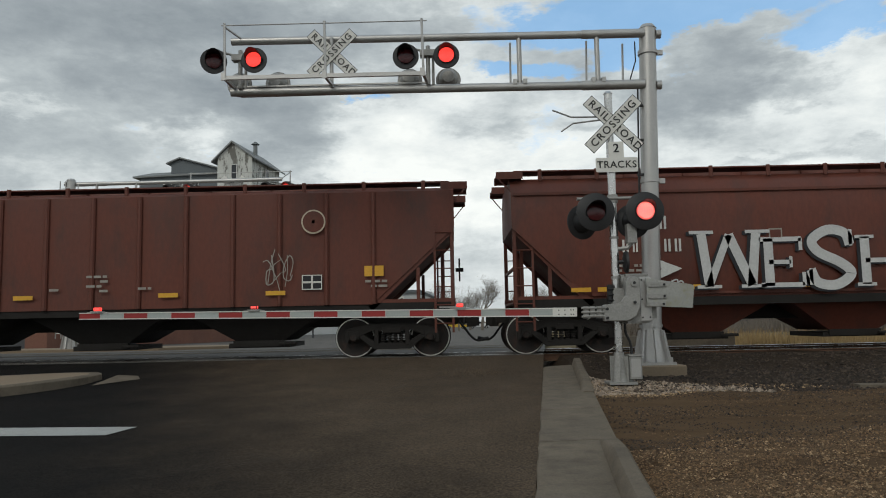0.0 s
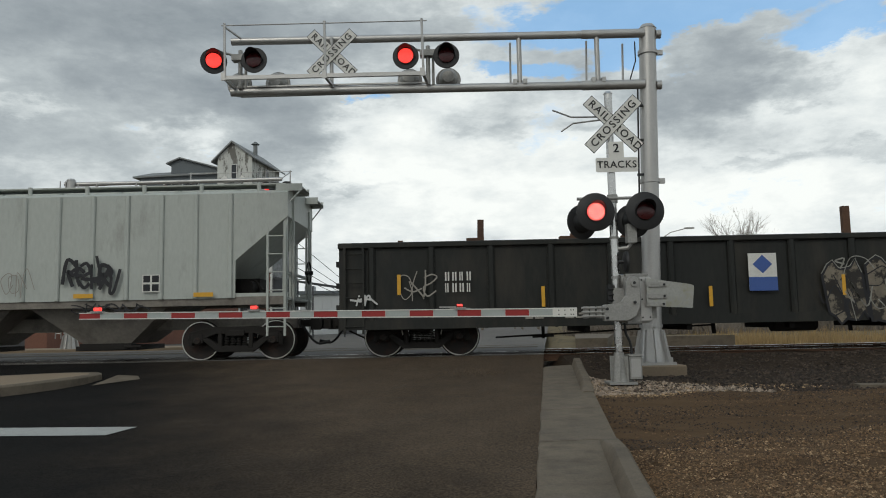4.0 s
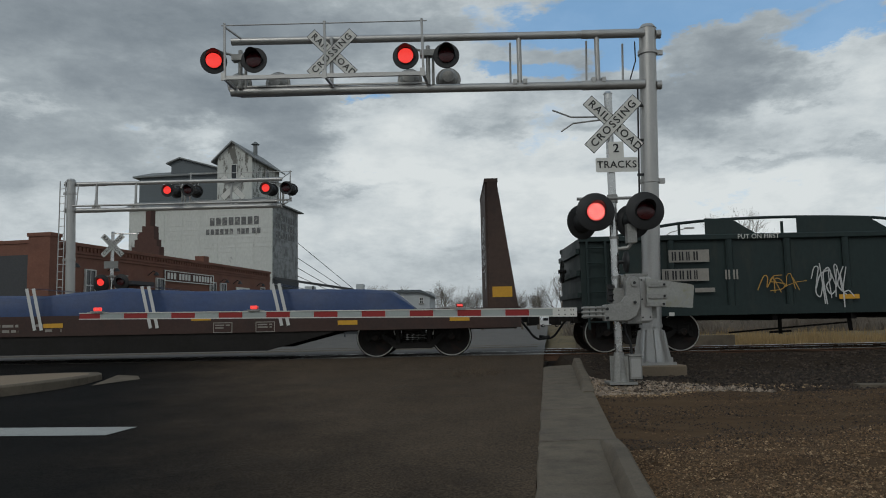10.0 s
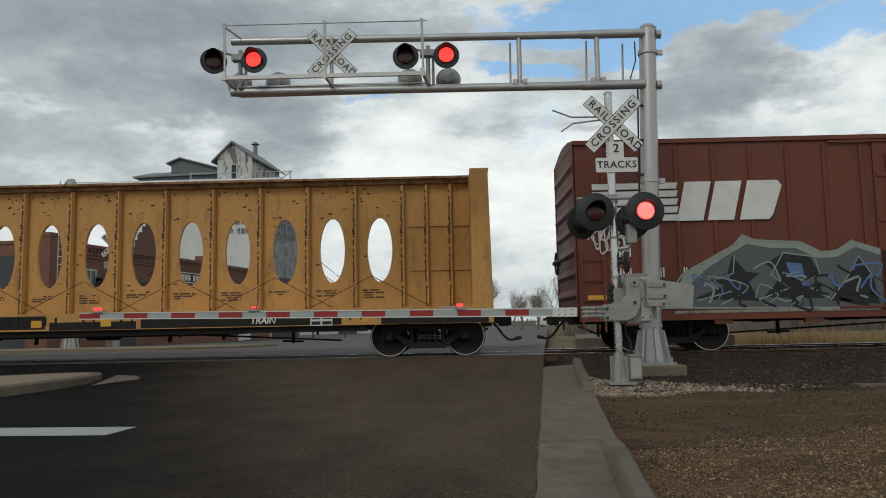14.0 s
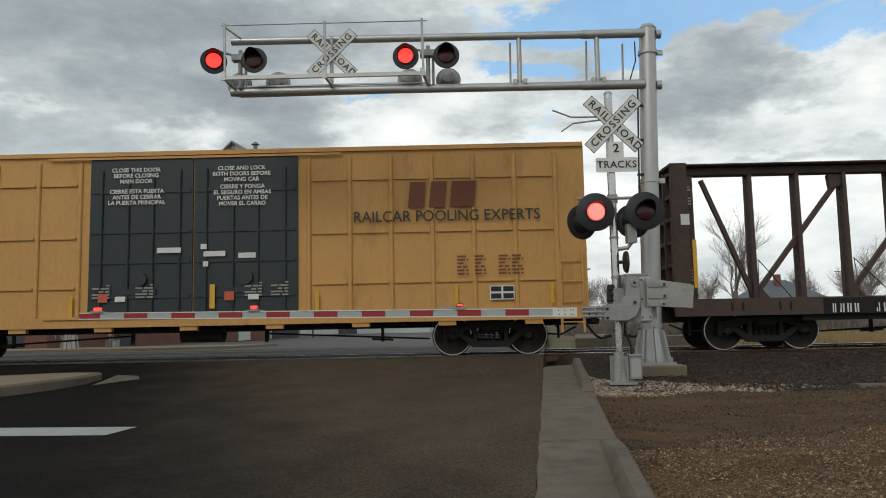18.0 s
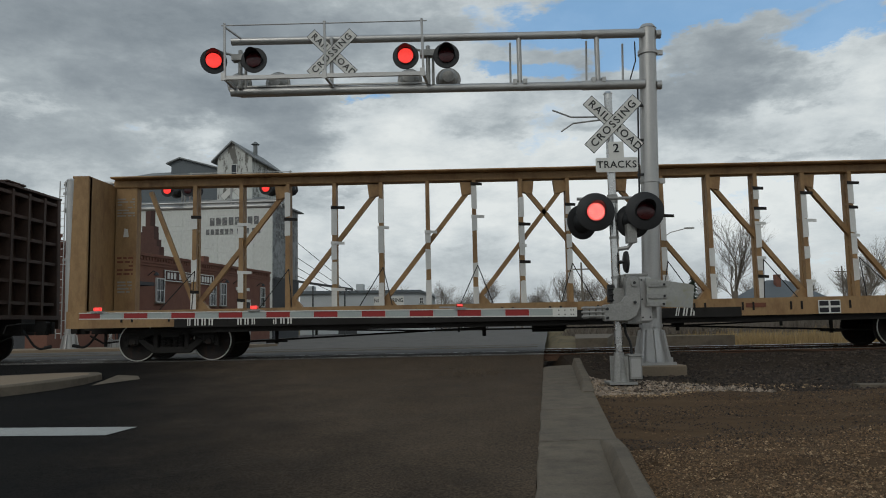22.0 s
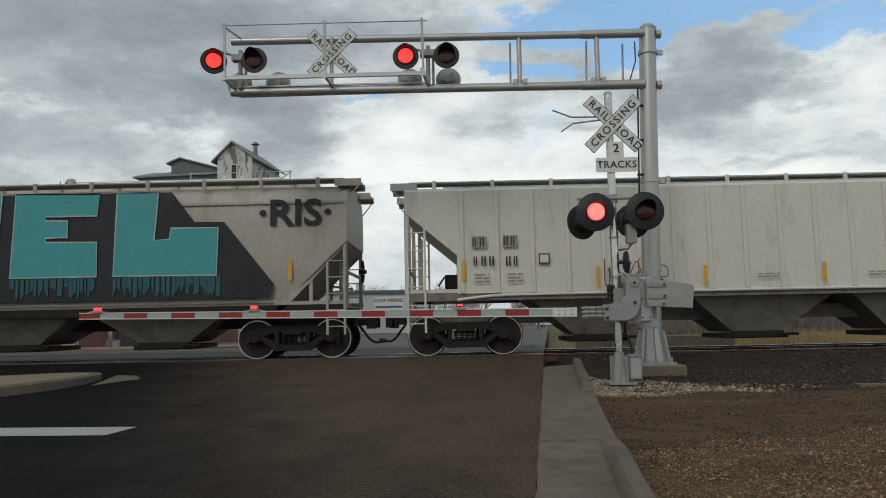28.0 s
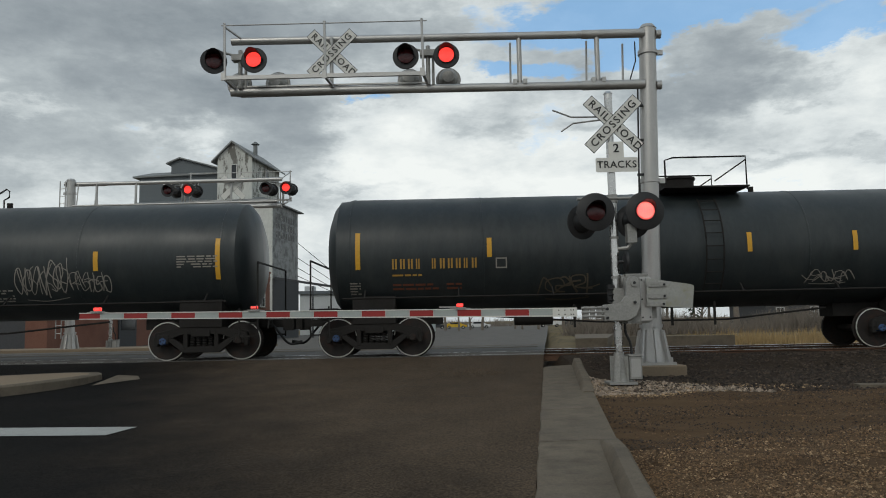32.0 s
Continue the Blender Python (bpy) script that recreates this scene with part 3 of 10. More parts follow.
# ---- the freight train ----
BROWN = surface("brown_car_paint", (0.116, 0.033, 0.020), 0.62, fine=14, big=0.7, amt=0.22, bump=0.06, dirt=(0.055, 0.028, 0.022), dirt_at=(0.48, 0.8), stretch=(1, 1, 0.45))
BROWN_NS = surface("red_brown_paint", (0.138, 0.037, 0.019), 0.6, fine=14, big=0.7, amt=0.18, bump=0.06, dirt=(0.07, 0.03, 0.025), dirt_at=(0.5, 0.85), stretch=(1, 1, 0.4))
GREYCAR = surface("pale_grey_paint", (0.40, 0.42, 0.39), 0.6, fine=14, big=0.7, amt=0.12, bump=0.05, dirt=(0.20, 0.19, 0.17), dirt_at=(0.55, 0.85), stretch=(1, 1, 0.35))
WHITECAR = surface("off_white_paint", (0.60, 0.57, 0.50), 0.6, fine=14, big=0.7, amt=0.10, bump=0.05, dirt=(0.27, 0.25, 0.21), dirt_at=(0.56, 0.9), stretch=(1, 1, 0.35))
TANCAR = surface("stone_grey_paint", (0.36, 0.33, 0.28), 0.6, fine=14, big=0.7, amt=0.14, bump=0.05, dirt=(0.19, 0.17, 0.14), dirt_at=(0.5, 0.85), stretch=(1, 1, 0.35))
UNDERGREY = surface("dirty_grey_hopper", (0.20, 0.18, 0.155), 0.75, fine=14, big=0.9, amt=0.25, bump=0.08, dirt=(0.08, 0.07, 0.06), dirt_at=(0.45, 0.8))
BLACKCAR = surface("black_car_paint", (0.017, 0.018, 0.016), 0.55, spec=0.28, fine=14, big=0.8, amt=0.25, bump=0.07, dirt=(0.050, 0.043, 0.034), dirt_at=(0.48, 0.82), stretch=(1, 1, 0.3), dirt_scale=1.3)
GREENCAR = surface("dark_green_paint", (0.021, 0.033, 0.032), 0.55, spec=0.28, fine=14, big=0.8, amt=0.2, bump=0.07, dirt=(0.05, 0.05, 0.04), dirt_at=(0.55, 0.85), stretch=(1, 1, 0.4))
TANKBLACK = surface("black_tank_paint", (0.023, 0.029, 0.031), 0.42, fine=14, big=0.8, amt=0.25, bump=0.04, dirt=(0.046, 0.050, 0.049), dirt_at=(0.45, 0.8), stretch=(1, 1, 0.3))
YELLOW = surface("ochre_yellow_paint", (0.52, 0.278, 0.085), 0.6, fine=14, big=0.7, amt=0.14, bump=0.06, dirt=(0.27, 0.13, 0.05), dirt_at=(0.55, 0.85), stretch=(1, 1, 0.35))
YELLOW_OLD = surface("weathered_yellow_paint", (0.49, 0.255, 0.075), 0.65, fine=14, big=0.8, amt=0.2, bump=0.08, dirt=(0.20, 0.09, 0.035), dirt_at=(0.54, 0.80), stretch=(1, 1, 0.35), dirt_scale=2.2)
YELLOW_DULL = surface("faded_yellow_steel", (0.30, 0.185, 0.085), 0.65, fine=14, big=0.8, amt=0.22, bump=0.08, dirt=(0.15, 0.075, 0.035), dirt_at=(0.48, 0.75), stretch=(1, 1, 0.5))
RUSTBEAM = surface("dark_brown_beam", (0.070, 0.042, 0.032), 0.7, fine=14, big=0.8, amt=0.25, bump=0.08, dirt=(0.03, 0.024, 0.022), dirt_at=(0.5, 0.8))
FLATBROWN = surface("dark_flatcar_paint", (0.055, 0.030, 0.024), 0.7, fine=14, big=0.8, amt=0.25, bump=0.08, dirt=(0.03, 0.022, 0.02), dirt_at=(0.5, 0.8))
DOORGREEN = surface("dark_door_paint", (0.022, 0.030, 0.032), 0.5, fine=14, big=0.8, amt=0.2, bump=0.05)
UNDER = surface("grimy_underframe", (0.014, 0.012, 0.0105), 0.85, fine=14, big=1.4, amt=0.3, bump=0.1)
WHEELSTEEL = surface("grimy_wheel", (0.020, 0.016, 0.014), 0.75, 0.1, fine=14, big=2, amt=0.3, bump=0.05, dirt=(0.06, 0.025, 0.015), dirt_at=(0.5, 0.8))
RIMSTEEL = surface("polished_tread", (0.60, 0.58, 0.54), 0.35, 0.7, amt=0.15, bump=0)
STRIPE = surface("yellow_reflector", (0.62, 0.33, 0.03), 0.45, fine=20, big=4, amt=0.12, bump=0)
LETTER = surface("white_stencil", (0.62, 0.61, 0.57), 0.7, fine=25, big=3, amt=0.15, bump=0)
LETTER_DIM = surface("worn_stencil", (0.28, 0.26, 0.23), 0.7, fine=25, big=3, amt=0.2, bump=0)
LETTER_WORN = surface("faded_stencil", (0.15, 0.115, 0.085), 0.7, fine=25, big=3, amt=0.3, bump=0)
LETTER_DARK = surface("dark_stencil", (0.045, 0.04, 0.035), 0.7, fine=25, big=3, amt=0.2, bump=0)
LETTER_BROWN = surface("brown_stencil", (0.16, 0.055, 0.03), 0.7, fine=25, big=3, amt=0.2, bump=0)
LETTER_GOLD = surface("gold_stencil", (0.42, 0.24, 0.05), 0.6, fine=25, big=3, amt=0.15, bump=0)
CREAM = surface("cream_logo_paint", (0.50, 0.42, 0.32), 0.65, fine=25, big=3, amt=0.12, bump=0)
SPRAY = surface("silver_spray", (0.50, 0.50, 0.49), 0.6, fine=20, big=3, amt=0.15, bump=0)
SPRAY_GREY = surface("grey_spray", (0.095, 0.10, 0.108), 0.6, fine=20, big=3, amt=0.15, bump=0)
SPRAY_DARK = surface("black_spray", (0.014, 0.014, 0.017), 0.6, fine=20, big=3, amt=0.2, bump=0)
SPRAY_TEAL = surface("teal_spray", (0.055, 0.29, 0.30), 0.6, fine=20, big=1.5, amt=0.10, bump=0)
SPRAY_TEAL_DK = surface("dark_teal_spray", (0.02, 0.085, 0.095), 0.6, fine=20, big=2, amt=0.25, bump=0)
SPRAY_BLUE = surface("blue_spray", (0.09, 0.15, 0.30), 0.6, fine=20, big=3, amt=0.2, bump=0)
SPRAY_CREAM = surface("cream_spray", (0.55, 0.55, 0.44), 0.6, fine=20, big=2, amt=0.12, bump=0)
SPRAY_PINK = surface("pink_spray", (0.48, 0.22, 0.24), 0.6, fine=20, big=2, amt=0.12, bump=0)
SPRAY_TAN = surface("tan_spray", (0.10, 0.083, 0.060), 0.65, fine=20, big=2, amt=0.25, bump=0)
SPRAY_MOTTLE = surface("mottled_tan_spray", (0.17, 0.145, 0.11), 0.65, fine=8, big=1.4, amt=0.4, bump=0, dirt=(0.022, 0.019, 0.016), dirt_at=(0.47, 0.53), dirt_scale=2.6)
SPRAY_PALE = surface("pale_worn_spray", (0.24, 0.235, 0.21), 0.65, fine=20, big=2, amt=0.3, bump=0, dirt=(0.08, 0.075, 0.065), dirt_at=(0.5, 0.7))
SPRAY_SILVER = surface("blue_silver_spray", (0.36, 0.41, 0.43), 0.6, fine=20, big=2, amt=0.2, bump=0, dirt=(0.2, 0.23, 0.25), dirt_at=(0.5, 0.75))
SPRAY_GREEN = surface("pale_green_spray", (0.24, 0.275, 0.235), 0.65, fine=20, big=2, amt=0.2, bump=0)
LOGO_RED = surface("logo_red", (0.48, 0.10, 0.05), 0.6, amt=0.1, bump=0)
LOGO_BLUE = surface("logo_blue", (0.05, 0.10, 0.30), 0.6, amt=0.1, bump=0)
TARP = surface("blue_tarpaulin", (0.026, 0.052, 0.135), 0.5, fine=10, big=1.2, amt=0.22, bump=0.3)
STRAP = surface("white_strap", (0.60, 0.60, 0.58), 0.7, amt=0.1, bump=0)
HUBBLUE = surface("blue_bearing_cap", (0.04, 0.08, 0.18), 0.5, amt=0.2, bump=0)
FACE = -1.56
WHEELS, STOCK = [], []


def shared(make):
    """A mesh made once and shared by alike parts."""
    made = {}

    def get(*key):
        if key not in made:
            made[key] = make(*key)
        return made[key]
    return get


def _wheelset(blue):
    bm = bm_()
    for s in (-1, 1):
        lathe(bm, [(s * 0.70, 0.10), (s * 0.72, 0.16), (s * 0.735, 0.40), (s * 0.69, 0.41), (s * 0.69, 0.482), (s * 0.715, 0.482), (s * 0.725, 0.462), (s * 0.818, 0.455)], 32, "y", cap=False)
        lathe(bm, [(s * 0.815, 0.4585), (s * 0.827, 0.452), (s * 0.8275, 0.436), (s * 0.822, 0.43)], 32, "y", mi=1, cap=False)
        lathe(bm, [(s * 0.82, 0.43), (s * 0.80, 0.40), (s * 0.765, 0.385), (s * 0.745, 0.20), (s * 0.80, 0.15), (s * 0.84, 0.13), (s * 0.84, 0.02)], 32, "y")
        lathe(bm, [(s * 0.83, 0.085), (s * 1.10, 0.085), (s * 1.12, 0.07), (s * 1.12, 0.01)], 14, "y", mi=2 if blue else 0)
        for k in range(3):
            a = k * 2.0944
            rod(bm, (0.045 * math.cos(a), s * 1.115, 0.045 * math.sin(a)), (0.045 * math.cos(a), s * 1.14, 0.045 * math.sin(a)), 0.015, 6)
        # chalk tick on the plate
        box(bm, 0.24, 0.33, *sorted((s * 0.775, s * 0.79)), -0.012, 0.012, 1)
    rod(bm, (0, -0.75, 0), (0, 0.75, 0), 0.085, 10)
    return mesh_of("wheelset", bm, [WHEELSTEEL, RIMSTEEL, HUBBLUE])


wheelset_mesh = shared(_wheelset)


def _sideframe():
    bm = bm_()
    up = [(-1.12, 0.47), (-0.74, 0.50), (-0.46, 0.63), (0.46, 0.63), (0.74, 0.50), (1.12, 0.47), (1.08, 0.66), (0.52, 0.78), (-0.52, 0.78), (-1.08, 0.66)]
    slab(bm, up, -0.075, 0.075)
    slab(bm, [(-0.80, 0.49), (-0.43, 0.19), (0.43, 0.19), (0.80, 0.49), (0.66, 0.54), (0.35, 0.32), (-0.35, 0.32), (-0.66, 0.54)], -0.07, 0.07)
    for s in (-1, 1):
        box(bm, s * 0.36 - 0.05, s * 0.36 + 0.05, -0.08, 0.08, 0.28, 0.68)
        box(bm, s * 0.889 - 0.13, s * 0.889 + 0.13, -0.09, 0.06, 0.40, 0.62)
        box(bm, s * 1.06 - 0.05, s * 1.06 + 0.05, -0.07, 0.07, 0.34, 0.55)
    box(bm, -0.22, 0.22, -0.11, 0.06, 0.56, 0.70)
    bmesh.ops.bevel(bm, geom=bm.edges[:], offset=0.012, segments=1, affect="EDGES")
    return mesh_of("side_frame", bm, UNDER)


def _springs():
    bm = bm_()
    for i in range(4):
        x = -0.21 + 0.14 * i
        for k in range(6):
            lathe(bm, [(0.325 + k * 0.04, 0.035), (0.335 + k * 0.04, 0.062), (0.35 + k * 0.04, 0.062), (0.36 + k * 0.04, 0.035)], 10, "z", (x, 0, 0))
    return mesh_of("spring_nest", bm, UNDER)


def _bolster():
    bm = bm_()
    box(bm, -0.20, 0.20, -0.95, 0.95, 0.52, 0.76)
    rod(bm, (0, 0, 0.7), (0, 0, 0.95), 0.22, 16)
    for s in (-1, 1):
        box(bm, s * 0.42 - 0.04, s * 0.42 + 0.04, -0.85, 0.85, 0.38, 0.50)
        for q in (-1, 1):
            box(bm, s * 0.44 - 0.03, s * 0.44 + 0.03, q * 0.76 - 0.06, q * 0.76 + 0.06, 0.30, 0.60)
    return mesh_of("truck", bm, UNDER)


sideframe_mesh, springs_mesh, bolster_mesh = shared(_sideframe), shared(_springs), shared(_bolster)


def add_truck(car, x, blue=False):
    t = part("truck", bolster_mesh(), None, "", None)
    t.parent, t.matrix_basis = car, Matrix.Translation((x, 0, 0))
    for s in (-1, 1):
        part("side_frame", sideframe_mesh(), t, at=(0, s * 1.0, 0))
        part("spring_nest", springs_mesh(), t, at=(0, s * 1.0, 0))
        w = part("wheelset", wheelset_mesh(blue and s < 0), t, at=(s * 0.889, 0, 0.457))
        WHEELS.append((w, car, s * 0.889))


def _coupler():
    bm = bm_()
    box(bm, -0.75, 0.0, -0.09, 0.09, 0.74, 0.92)
    slab(bm, [(-0.05, 0.66), (0.17, 0.66), (0.22, 0.72), (0.22, 0.96), (0.17, 1.0), (-0.05, 1.0)], -0.16, 0.05)
    box(bm, 0.1, 0.26, 0.04, 0.16, 0.68, 0.98)
    rod(bm, (-0.2, -0.5, 0.95), (-0.2, 0.5, 0.95), 0.02, 8)
    tube(bm, [(-0.2, -0.5, 0.95), (-0.14, -1.2, 0.9), (-0.14, -1.3, 0.72)], 0.018, 6)
    return mesh_of("coupler", bm, UNDER)


def _hose():
    bm = bm_()
    tube(bm, smooth_path([(-0.25, -0.36, 0.80), (-0.1, -0.38, 0.62), (0.05, -0.38, 0.42), (0.2, -0.36, 0.33), (0.36, -0.34, 0.36)], 4), 0.028, 8)
    rod(bm, (0.3, -0.345, 0.35), (0.46, -0.33, 0.38), 0.042, 8)
    return mesh_of("air_hose", bm, RUBBER)


coupler_mesh, hose_mesh = shared(_coupler), shared(_hose)


def add_couplers(car, half):
    for s in (-1, 1):
        m = Matrix.Translation((s * half, 0, 0)) @ Matrix.Rotation(0 if s > 0 else math.pi, 4, "Z")
        c = part("coupler", coupler_mesh(), car, at=m)
        # the hose hangs on the near side of both ends
        part("air_hose", hose_mesh(), c)


def _reflector(w, h):
    bm = bm_()
    box(bm, -w / 2, w / 2, -0.004, 0.0, -h / 2, h / 2)
    return mesh_of("reflector", bm, STRIPE, 0)


reflector_mesh = shared(_reflector)


def reflectors(car, spots, y=FACE, tall=False):
    for x, z in spots:
        part("reflector", reflector_mesh(*((0.08, 0.46) if tall else (0.45, 0.10))), car, at=(x, y - 0.003, z))


def stencil(car, x, z, w, rows, mat, seed=1, h=0.055, y=FACE, name="stencil"):
    """Small painted data lines, as plain bars."""
    rnd = random.Random(seed)
    bm = bm_()
    for r in range(rows):
        u = 0
        while u < w:
            k = min(w - u, rnd.uniform(0.08, 0.3) * max(1, h / 0.06))
            if rnd.random() < 0.8:
                zz = z - r * h * 2
                add_mesh(bm, [(x + u, y - 0.004, zz), (x + u + k, y - 0.004, zz), (x + u + k, y - 0.004, zz + h), (x + u, y - 0.004, zz + h)], [(0, 1, 2, 3)])
            u += k + 0.04
    return part(name, bm, mat, car)


def marks(car, x, z, pattern, h, mat, y=FACE, lean=0.0, name="reporting_mark", wide=0.62):
    """Car marks and numbers as a row of plain bars, each a part; a space in pattern leaves a gap."""
    u, out = x, []
    for ch in pattern:
        if ch != " ":
            a = h * wide * (0.62 if ch == "n" else 0.8)
            o = lambda v: lean * (v - z)
            bm = bm_()
            for p, q in ((0.0, 0.36), (0.64, 1.0)):
                add_mesh(bm, [(u + a * p + o(z), y - 0.004, z), (u + a * q + o(z), y - 0.004, z), (u + a * q + o(z + h), y - 0.004, z + h), (u + a * p + o(z + h), y - 0.004, z + h)], [(0, 1, 2, 3)])
            out.append(part(name, bm, mat, car))
        u += h * (wide + 0.2)
    return out


def panel(car, x0, x1, z0, z1, mat, y=FACE, off=0.003, name="placard", lean=0.0):
    bm = bm_()
    slab(bm, [(x0, z0), (x1, z0), (x1 + lean, z1), (x0 + lean, z1)], y - off - 0.003, y - off)
    return part(name, bm, mat, car)


def shape(car, pts, mat, y=FACE, off=0.004, name="painted_shape", label=""):
    bm = bm_()
    slab(bm, pts, y - off, y - off + 0.002)
    return part(name, bm, mat, car, label)


CURVES = (
    ([(0.15, 0.30), (0.35, 0.02), (0.80, 0.12), (0.92, 0.60), (0.50, 0.98), (0.10, 0.72), (0.22, 0.25)],),
    ([(0.90, 0.85), (0.45, 1.02), (0.10, 0.76), (0.50, 0.50), (0.92, 0.28), (0.50, -0.02), (0.02, 0.18)],),
    ([(0.20, 1.05), (0.14, 0.50), (0.10, -0.08)], [(0.88, 1.0), (0.22, 0.48), (0.60, 0.25), (1.0, -0.05)]),
    ([(0.02, 0.0), (0.15, 0.92), (0.42, 0.95), (0.48, 0.25), (0.62, 0.92), (0.92, 0.88), (1.02, 0.0)],),
    ([(0.10, 0.0), (0.18, 1.0), (0.82, 0.92), (0.74, 0.56), (0.22, 0.48), (0.60, 0.2), (0.98, 0.02)],),
    ([(-0.1, 0.55), (0.45, 0.68), (1.1, 0.52)], [(0.55, 1.1), (0.48, 0.4), (0.35, -0.1)]),
    ([(0.0, 0.95), (0.30, 0.1), (0.50, 0.0), (0.72, 0.4), (0.98, 1.02)],),
)


def tag(car, x, z, w, h, mat, seed, wd=0.035, loops=7, y=FACE, off=0.005):
    """A sprayed scrawl of curling, overlapping strokes that spells nothing."""
    rnd = random.Random(seed)
    bm = bm_()
    n = max(3, round(loops * 1.1))
    step = w / n
    lay = 0.0
    for k in range(n):
        x0, lean, grow = x + step * k, rnd.uniform(-0.05, 0.22), rnd.uniform(0.85, 1.15)
        mx, mz, tw = rnd.choice((-1, 1)), rnd.choice((-1, 1, 1)), rnd.uniform(-0.5, 0.5)
        lift = h * rnd.uniform(-0.06, 0.08) + 0.04 * h * k * (0.5 - (seed % 2))
        for path in rnd.choice(CURVES):
            pts = []
            for a, b in path:
                a, b = mx * (a - 0.5) + rnd.uniform(-0.12, 0.12), mz * (b - 0.5) + rnd.uniform(-0.09, 0.09)
                a, b = a * math.cos(tw) - b * math.sin(tw), (a * math.sin(tw) + b * math.cos(tw)) * grow
                pts.append((x0 + step * (0.5 + a * 2.0 + lean * b), z + lift + h * (0.5 + b * 0.92)))
            strokes(bm, smooth_path(pts, 6), wd * rnd.uniform(0.75, 1.2), y - off - lay)
            lay += 0.0004
    if w > 0.9 and rnd.random() < 0.7:
        strokes(bm, smooth_path([(x + w * 0.1, z - h * 0.16), (x + w * 0.5, z - h * 0.22), (x + w * 0.95, z - h * 0.1)], 5), wd * 0.8, y - off - lay)
    ob = part("graffiti", bm, mat, car)
    ob["kind"] = "stuff"
    return ob


def bubble(car, x, z, w, h, n, fill, line_m, seed, y=FACE, wd=0.05, inner=2, off=0.004):
    """A row of swollen, outlined shapes, as sprayed pieces have."""
    rnd = random.Random(seed)
    bl, blocks = bm_(), []
    for k in range(n):
        bf = bm_()
        cx, cz = x + w * (k + 0.5) / n, z + h * (0.5 + rnd.uniform(-0.05, 0.05))
        ph, e = rnd.uniform(0, 6), rnd.choice((2, 3))
        pts = []
        for i in range(26):
            a = 2 * math.pi * i / 26
            c, s = math.cos(a), math.sin(a)
            q = (abs(c) ** 3.2 + abs(s) ** 3.2) ** (-1 / 3.2)
            r = q * (1 + 0.14 * math.sin(e * a + ph) + 0.06 * math.sin(5 * a + ph * 2))
            pts.append((cx + c * r * w / n * 0.52, cz + s * r * h * 0.5))
        d = off + 0.0006 * k
        vs = [(p[0], y - d, p[1]) for p in pts] + [(cx, y - d, cz)]
        add_mesh(bf, vs, [(i, (i + 1) % 26, 26) for i in range(26)])
        blocks.append(part("graffiti", bf, fill, car))
        strokes(bl, pts + [pts[0], pts[1]], wd, y - d - 0.004)
        for j in range(inner):
            a = [(cx + rnd.uniform(-0.33, 0.33) * w / n, cz + rnd.uniform(-0.36, 0.36) * h) for _ in range(3)]
            strokes(bl, smooth_path(a, 4), wd * 0.9, y - d - 0.005)
    part("outline", bl, line_m, blocks[0])
    return blocks[0]


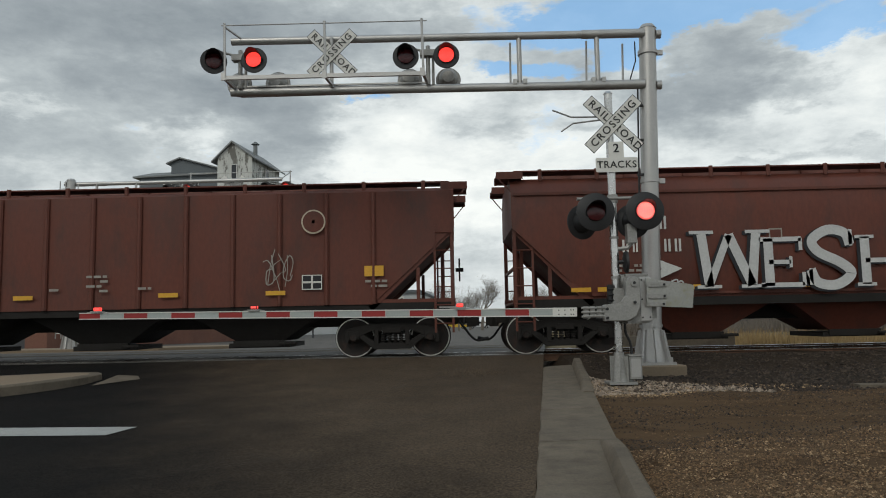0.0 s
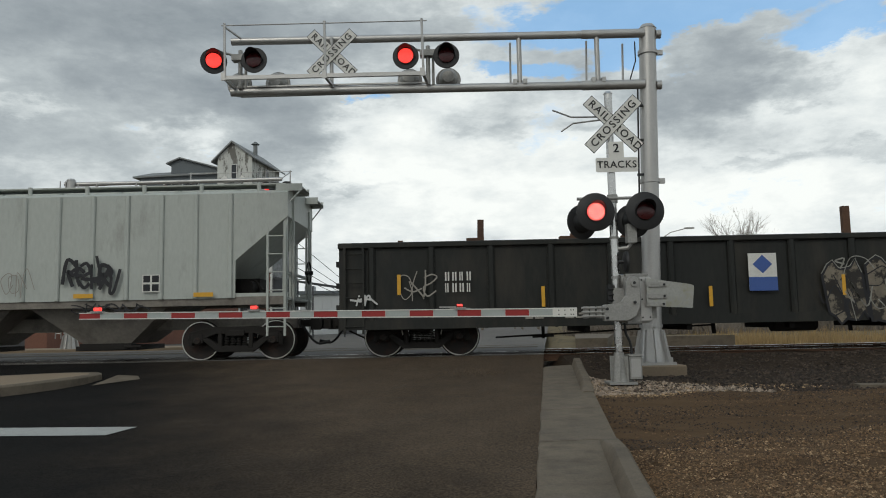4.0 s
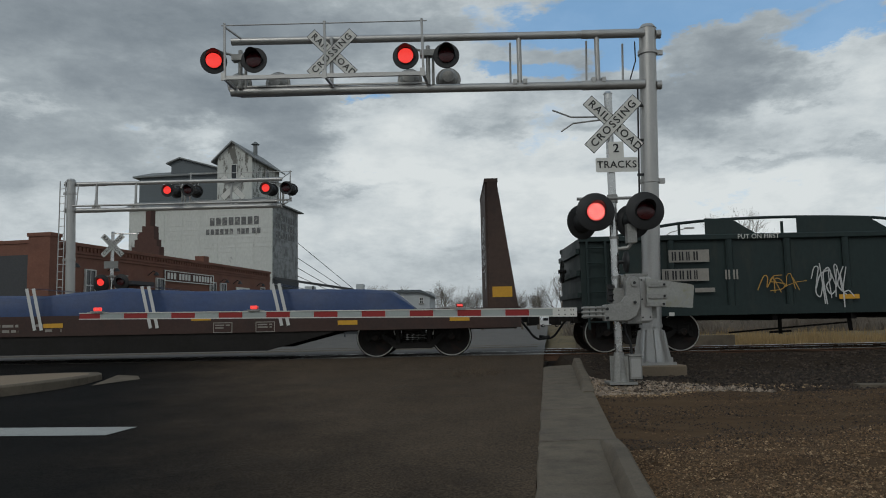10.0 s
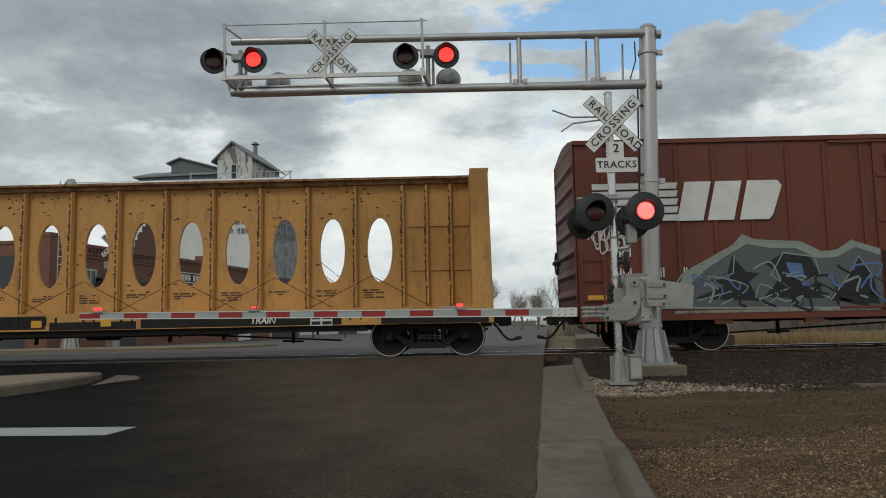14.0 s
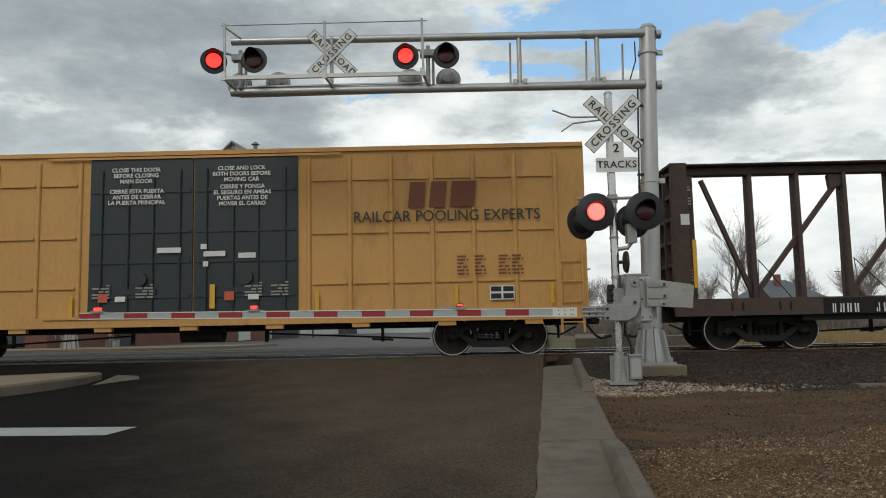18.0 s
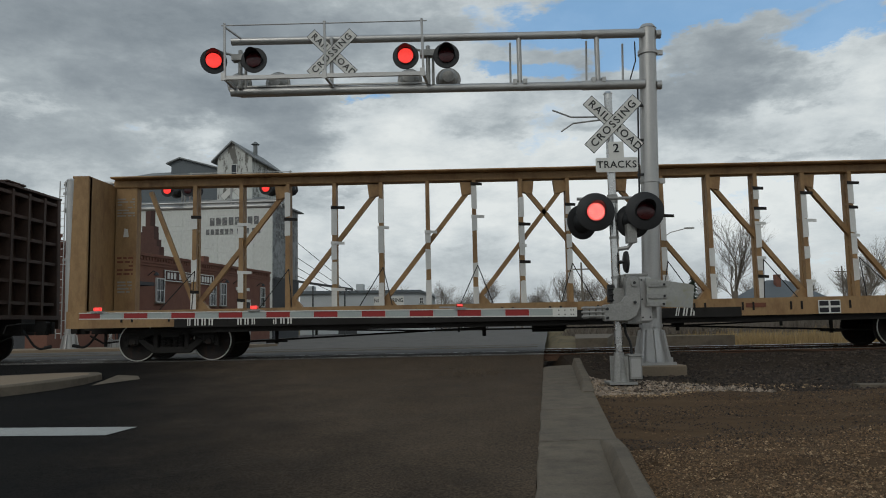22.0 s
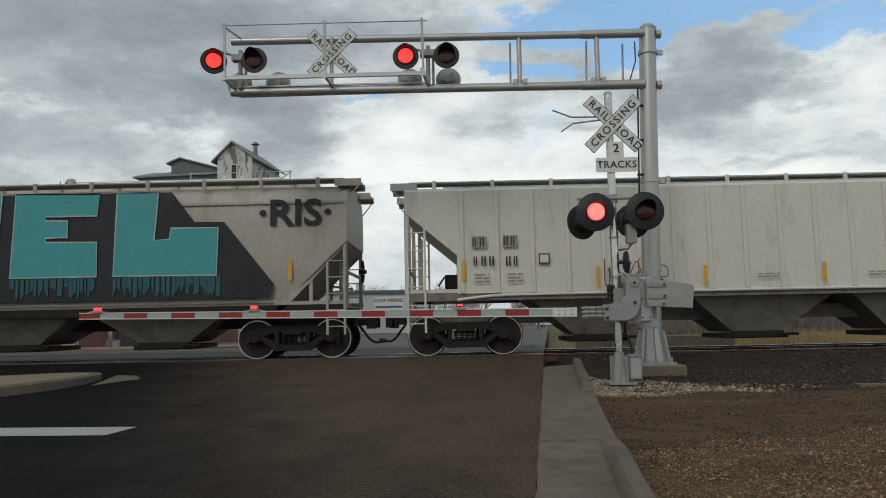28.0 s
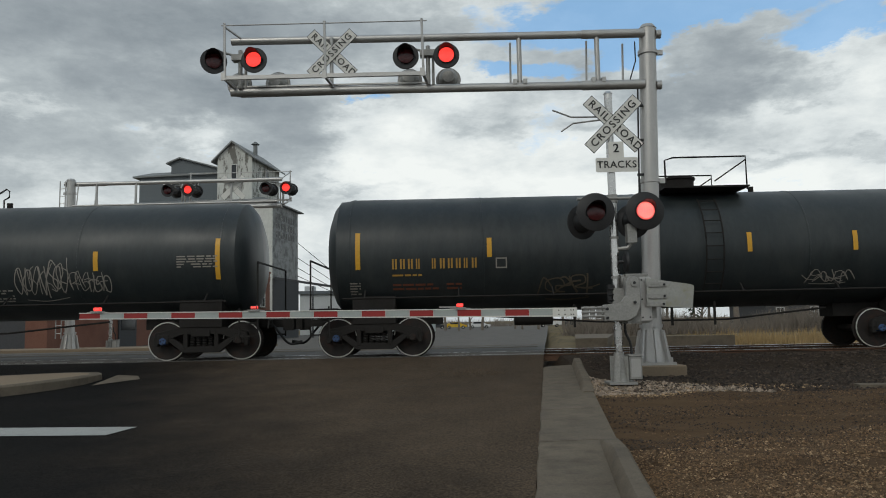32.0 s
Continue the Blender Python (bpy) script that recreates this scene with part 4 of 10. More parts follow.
def piece(car, x0, x1, z0, z1, n, fill, dark, pale, seed, y=FACE, ragged=0.08, gap=0.0, busy=3):
    """A sprayed piece: swollen, unreadable block forms side by side, with dark rims, inner cuts and thin pale edges."""
    rnd = random.Random(seed)
    bd, bp = bm_(), bm_()
    blocks = []
    w = (x1 - x0) / n
    lay = [0.0]

    def put(bm, pts, wd):
        lay[0] += 0.0004
        strokes(bm, smooth_path(pts, 5), wd, y - 0.008 - lay[0])

    for k in range(n):
        a, b = x0 + w * k + gap, x0 + w * (k + 1) + 0.02
        lean = rnd.uniform(-0.12, 0.16)
        h = z1 - z0
        m = 7
        top = [(a + (b - a) * i / m + lean * 0.5, z1 + ragged * rnd.uniform(-1, 1) - (0.10 * h if i in (0, m) else 0)) for i in range(m + 1)]
        low = [(a + (b - a) * i / m - lean * 0.5, z0 + ragged * rnd.uniform(-1, 1) + (0.06 * h if i in (0, m) else 0)) for i in range(m + 1)]
        v = [(p[0], y - 0.004 - 0.0005 * (k % 2), p[1]) for p in top + low]
        bf = bm_()
        add_mesh(bf, v, [(i, i + 1, m + 2 + i, m + 1 + i) for i in range(m)])
        blocks.append(part("graffiti", bf, fill, car))
        rim = top + [top[-1], low[-1]] + low[::-1] + [top[0]]
        lay[0] += 0.0004
        strokes(bd, rim, 0.06, y - 0.006 - lay[0] * 0.3)
        lay[0] += 0.0004
        strokes(bp, [(p[0] - 0.01, p[1] + 0.035) for p in top], 0.022, y - 0.008 - lay[0])
        # counters and cuts that hint at strokes of letters
        c = (a + b) / 2
        put(bd, [(c + rnd.uniform(-0.1, 0.1), z0 + h * rnd.uniform(0.55, 0.7)), (c + rnd.uniform(-0.05, 0.1), z0 + h * 0.78), (c + rnd.uniform(0.0, 0.15), z0 + h * rnd.uniform(0.62, 0.7))], rnd.uniform(0.05, 0.09))
        put(bd, [(c + rnd.uniform(-0.15, 0.05), z0 + h * 0.02), (c + rnd.uniform(-0.05, 0.1), z0 + h * rnd.uniform(0.2, 0.35)), (c + rnd.uniform(-0.02, 0.1), z0 + h * rnd.uniform(0.3, 0.42))], rnd.uniform(0.05, 0.10))
        for q in range(busy):
            s = [(rnd.uniform(a, b), z0 + h * rnd.uniform(0.0, 1.0))]
            for _ in range(3):
                s.append((s[-1][0] + rnd.uniform(-0.35, 0.35), min(z1 + 0.12, max(z0 - 0.05, s[-1][1] + rnd.uniform(-0.5, 0.5) * h))))
            put(bd if q % 2 else bp, s, rnd.uniform(0.018, 0.04))
    part("outline", bd, dark, blocks[0])
    part("highlight", bp, pale, blocks[0])
    return blocks[0]


RUNGS = {}


def ladder(car, x, z0, z1, w, rungs, mat, y, name="ladder", thick=0.028):
    bm = bm_()
    for s in (-1, 1):
        bar(bm, (x + s * w / 2, y, z0), (x + s * w / 2, y, z1), 0.05, 0.05)
    ld = part(name, bm, mat, car)
    if (w, mat.name) not in RUNGS:
        bm = bm_()
        rod(bm, (-w / 2, -0.02, 0), (w / 2, -0.02, 0), thick / 2, 6)
        RUNGS[w, mat.name] = mesh_of("rung", bm, mat)
    for i in range(rungs):
        part("rung", RUNGS[w, mat.name], ld, at=(x, y, z0 + (z1 - z0) * (i + 0.5) / rungs))
    return ld


def brake_wheel(car, x, z, y=0.4):
    bm = bm_()
    r = 0.28
    ring = [(x, y + r * math.cos(a * math.pi / 8), z + r * math.sin(a * math.pi / 8)) for a in range(17)]
    tube(bm, ring, 0.02, 6)
    for a in range(4):
        rod(bm, (x, y, z), ring[a * 4], 0.012, 6)
    rod(bm, (x - 0.1, y, z), (x + 0.1, y, z), 0.05, 8)
    return part("brake_wheel", bm, UNDER, car)


def railcar(c, half_truck, label, category="freight car", half=8.0, blue=False):
    car = thing("freight_car", (c, TRACK, 0), label, category, "cars of the freight train")
    for s in (-1, 1):
        add_truck(car, s * half_truck, blue)
    add_couplers(car, half + 0.32)
    STOCK.append((car, c))
    return car


def _rib(h, w, d):
    bm = bm_()
    slab(bm, [(-w / 2, 0), (w / 2, 0), (w / 2, h), (-w / 2, h)], -d, 0.0)
    bmesh.ops.bevel(bm, geom=[e for e in bm.edges if abs(e.verts[0].co.z - e.verts[1].co.z) > h * 0.5 and e.verts[0].co.y < -d * 0.5], offset=d * 0.45, segments=1, affect="EDGES")
    return bm


# covered hoppers
def hopper(c, tc, over, top, label, paint, under, roof, ribs=0, curved=False, slope_z=2.95, slope_in=1.75, bays=3, blue=False, end_mat=None, sill=1.22, sheet_in=0.0, rib_in=None, rib_d=0.07):
    half = tc + over
    car = railcar(c, tc, label, "hopper car", half, blue)
    car.name = "hopper_car"
    end_mat = end_mat or paint
    if curved:
        sec = [(1.40, sill), (1.50, sill + 0.55), (1.55, 2.3), (1.55, 3.2), (1.50, top - 0.35), (1.38, top - 0.1), (1.1, top + 0.08), (0.5, top + 0.2)]
    else:
        sec = [(1.50, sill), (1.50, top), (1.35, top + 0.08), (0.5, top + 0.24)]
    sec = [(-y, z) for y, z in sec] + [(y, z) for y, z in reversed(sec)]
    bm = bm_()
    loft_x(bm, sec, -half, half)
    for s in (-1, 1):
        # the sloped end sheet that leads down into the first pocket
        n = Vector((s * (slope_z - sill), 0, -slope_in)).normalized()
        res = bmesh.ops.bisect_plane(bm, geom=bm.verts[:] + bm.edges[:] + bm.faces[:], plane_co=(s * half, 0, slope_z), plane_no=n, clear_outer=True)
        bmesh.ops.edgenet_fill(bm, edges=[e for e in res["geom_cut"] if isinstance(e, bmesh.types.BMEdge)])
    bmesh.ops.triangulate(bm, faces=[f for f in bm.faces if len(f.verts) > 4])
    body = part("body", bm, paint, car)
    if sheet_in:
        # below the slope the side sheet runs on to an upright edge
        z = sill + (slope_z - sill) * (1 - sheet_in / slope_in)
        for s in (-1, 1):
            for q in (-1, 1):
                bm = bm_()
                e = s * half
                slab(bm, sorted_ccw([(e - s * sheet_in, sill), (e - s * sheet_in, z + 0.005), (e - s * slope_in, sill)]), *sorted((q * 1.495, q * 1.502)))
                part("side_sheet", bm, paint, body)
    # discharge pockets
    L = tc * 2 - 2.6
    step = L / bays
    for k in range(bays):
        x = -L / 2 + step * (k + 0.5)
        bm = bm_()
        w0, w1 = step * 0.5, 0.55
        v = [(x - w0, -1.36, sill + 0.02), (x + w0, -1.36, sill + 0.02), (x + w0, 1.36, sill + 0.02), (x - w0, 1.36, sill + 0.02), (x - w1, -0.8, 0.42), (x + w1, -0.8, 0.42), (x + w1, 0.8, 0.42), (x - w1, 0.8, 0.42)]
        add_mesh(bm, v, [(0, 1, 5, 4), (1, 2, 6, 5), (2, 3, 7, 6), (3, 0, 4, 7), (4, 5, 6, 7), (3, 2, 1, 0)])
        pk = part("pocket", bm, under, car)
        bm = bm_()
        box(bm, x - 0.72, x + 0.72, -0.86, 0.86, 0.27, 0.38)
        box(bm, x - 0.6, x + 0.6, -0.92, -0.86, 0.30, 0.44)
        rod(bm, (x + 0.5, -1.0, 0.36), (x + 0.9, -1.0, 0.36), 0.035, 8)
        part("gate", bm, UNDER, pk)
    for s in (-1, 1):
        bm = bm_()
        box(bm, -half + 0.1, half - 0.1, s * 1.42 - 0.05, s * 1.42 + 0.05, sill - 0.16, sill + 0.03)
        part("sill", bm, under if not curved else UNDER, car)
    bm = bm_()
    box(bm, -half, half, -0.3, 0.3, 0.72, 1.05)
    part("centre_sill", bm, under if not curved else UNDER, car)
    if curved:
        for z, y in ((top - 0.34, 1.515), (sill + 0.12, 1.43)):
            for s in (-1, 1):
                bm = bm_()
                box(bm, -half + 0.05 + (slope_in if z < slope_z else 0), half - 0.05 - (slope_in if z < slope_z else 0), *sorted((s * (y - 0.04), s * (y + 0.035))), z - 0.03, z + 0.03)
                part("crease", bm, paint, body)
    if ribs:
        bm = _rib(top - sill - 0.02, 0.11, rib_d)
        me = mesh_of("rib", bm, paint)
        for k in range(ribs):
            x = -half + (rib_in or slope_in * 0.98) + 2 * (half - (rib_in or slope_in * 0.98)) * k / (ribs - 1)
            for s in (-1, 1):
                part("rib", me, car, at=Matrix.Translation((x, s * 1.50, sill + 0.01)) @ Matrix.Rotation(0 if s < 0 else math.pi, 4, "Z"))
    # end frames: posts, platform, ladders
    for s in (-1, 1):
        e = s * half
        bm = bm_()
        for y in (-1.42, 1.42):
            bar(bm, (e - s * 0.06, y, 0.95), (e - s * 0.06, y, slope_z + 0.2), 0.09, 0.09)
            if not sheet_in:
                bar(bm, (e - s * (slope_in + 0.05), y, sill - 0.1), (e - s * 0.08, y, slope_z - 0.05), 0.10, 0.14)
                bar(bm, (e - s * 0.85, y, sill), (e - s * 0.85, y, slope_z - 0.9), 0.06, 0.08)
            bar(bm, (e - s * 1.7, y, sill + 0.05), (e, y, sill + 0.05), 0.08, 0.12)
        box(bm, min(e, e - s * 0.5), max(e, e - s * 0.5), -1.4, 1.4, sill - 0.06, sill)
        bar(bm, (e - s * 0.06, -1.42, 2.0), (e - s * 0.06, 1.42, 2.0), 0.06, 0.06)
        for y in (-0.5, 0.5):
            bar(bm, (e - s * 0.3, y, sill), (e - s * 0.3, y, slope_z - 0.4), 0.08, 0.08)
        part("end_frame", bm, end_mat, car)
        for y in (-1.5, 1.5):
            ladder(car, e - s * 0.26, 0.55, min(slope_z + 0.1, 3.05), 0.40, 6, end_mat, y)
        if sheet_in:
            for y in (-0.95, 0.95):
                ladder(car, e - s * 0.02, 1.05, top - 0.1, 0.07, 6, end_mat, y)
            bm = bm_()
            box(bm, *sorted((e - s * 0.9, e - s * 1.5)), -0.5, 0.35, sill + 0.05, sill + 0.5)
            rod(bm, (e - s * 1.1, -0.9, sill + 0.28), (e - s * 1.1, -0.4, sill + 0.28), 0.16, 12)
            tube(bm, smooth_path([(e - s * 1.3, -0.8, sill + 0.35), (e - s * 0.95, -0.85, sill + 0.45), (e - s * 0.75, -0.85, sill + 0.2)], 4), 0.025, 6)
            part("brake_gear", bm, UNDER, car)
    brake_wheel(car, half + 0.12, 2.1)
    # roof: hatch trough, running board on brackets
    bm = bm_()
    loft_x(bm, [(-0.42, top + 0.15), (-0.36, top + 0.34), (0.36, top + 0.34), (0.42, top + 0.15)], -half + 0.9, half - 0.9)
    for k in range(10):
        x = -half + 1.5 + (2 * half - 3) * k / 9
        box(bm, x - 0.06, x + 0.06, -0.46, 0.46, top + 0.16, top + 0.39)
    part("hatch_cover", bm, roof, car)
    bm = bm_()
    for s in (-1, 1):
        box(bm, -half + 0.1, half - 0.1, s * 0.98 - 0.28, s * 0.98 + 0.28, top + 0.235, top + 0.265)
        for q in (-1, 1):
            x = q * (half + 0.32)
            box(bm, min(x, x - q * 0.62), max(x, x - q * 0.62), s * 0.98 - 0.42, s * 0.98 + 0.42, top + 0.12, top + 0.15)
            for y in (s * 0.98 - 0.41, s * 0.98 + 0.41):
                box(bm, min(x, x - q * 0.62), max(x, x - q * 0.62), y - 0.012, y + 0.012, top + 0.05, top + 0.22)
            bar(bm, (x - q * 0.05, s * 1.38, top + 0.06), (q * (half - 0.02), s * 1.45, top - 0.28), 0.025, 0.025)
    rb = part("running_board", bm, roof, car)
    bm = _rib(0.26, 0.09, 0.05)
    me = mesh_of("bracket", bm, paint)
    k = 12
    for i in range(k):
        x = -half + 0.7 + (2 * half - 1.4) * i / (k - 1)
        for s in (-1, 1):
            part("bracket", me, rb, at=Matrix.Translation((x, s * 1.36, top + 0.0)) @ Matrix.Rotation(0 if s < 0 else math.pi, 4, "Z"))
    return car, half


# gondolas
def gondola(c, tc, over, top, label, paint, ribs, sill=1.0, tarp=False):
    half = tc + over
    car = railcar(c, tc, label, "gondola car", half)
    car.name = "gondola_car"
    for s in (-1, 1):
        bm = bm_()
        box(bm, -half, half, *sorted((s * 1.42, s * 1.47)), sill, top)
        part("side_wall", bm, paint, car)
        bm = bm_()
        box(bm, -half - 0.02, half + 0.02, *sorted((s * 1.38, s * 1.56)), top - 0.13, top)
        bmesh.ops.bevel(bm, geom=bm.edges[:], offset=0.02, segments=1, affect="EDGES")
        part("top_chord", bm, paint, car)
        bm = bm_()
        box(bm, -half, half, *sorted((s * 1.40, s * 1.55)), sill - 0.16, sill + 0.06)
        part("side_sill", bm, paint, car)
        e = s * half
        bm = bm_()
        box(bm, *sorted((e, e - s * 0.08)), -1.46, 1.46, sill, top - 0.02)
        for k in range(3):
            box(bm, *sorted((e, e + s * 0.08)), -1.4, 1.4, sill + 0.3 + 0.5 * k, sill + 0.42 + 0.5 * k)
        part("end_wall", bm, paint, car)
        ladder(car, e - s * 0.35, 0.55, top - 0.1, 0.42, 6, paint, -1.56)
    me = mesh_of("rib", _rib(top - sill - 0.15, 0.16, 0.09), paint)
    for k in range(ribs):
        x = -half + 0.75 + (2 * half - 1.5) * k / (ribs - 1)
        for s in (-1, 1):
            part("rib", me, car, at=Matrix.Translation((x, s * 1.47, sill + 0.03)) @ Matrix.Rotation(0 if s < 0 else math.pi, 4, "Z"))
    bm = bm_()
    box(bm, -half, half, -1.42, 1.42, sill - 0.05, sill + 0.02)
    part("floor", bm, UNDER, car)
    bm = bm_()
    box(bm, -half, half, -0.3, 0.3, 0.7, sill - 0.06)
    for k in range(5):
        x = -tc * 0.55 + tc * 1.1 * k / 4
        box(bm, x - 0.06, x + 0.06, -1.3, 1.3, sill - 0.3, sill - 0.06)
    part("underframe", bm, UNDER, car)
    brake_gear(car, half, 0.62, False)
    bm = bm_()
    rod(bm, (-0.3, -0.9, 0.62), (0.7, -0.9, 0.62), 0.2, 14)
    tube(bm, [(-2.0, -0.7, 0.75), (-0.5, -0.75, 0.7), (1.6, -0.7, 0.7), (2.6, -0.6, 0.78)], 0.025, 6)
    part("brake_reservoir", bm, UNDER, car)
    brake_wheel(car, -half - 0.14, 2.0)
    return car, half


# box cars
def boxcar(c, tc, over, top, label, paint, sill=1.0, door=None, ribs=7, panel_rows=(), door_mat=None):
    half = tc + over
    car = railcar(c, tc, label, "box car", half)
    car.name = "box_car"
    bm = bm_()
    box(bm, -half, half, -1.50, 1.50, sill, top)
    part("body", bm, paint, car)
    bm = bm_()
    loft_x(bm, [(-1.56, top - 0.06), (-1.56, top + 0.04), (-0.8, top + 0.18), (0, top + 0.24), (0.8, top + 0.18), (1.56, top + 0.04), (1.56, top - 0.06)], -half - 0.03, half + 0.03)
    part("roof", bm, paint, car)
    for s in (-1, 1):
        bm = bm_()
        e = s * half
        box(bm, *sorted((e - 0.02, e + s * 0.012)), -1.46, 1.46, sill, top - 0.05)
        ew = part("end_wall", bm, paint, car, "corrugated steel end")
        for k in range(7):
            bm = bm_()
            z = sill + 0.35 + k * (top - sill - 0.5) / 7
            add_mesh(bm, [(e, -1.42, z), (e, 1.42, z), (e + s * 0.08, 1.40, z + 0.12), (e + s * 0.08, -1.40, z + 0.12), (e, -1.42, z + 0.34), (e, 1.42, z + 0.34)], [(0, 1, 2, 3), (3, 2, 5, 4), (0, 3, 4), (1, 5, 2)])
            part("corrugation", bm, paint, ew)
        for y in (-1.45, 1.45):
            bm = bm_()
            box(bm, *sorted((e - 0.03, e + s * 0.05)), y - 0.053, y + 0.053, sill, top)
            part("corner_post", bm, paint, ew)
        for y in (-1, 1):
            ladder(car, e - s * 0.32, 0.5, 2.35, 0.5, 4, paint, y * 1.54)
        bm = bm_()
        box(bm, -half, half, *sorted((s * 1.44, s * 1.56)), sill - 0.14, sill + 0.10)
        for k in range(9):
            x = -half + 1.2 + (2 * half - 2.4) * k / 8
            box(bm, x - 0.2, x + 0.2, *sorted((s * 1.40, s * 1.53)), sill - 0.24, sill - 0.13)
        part("side_sill", bm, paint, car)
    d0, d1 = door
    me = mesh_of("rib", _rib(top - sill - 0.32, 0.10, 0.05), paint)
    for a, b, n in ((-half + 0.62, d0 - 0.25, ribs), (d1 + 0.25, half - 0.62, ribs)):
        for k in range(n):
            x = a + (b - a) * k / (n - 1)
            for s in (-1, 1):
                part("rib", me, car, at=Matrix.Translation((x, s * 1.50, sill + 0.12)) @ Matrix.Rotation(0 if s < 0 else math.pi, 4, "Z"))
            if k < n - 1:
                for z in panel_rows:
                    bm = bm_()
                    box(bm, x + 0.08, x + (b - a) / (n - 1) - 0.08, -1.545, -1.50, z - 0.025, z + 0.025)
                    part("stiffener", bm, paint, car)
    # plug doors with rods, rails and locking gear
    for y in (-1, 1):
        for a, b in ((d0, (d0 + d1) / 2 - 0.02), ((d0 + d1) / 2 + 0.02, d1)):
            bm = bm_()
            box(bm, a, b, *sorted((y * 1.50, y * 1.545)), sill + 0.12, top - 0.12)
            dr = part("door", bm, door_mat or paint, car)
            bm = bm_()
            w = b - a
            for q in (0.12, 0.38, 0.62, 0.88):
                rod(bm, (a + w * q, y * 1.575, sill + 0.15), (a + w * q, y * 1.575, top - 0.4), 0.024, 6)
            for z in (sill + 0.55, sill + 1.35, sill + 2.05, top - 0.9):
                box(bm, a + 0.05, b - 0.05, *sorted((y * 1.545, y * 1.575)), z - 0.04, z + 0.04)
            rod(bm, (a + w * 0.5, y * 1.56, sill + 0.95), (a + w * 0.5, y * 1.62, sill + 0.95), 0.17, 14)
            box(bm, a + w * 0.34, a + w * 0.66, *sorted((y * 1.56, y * 1.60)), sill + 0.60, sill + 0.72)
            part("lock_rod", bm, door_mat or paint, dr)
        bm = bm_()
        box(bm, d0 - 1.0, d1 + 1.0, *sorted((y * 1.56, y * 1.60)), sill + 0.05, sill + 0.11)
        part("door_track", bm, paint, car)
        bm = bm_()
        box(bm, d0 - 1.0, d1 + 1.0, *sorted((y * 1.56, y * 1.585)), top - 0.14, top - 0.09)
        part("door_track", bm, paint, car)
    brake_wheel(car, -half - 0.22, 2.2)
    bm = bm_()
    box(bm, -half, half, -0.3, 0.3, 0.66, sill - 0.02)
    for k in range(6):
        x = -tc * 0.7 + tc * 1.4 * k / 5
        box(bm, x - 0.06, x + 0.06, -1.4, 1.4, sill - 0.2, sill)
    tube(bm, [(-tc + 1.4, -1.2, 0.74), (-1.5, -1.2, 0.68), (1.5, -1.2, 0.68), (tc - 1.4, -1.2, 0.74)], 0.025, 6)
    rod(bm, (-0.4, -0.8, 0.62), (0.6, -0.8, 0.62), 0.2, 12)
    part("underframe", bm, UNDER, car)
    brake_gear(car, half, 0.62, False)
    return car, half


# centre-beam flat cars
def bulkhead(car, e, s, top, deck, mat, depth=0.42):
    """An end wall: sheet, two side posts, ribs, uprights and a cap."""
    a, b = e, e - s * depth
    bm = bm_()
    box(bm, *sorted((b, b + s * 0.06)), -1.40, 1.40, deck, top - 0.05)
    bk = part("bulkhead", bm, mat, car)
    prof = [(min(a, b), deck), (max(a, b), deck), (max(a - s * 0.06, b), top), (min(a - s * 0.06, b), top)]
    for y in (-1.38, 1.38):
        bm = bm_()
        slab(bm, prof, y - 0.08, y + 0.08)
        bmesh.ops.bevel(bm, geom=bm.edges[:], offset=0.015, segments=1, affect="EDGES")
        part("side_post", bm, mat, bk)
    for k in range(6):
        z = deck + 0.3 + (top - deck - 0.5) * k / 5
        bm = bm_()
        box(bm, *sorted((b + s * 0.06, e - s * 0.08)), -1.30, 1.30, z - 0.04, z + 0.04)
        part("rib", bm, mat, bk)
    for y in (-0.7, 0.0, 0.7):
        bm = bm_()
        box(bm, *sorted((b + s * 0.063, e - s * 0.06)), y - 0.05, y + 0.05, deck, top - 0.1)
        part("upright", bm, mat, bk)
    bm = bm_()
    box(bm, *sorted((a - s * 0.04, b)), -1.463, 1.463, top - 0.05, top + 0.004)
    part("cap_rail", bm, mat, bk)
    return bk


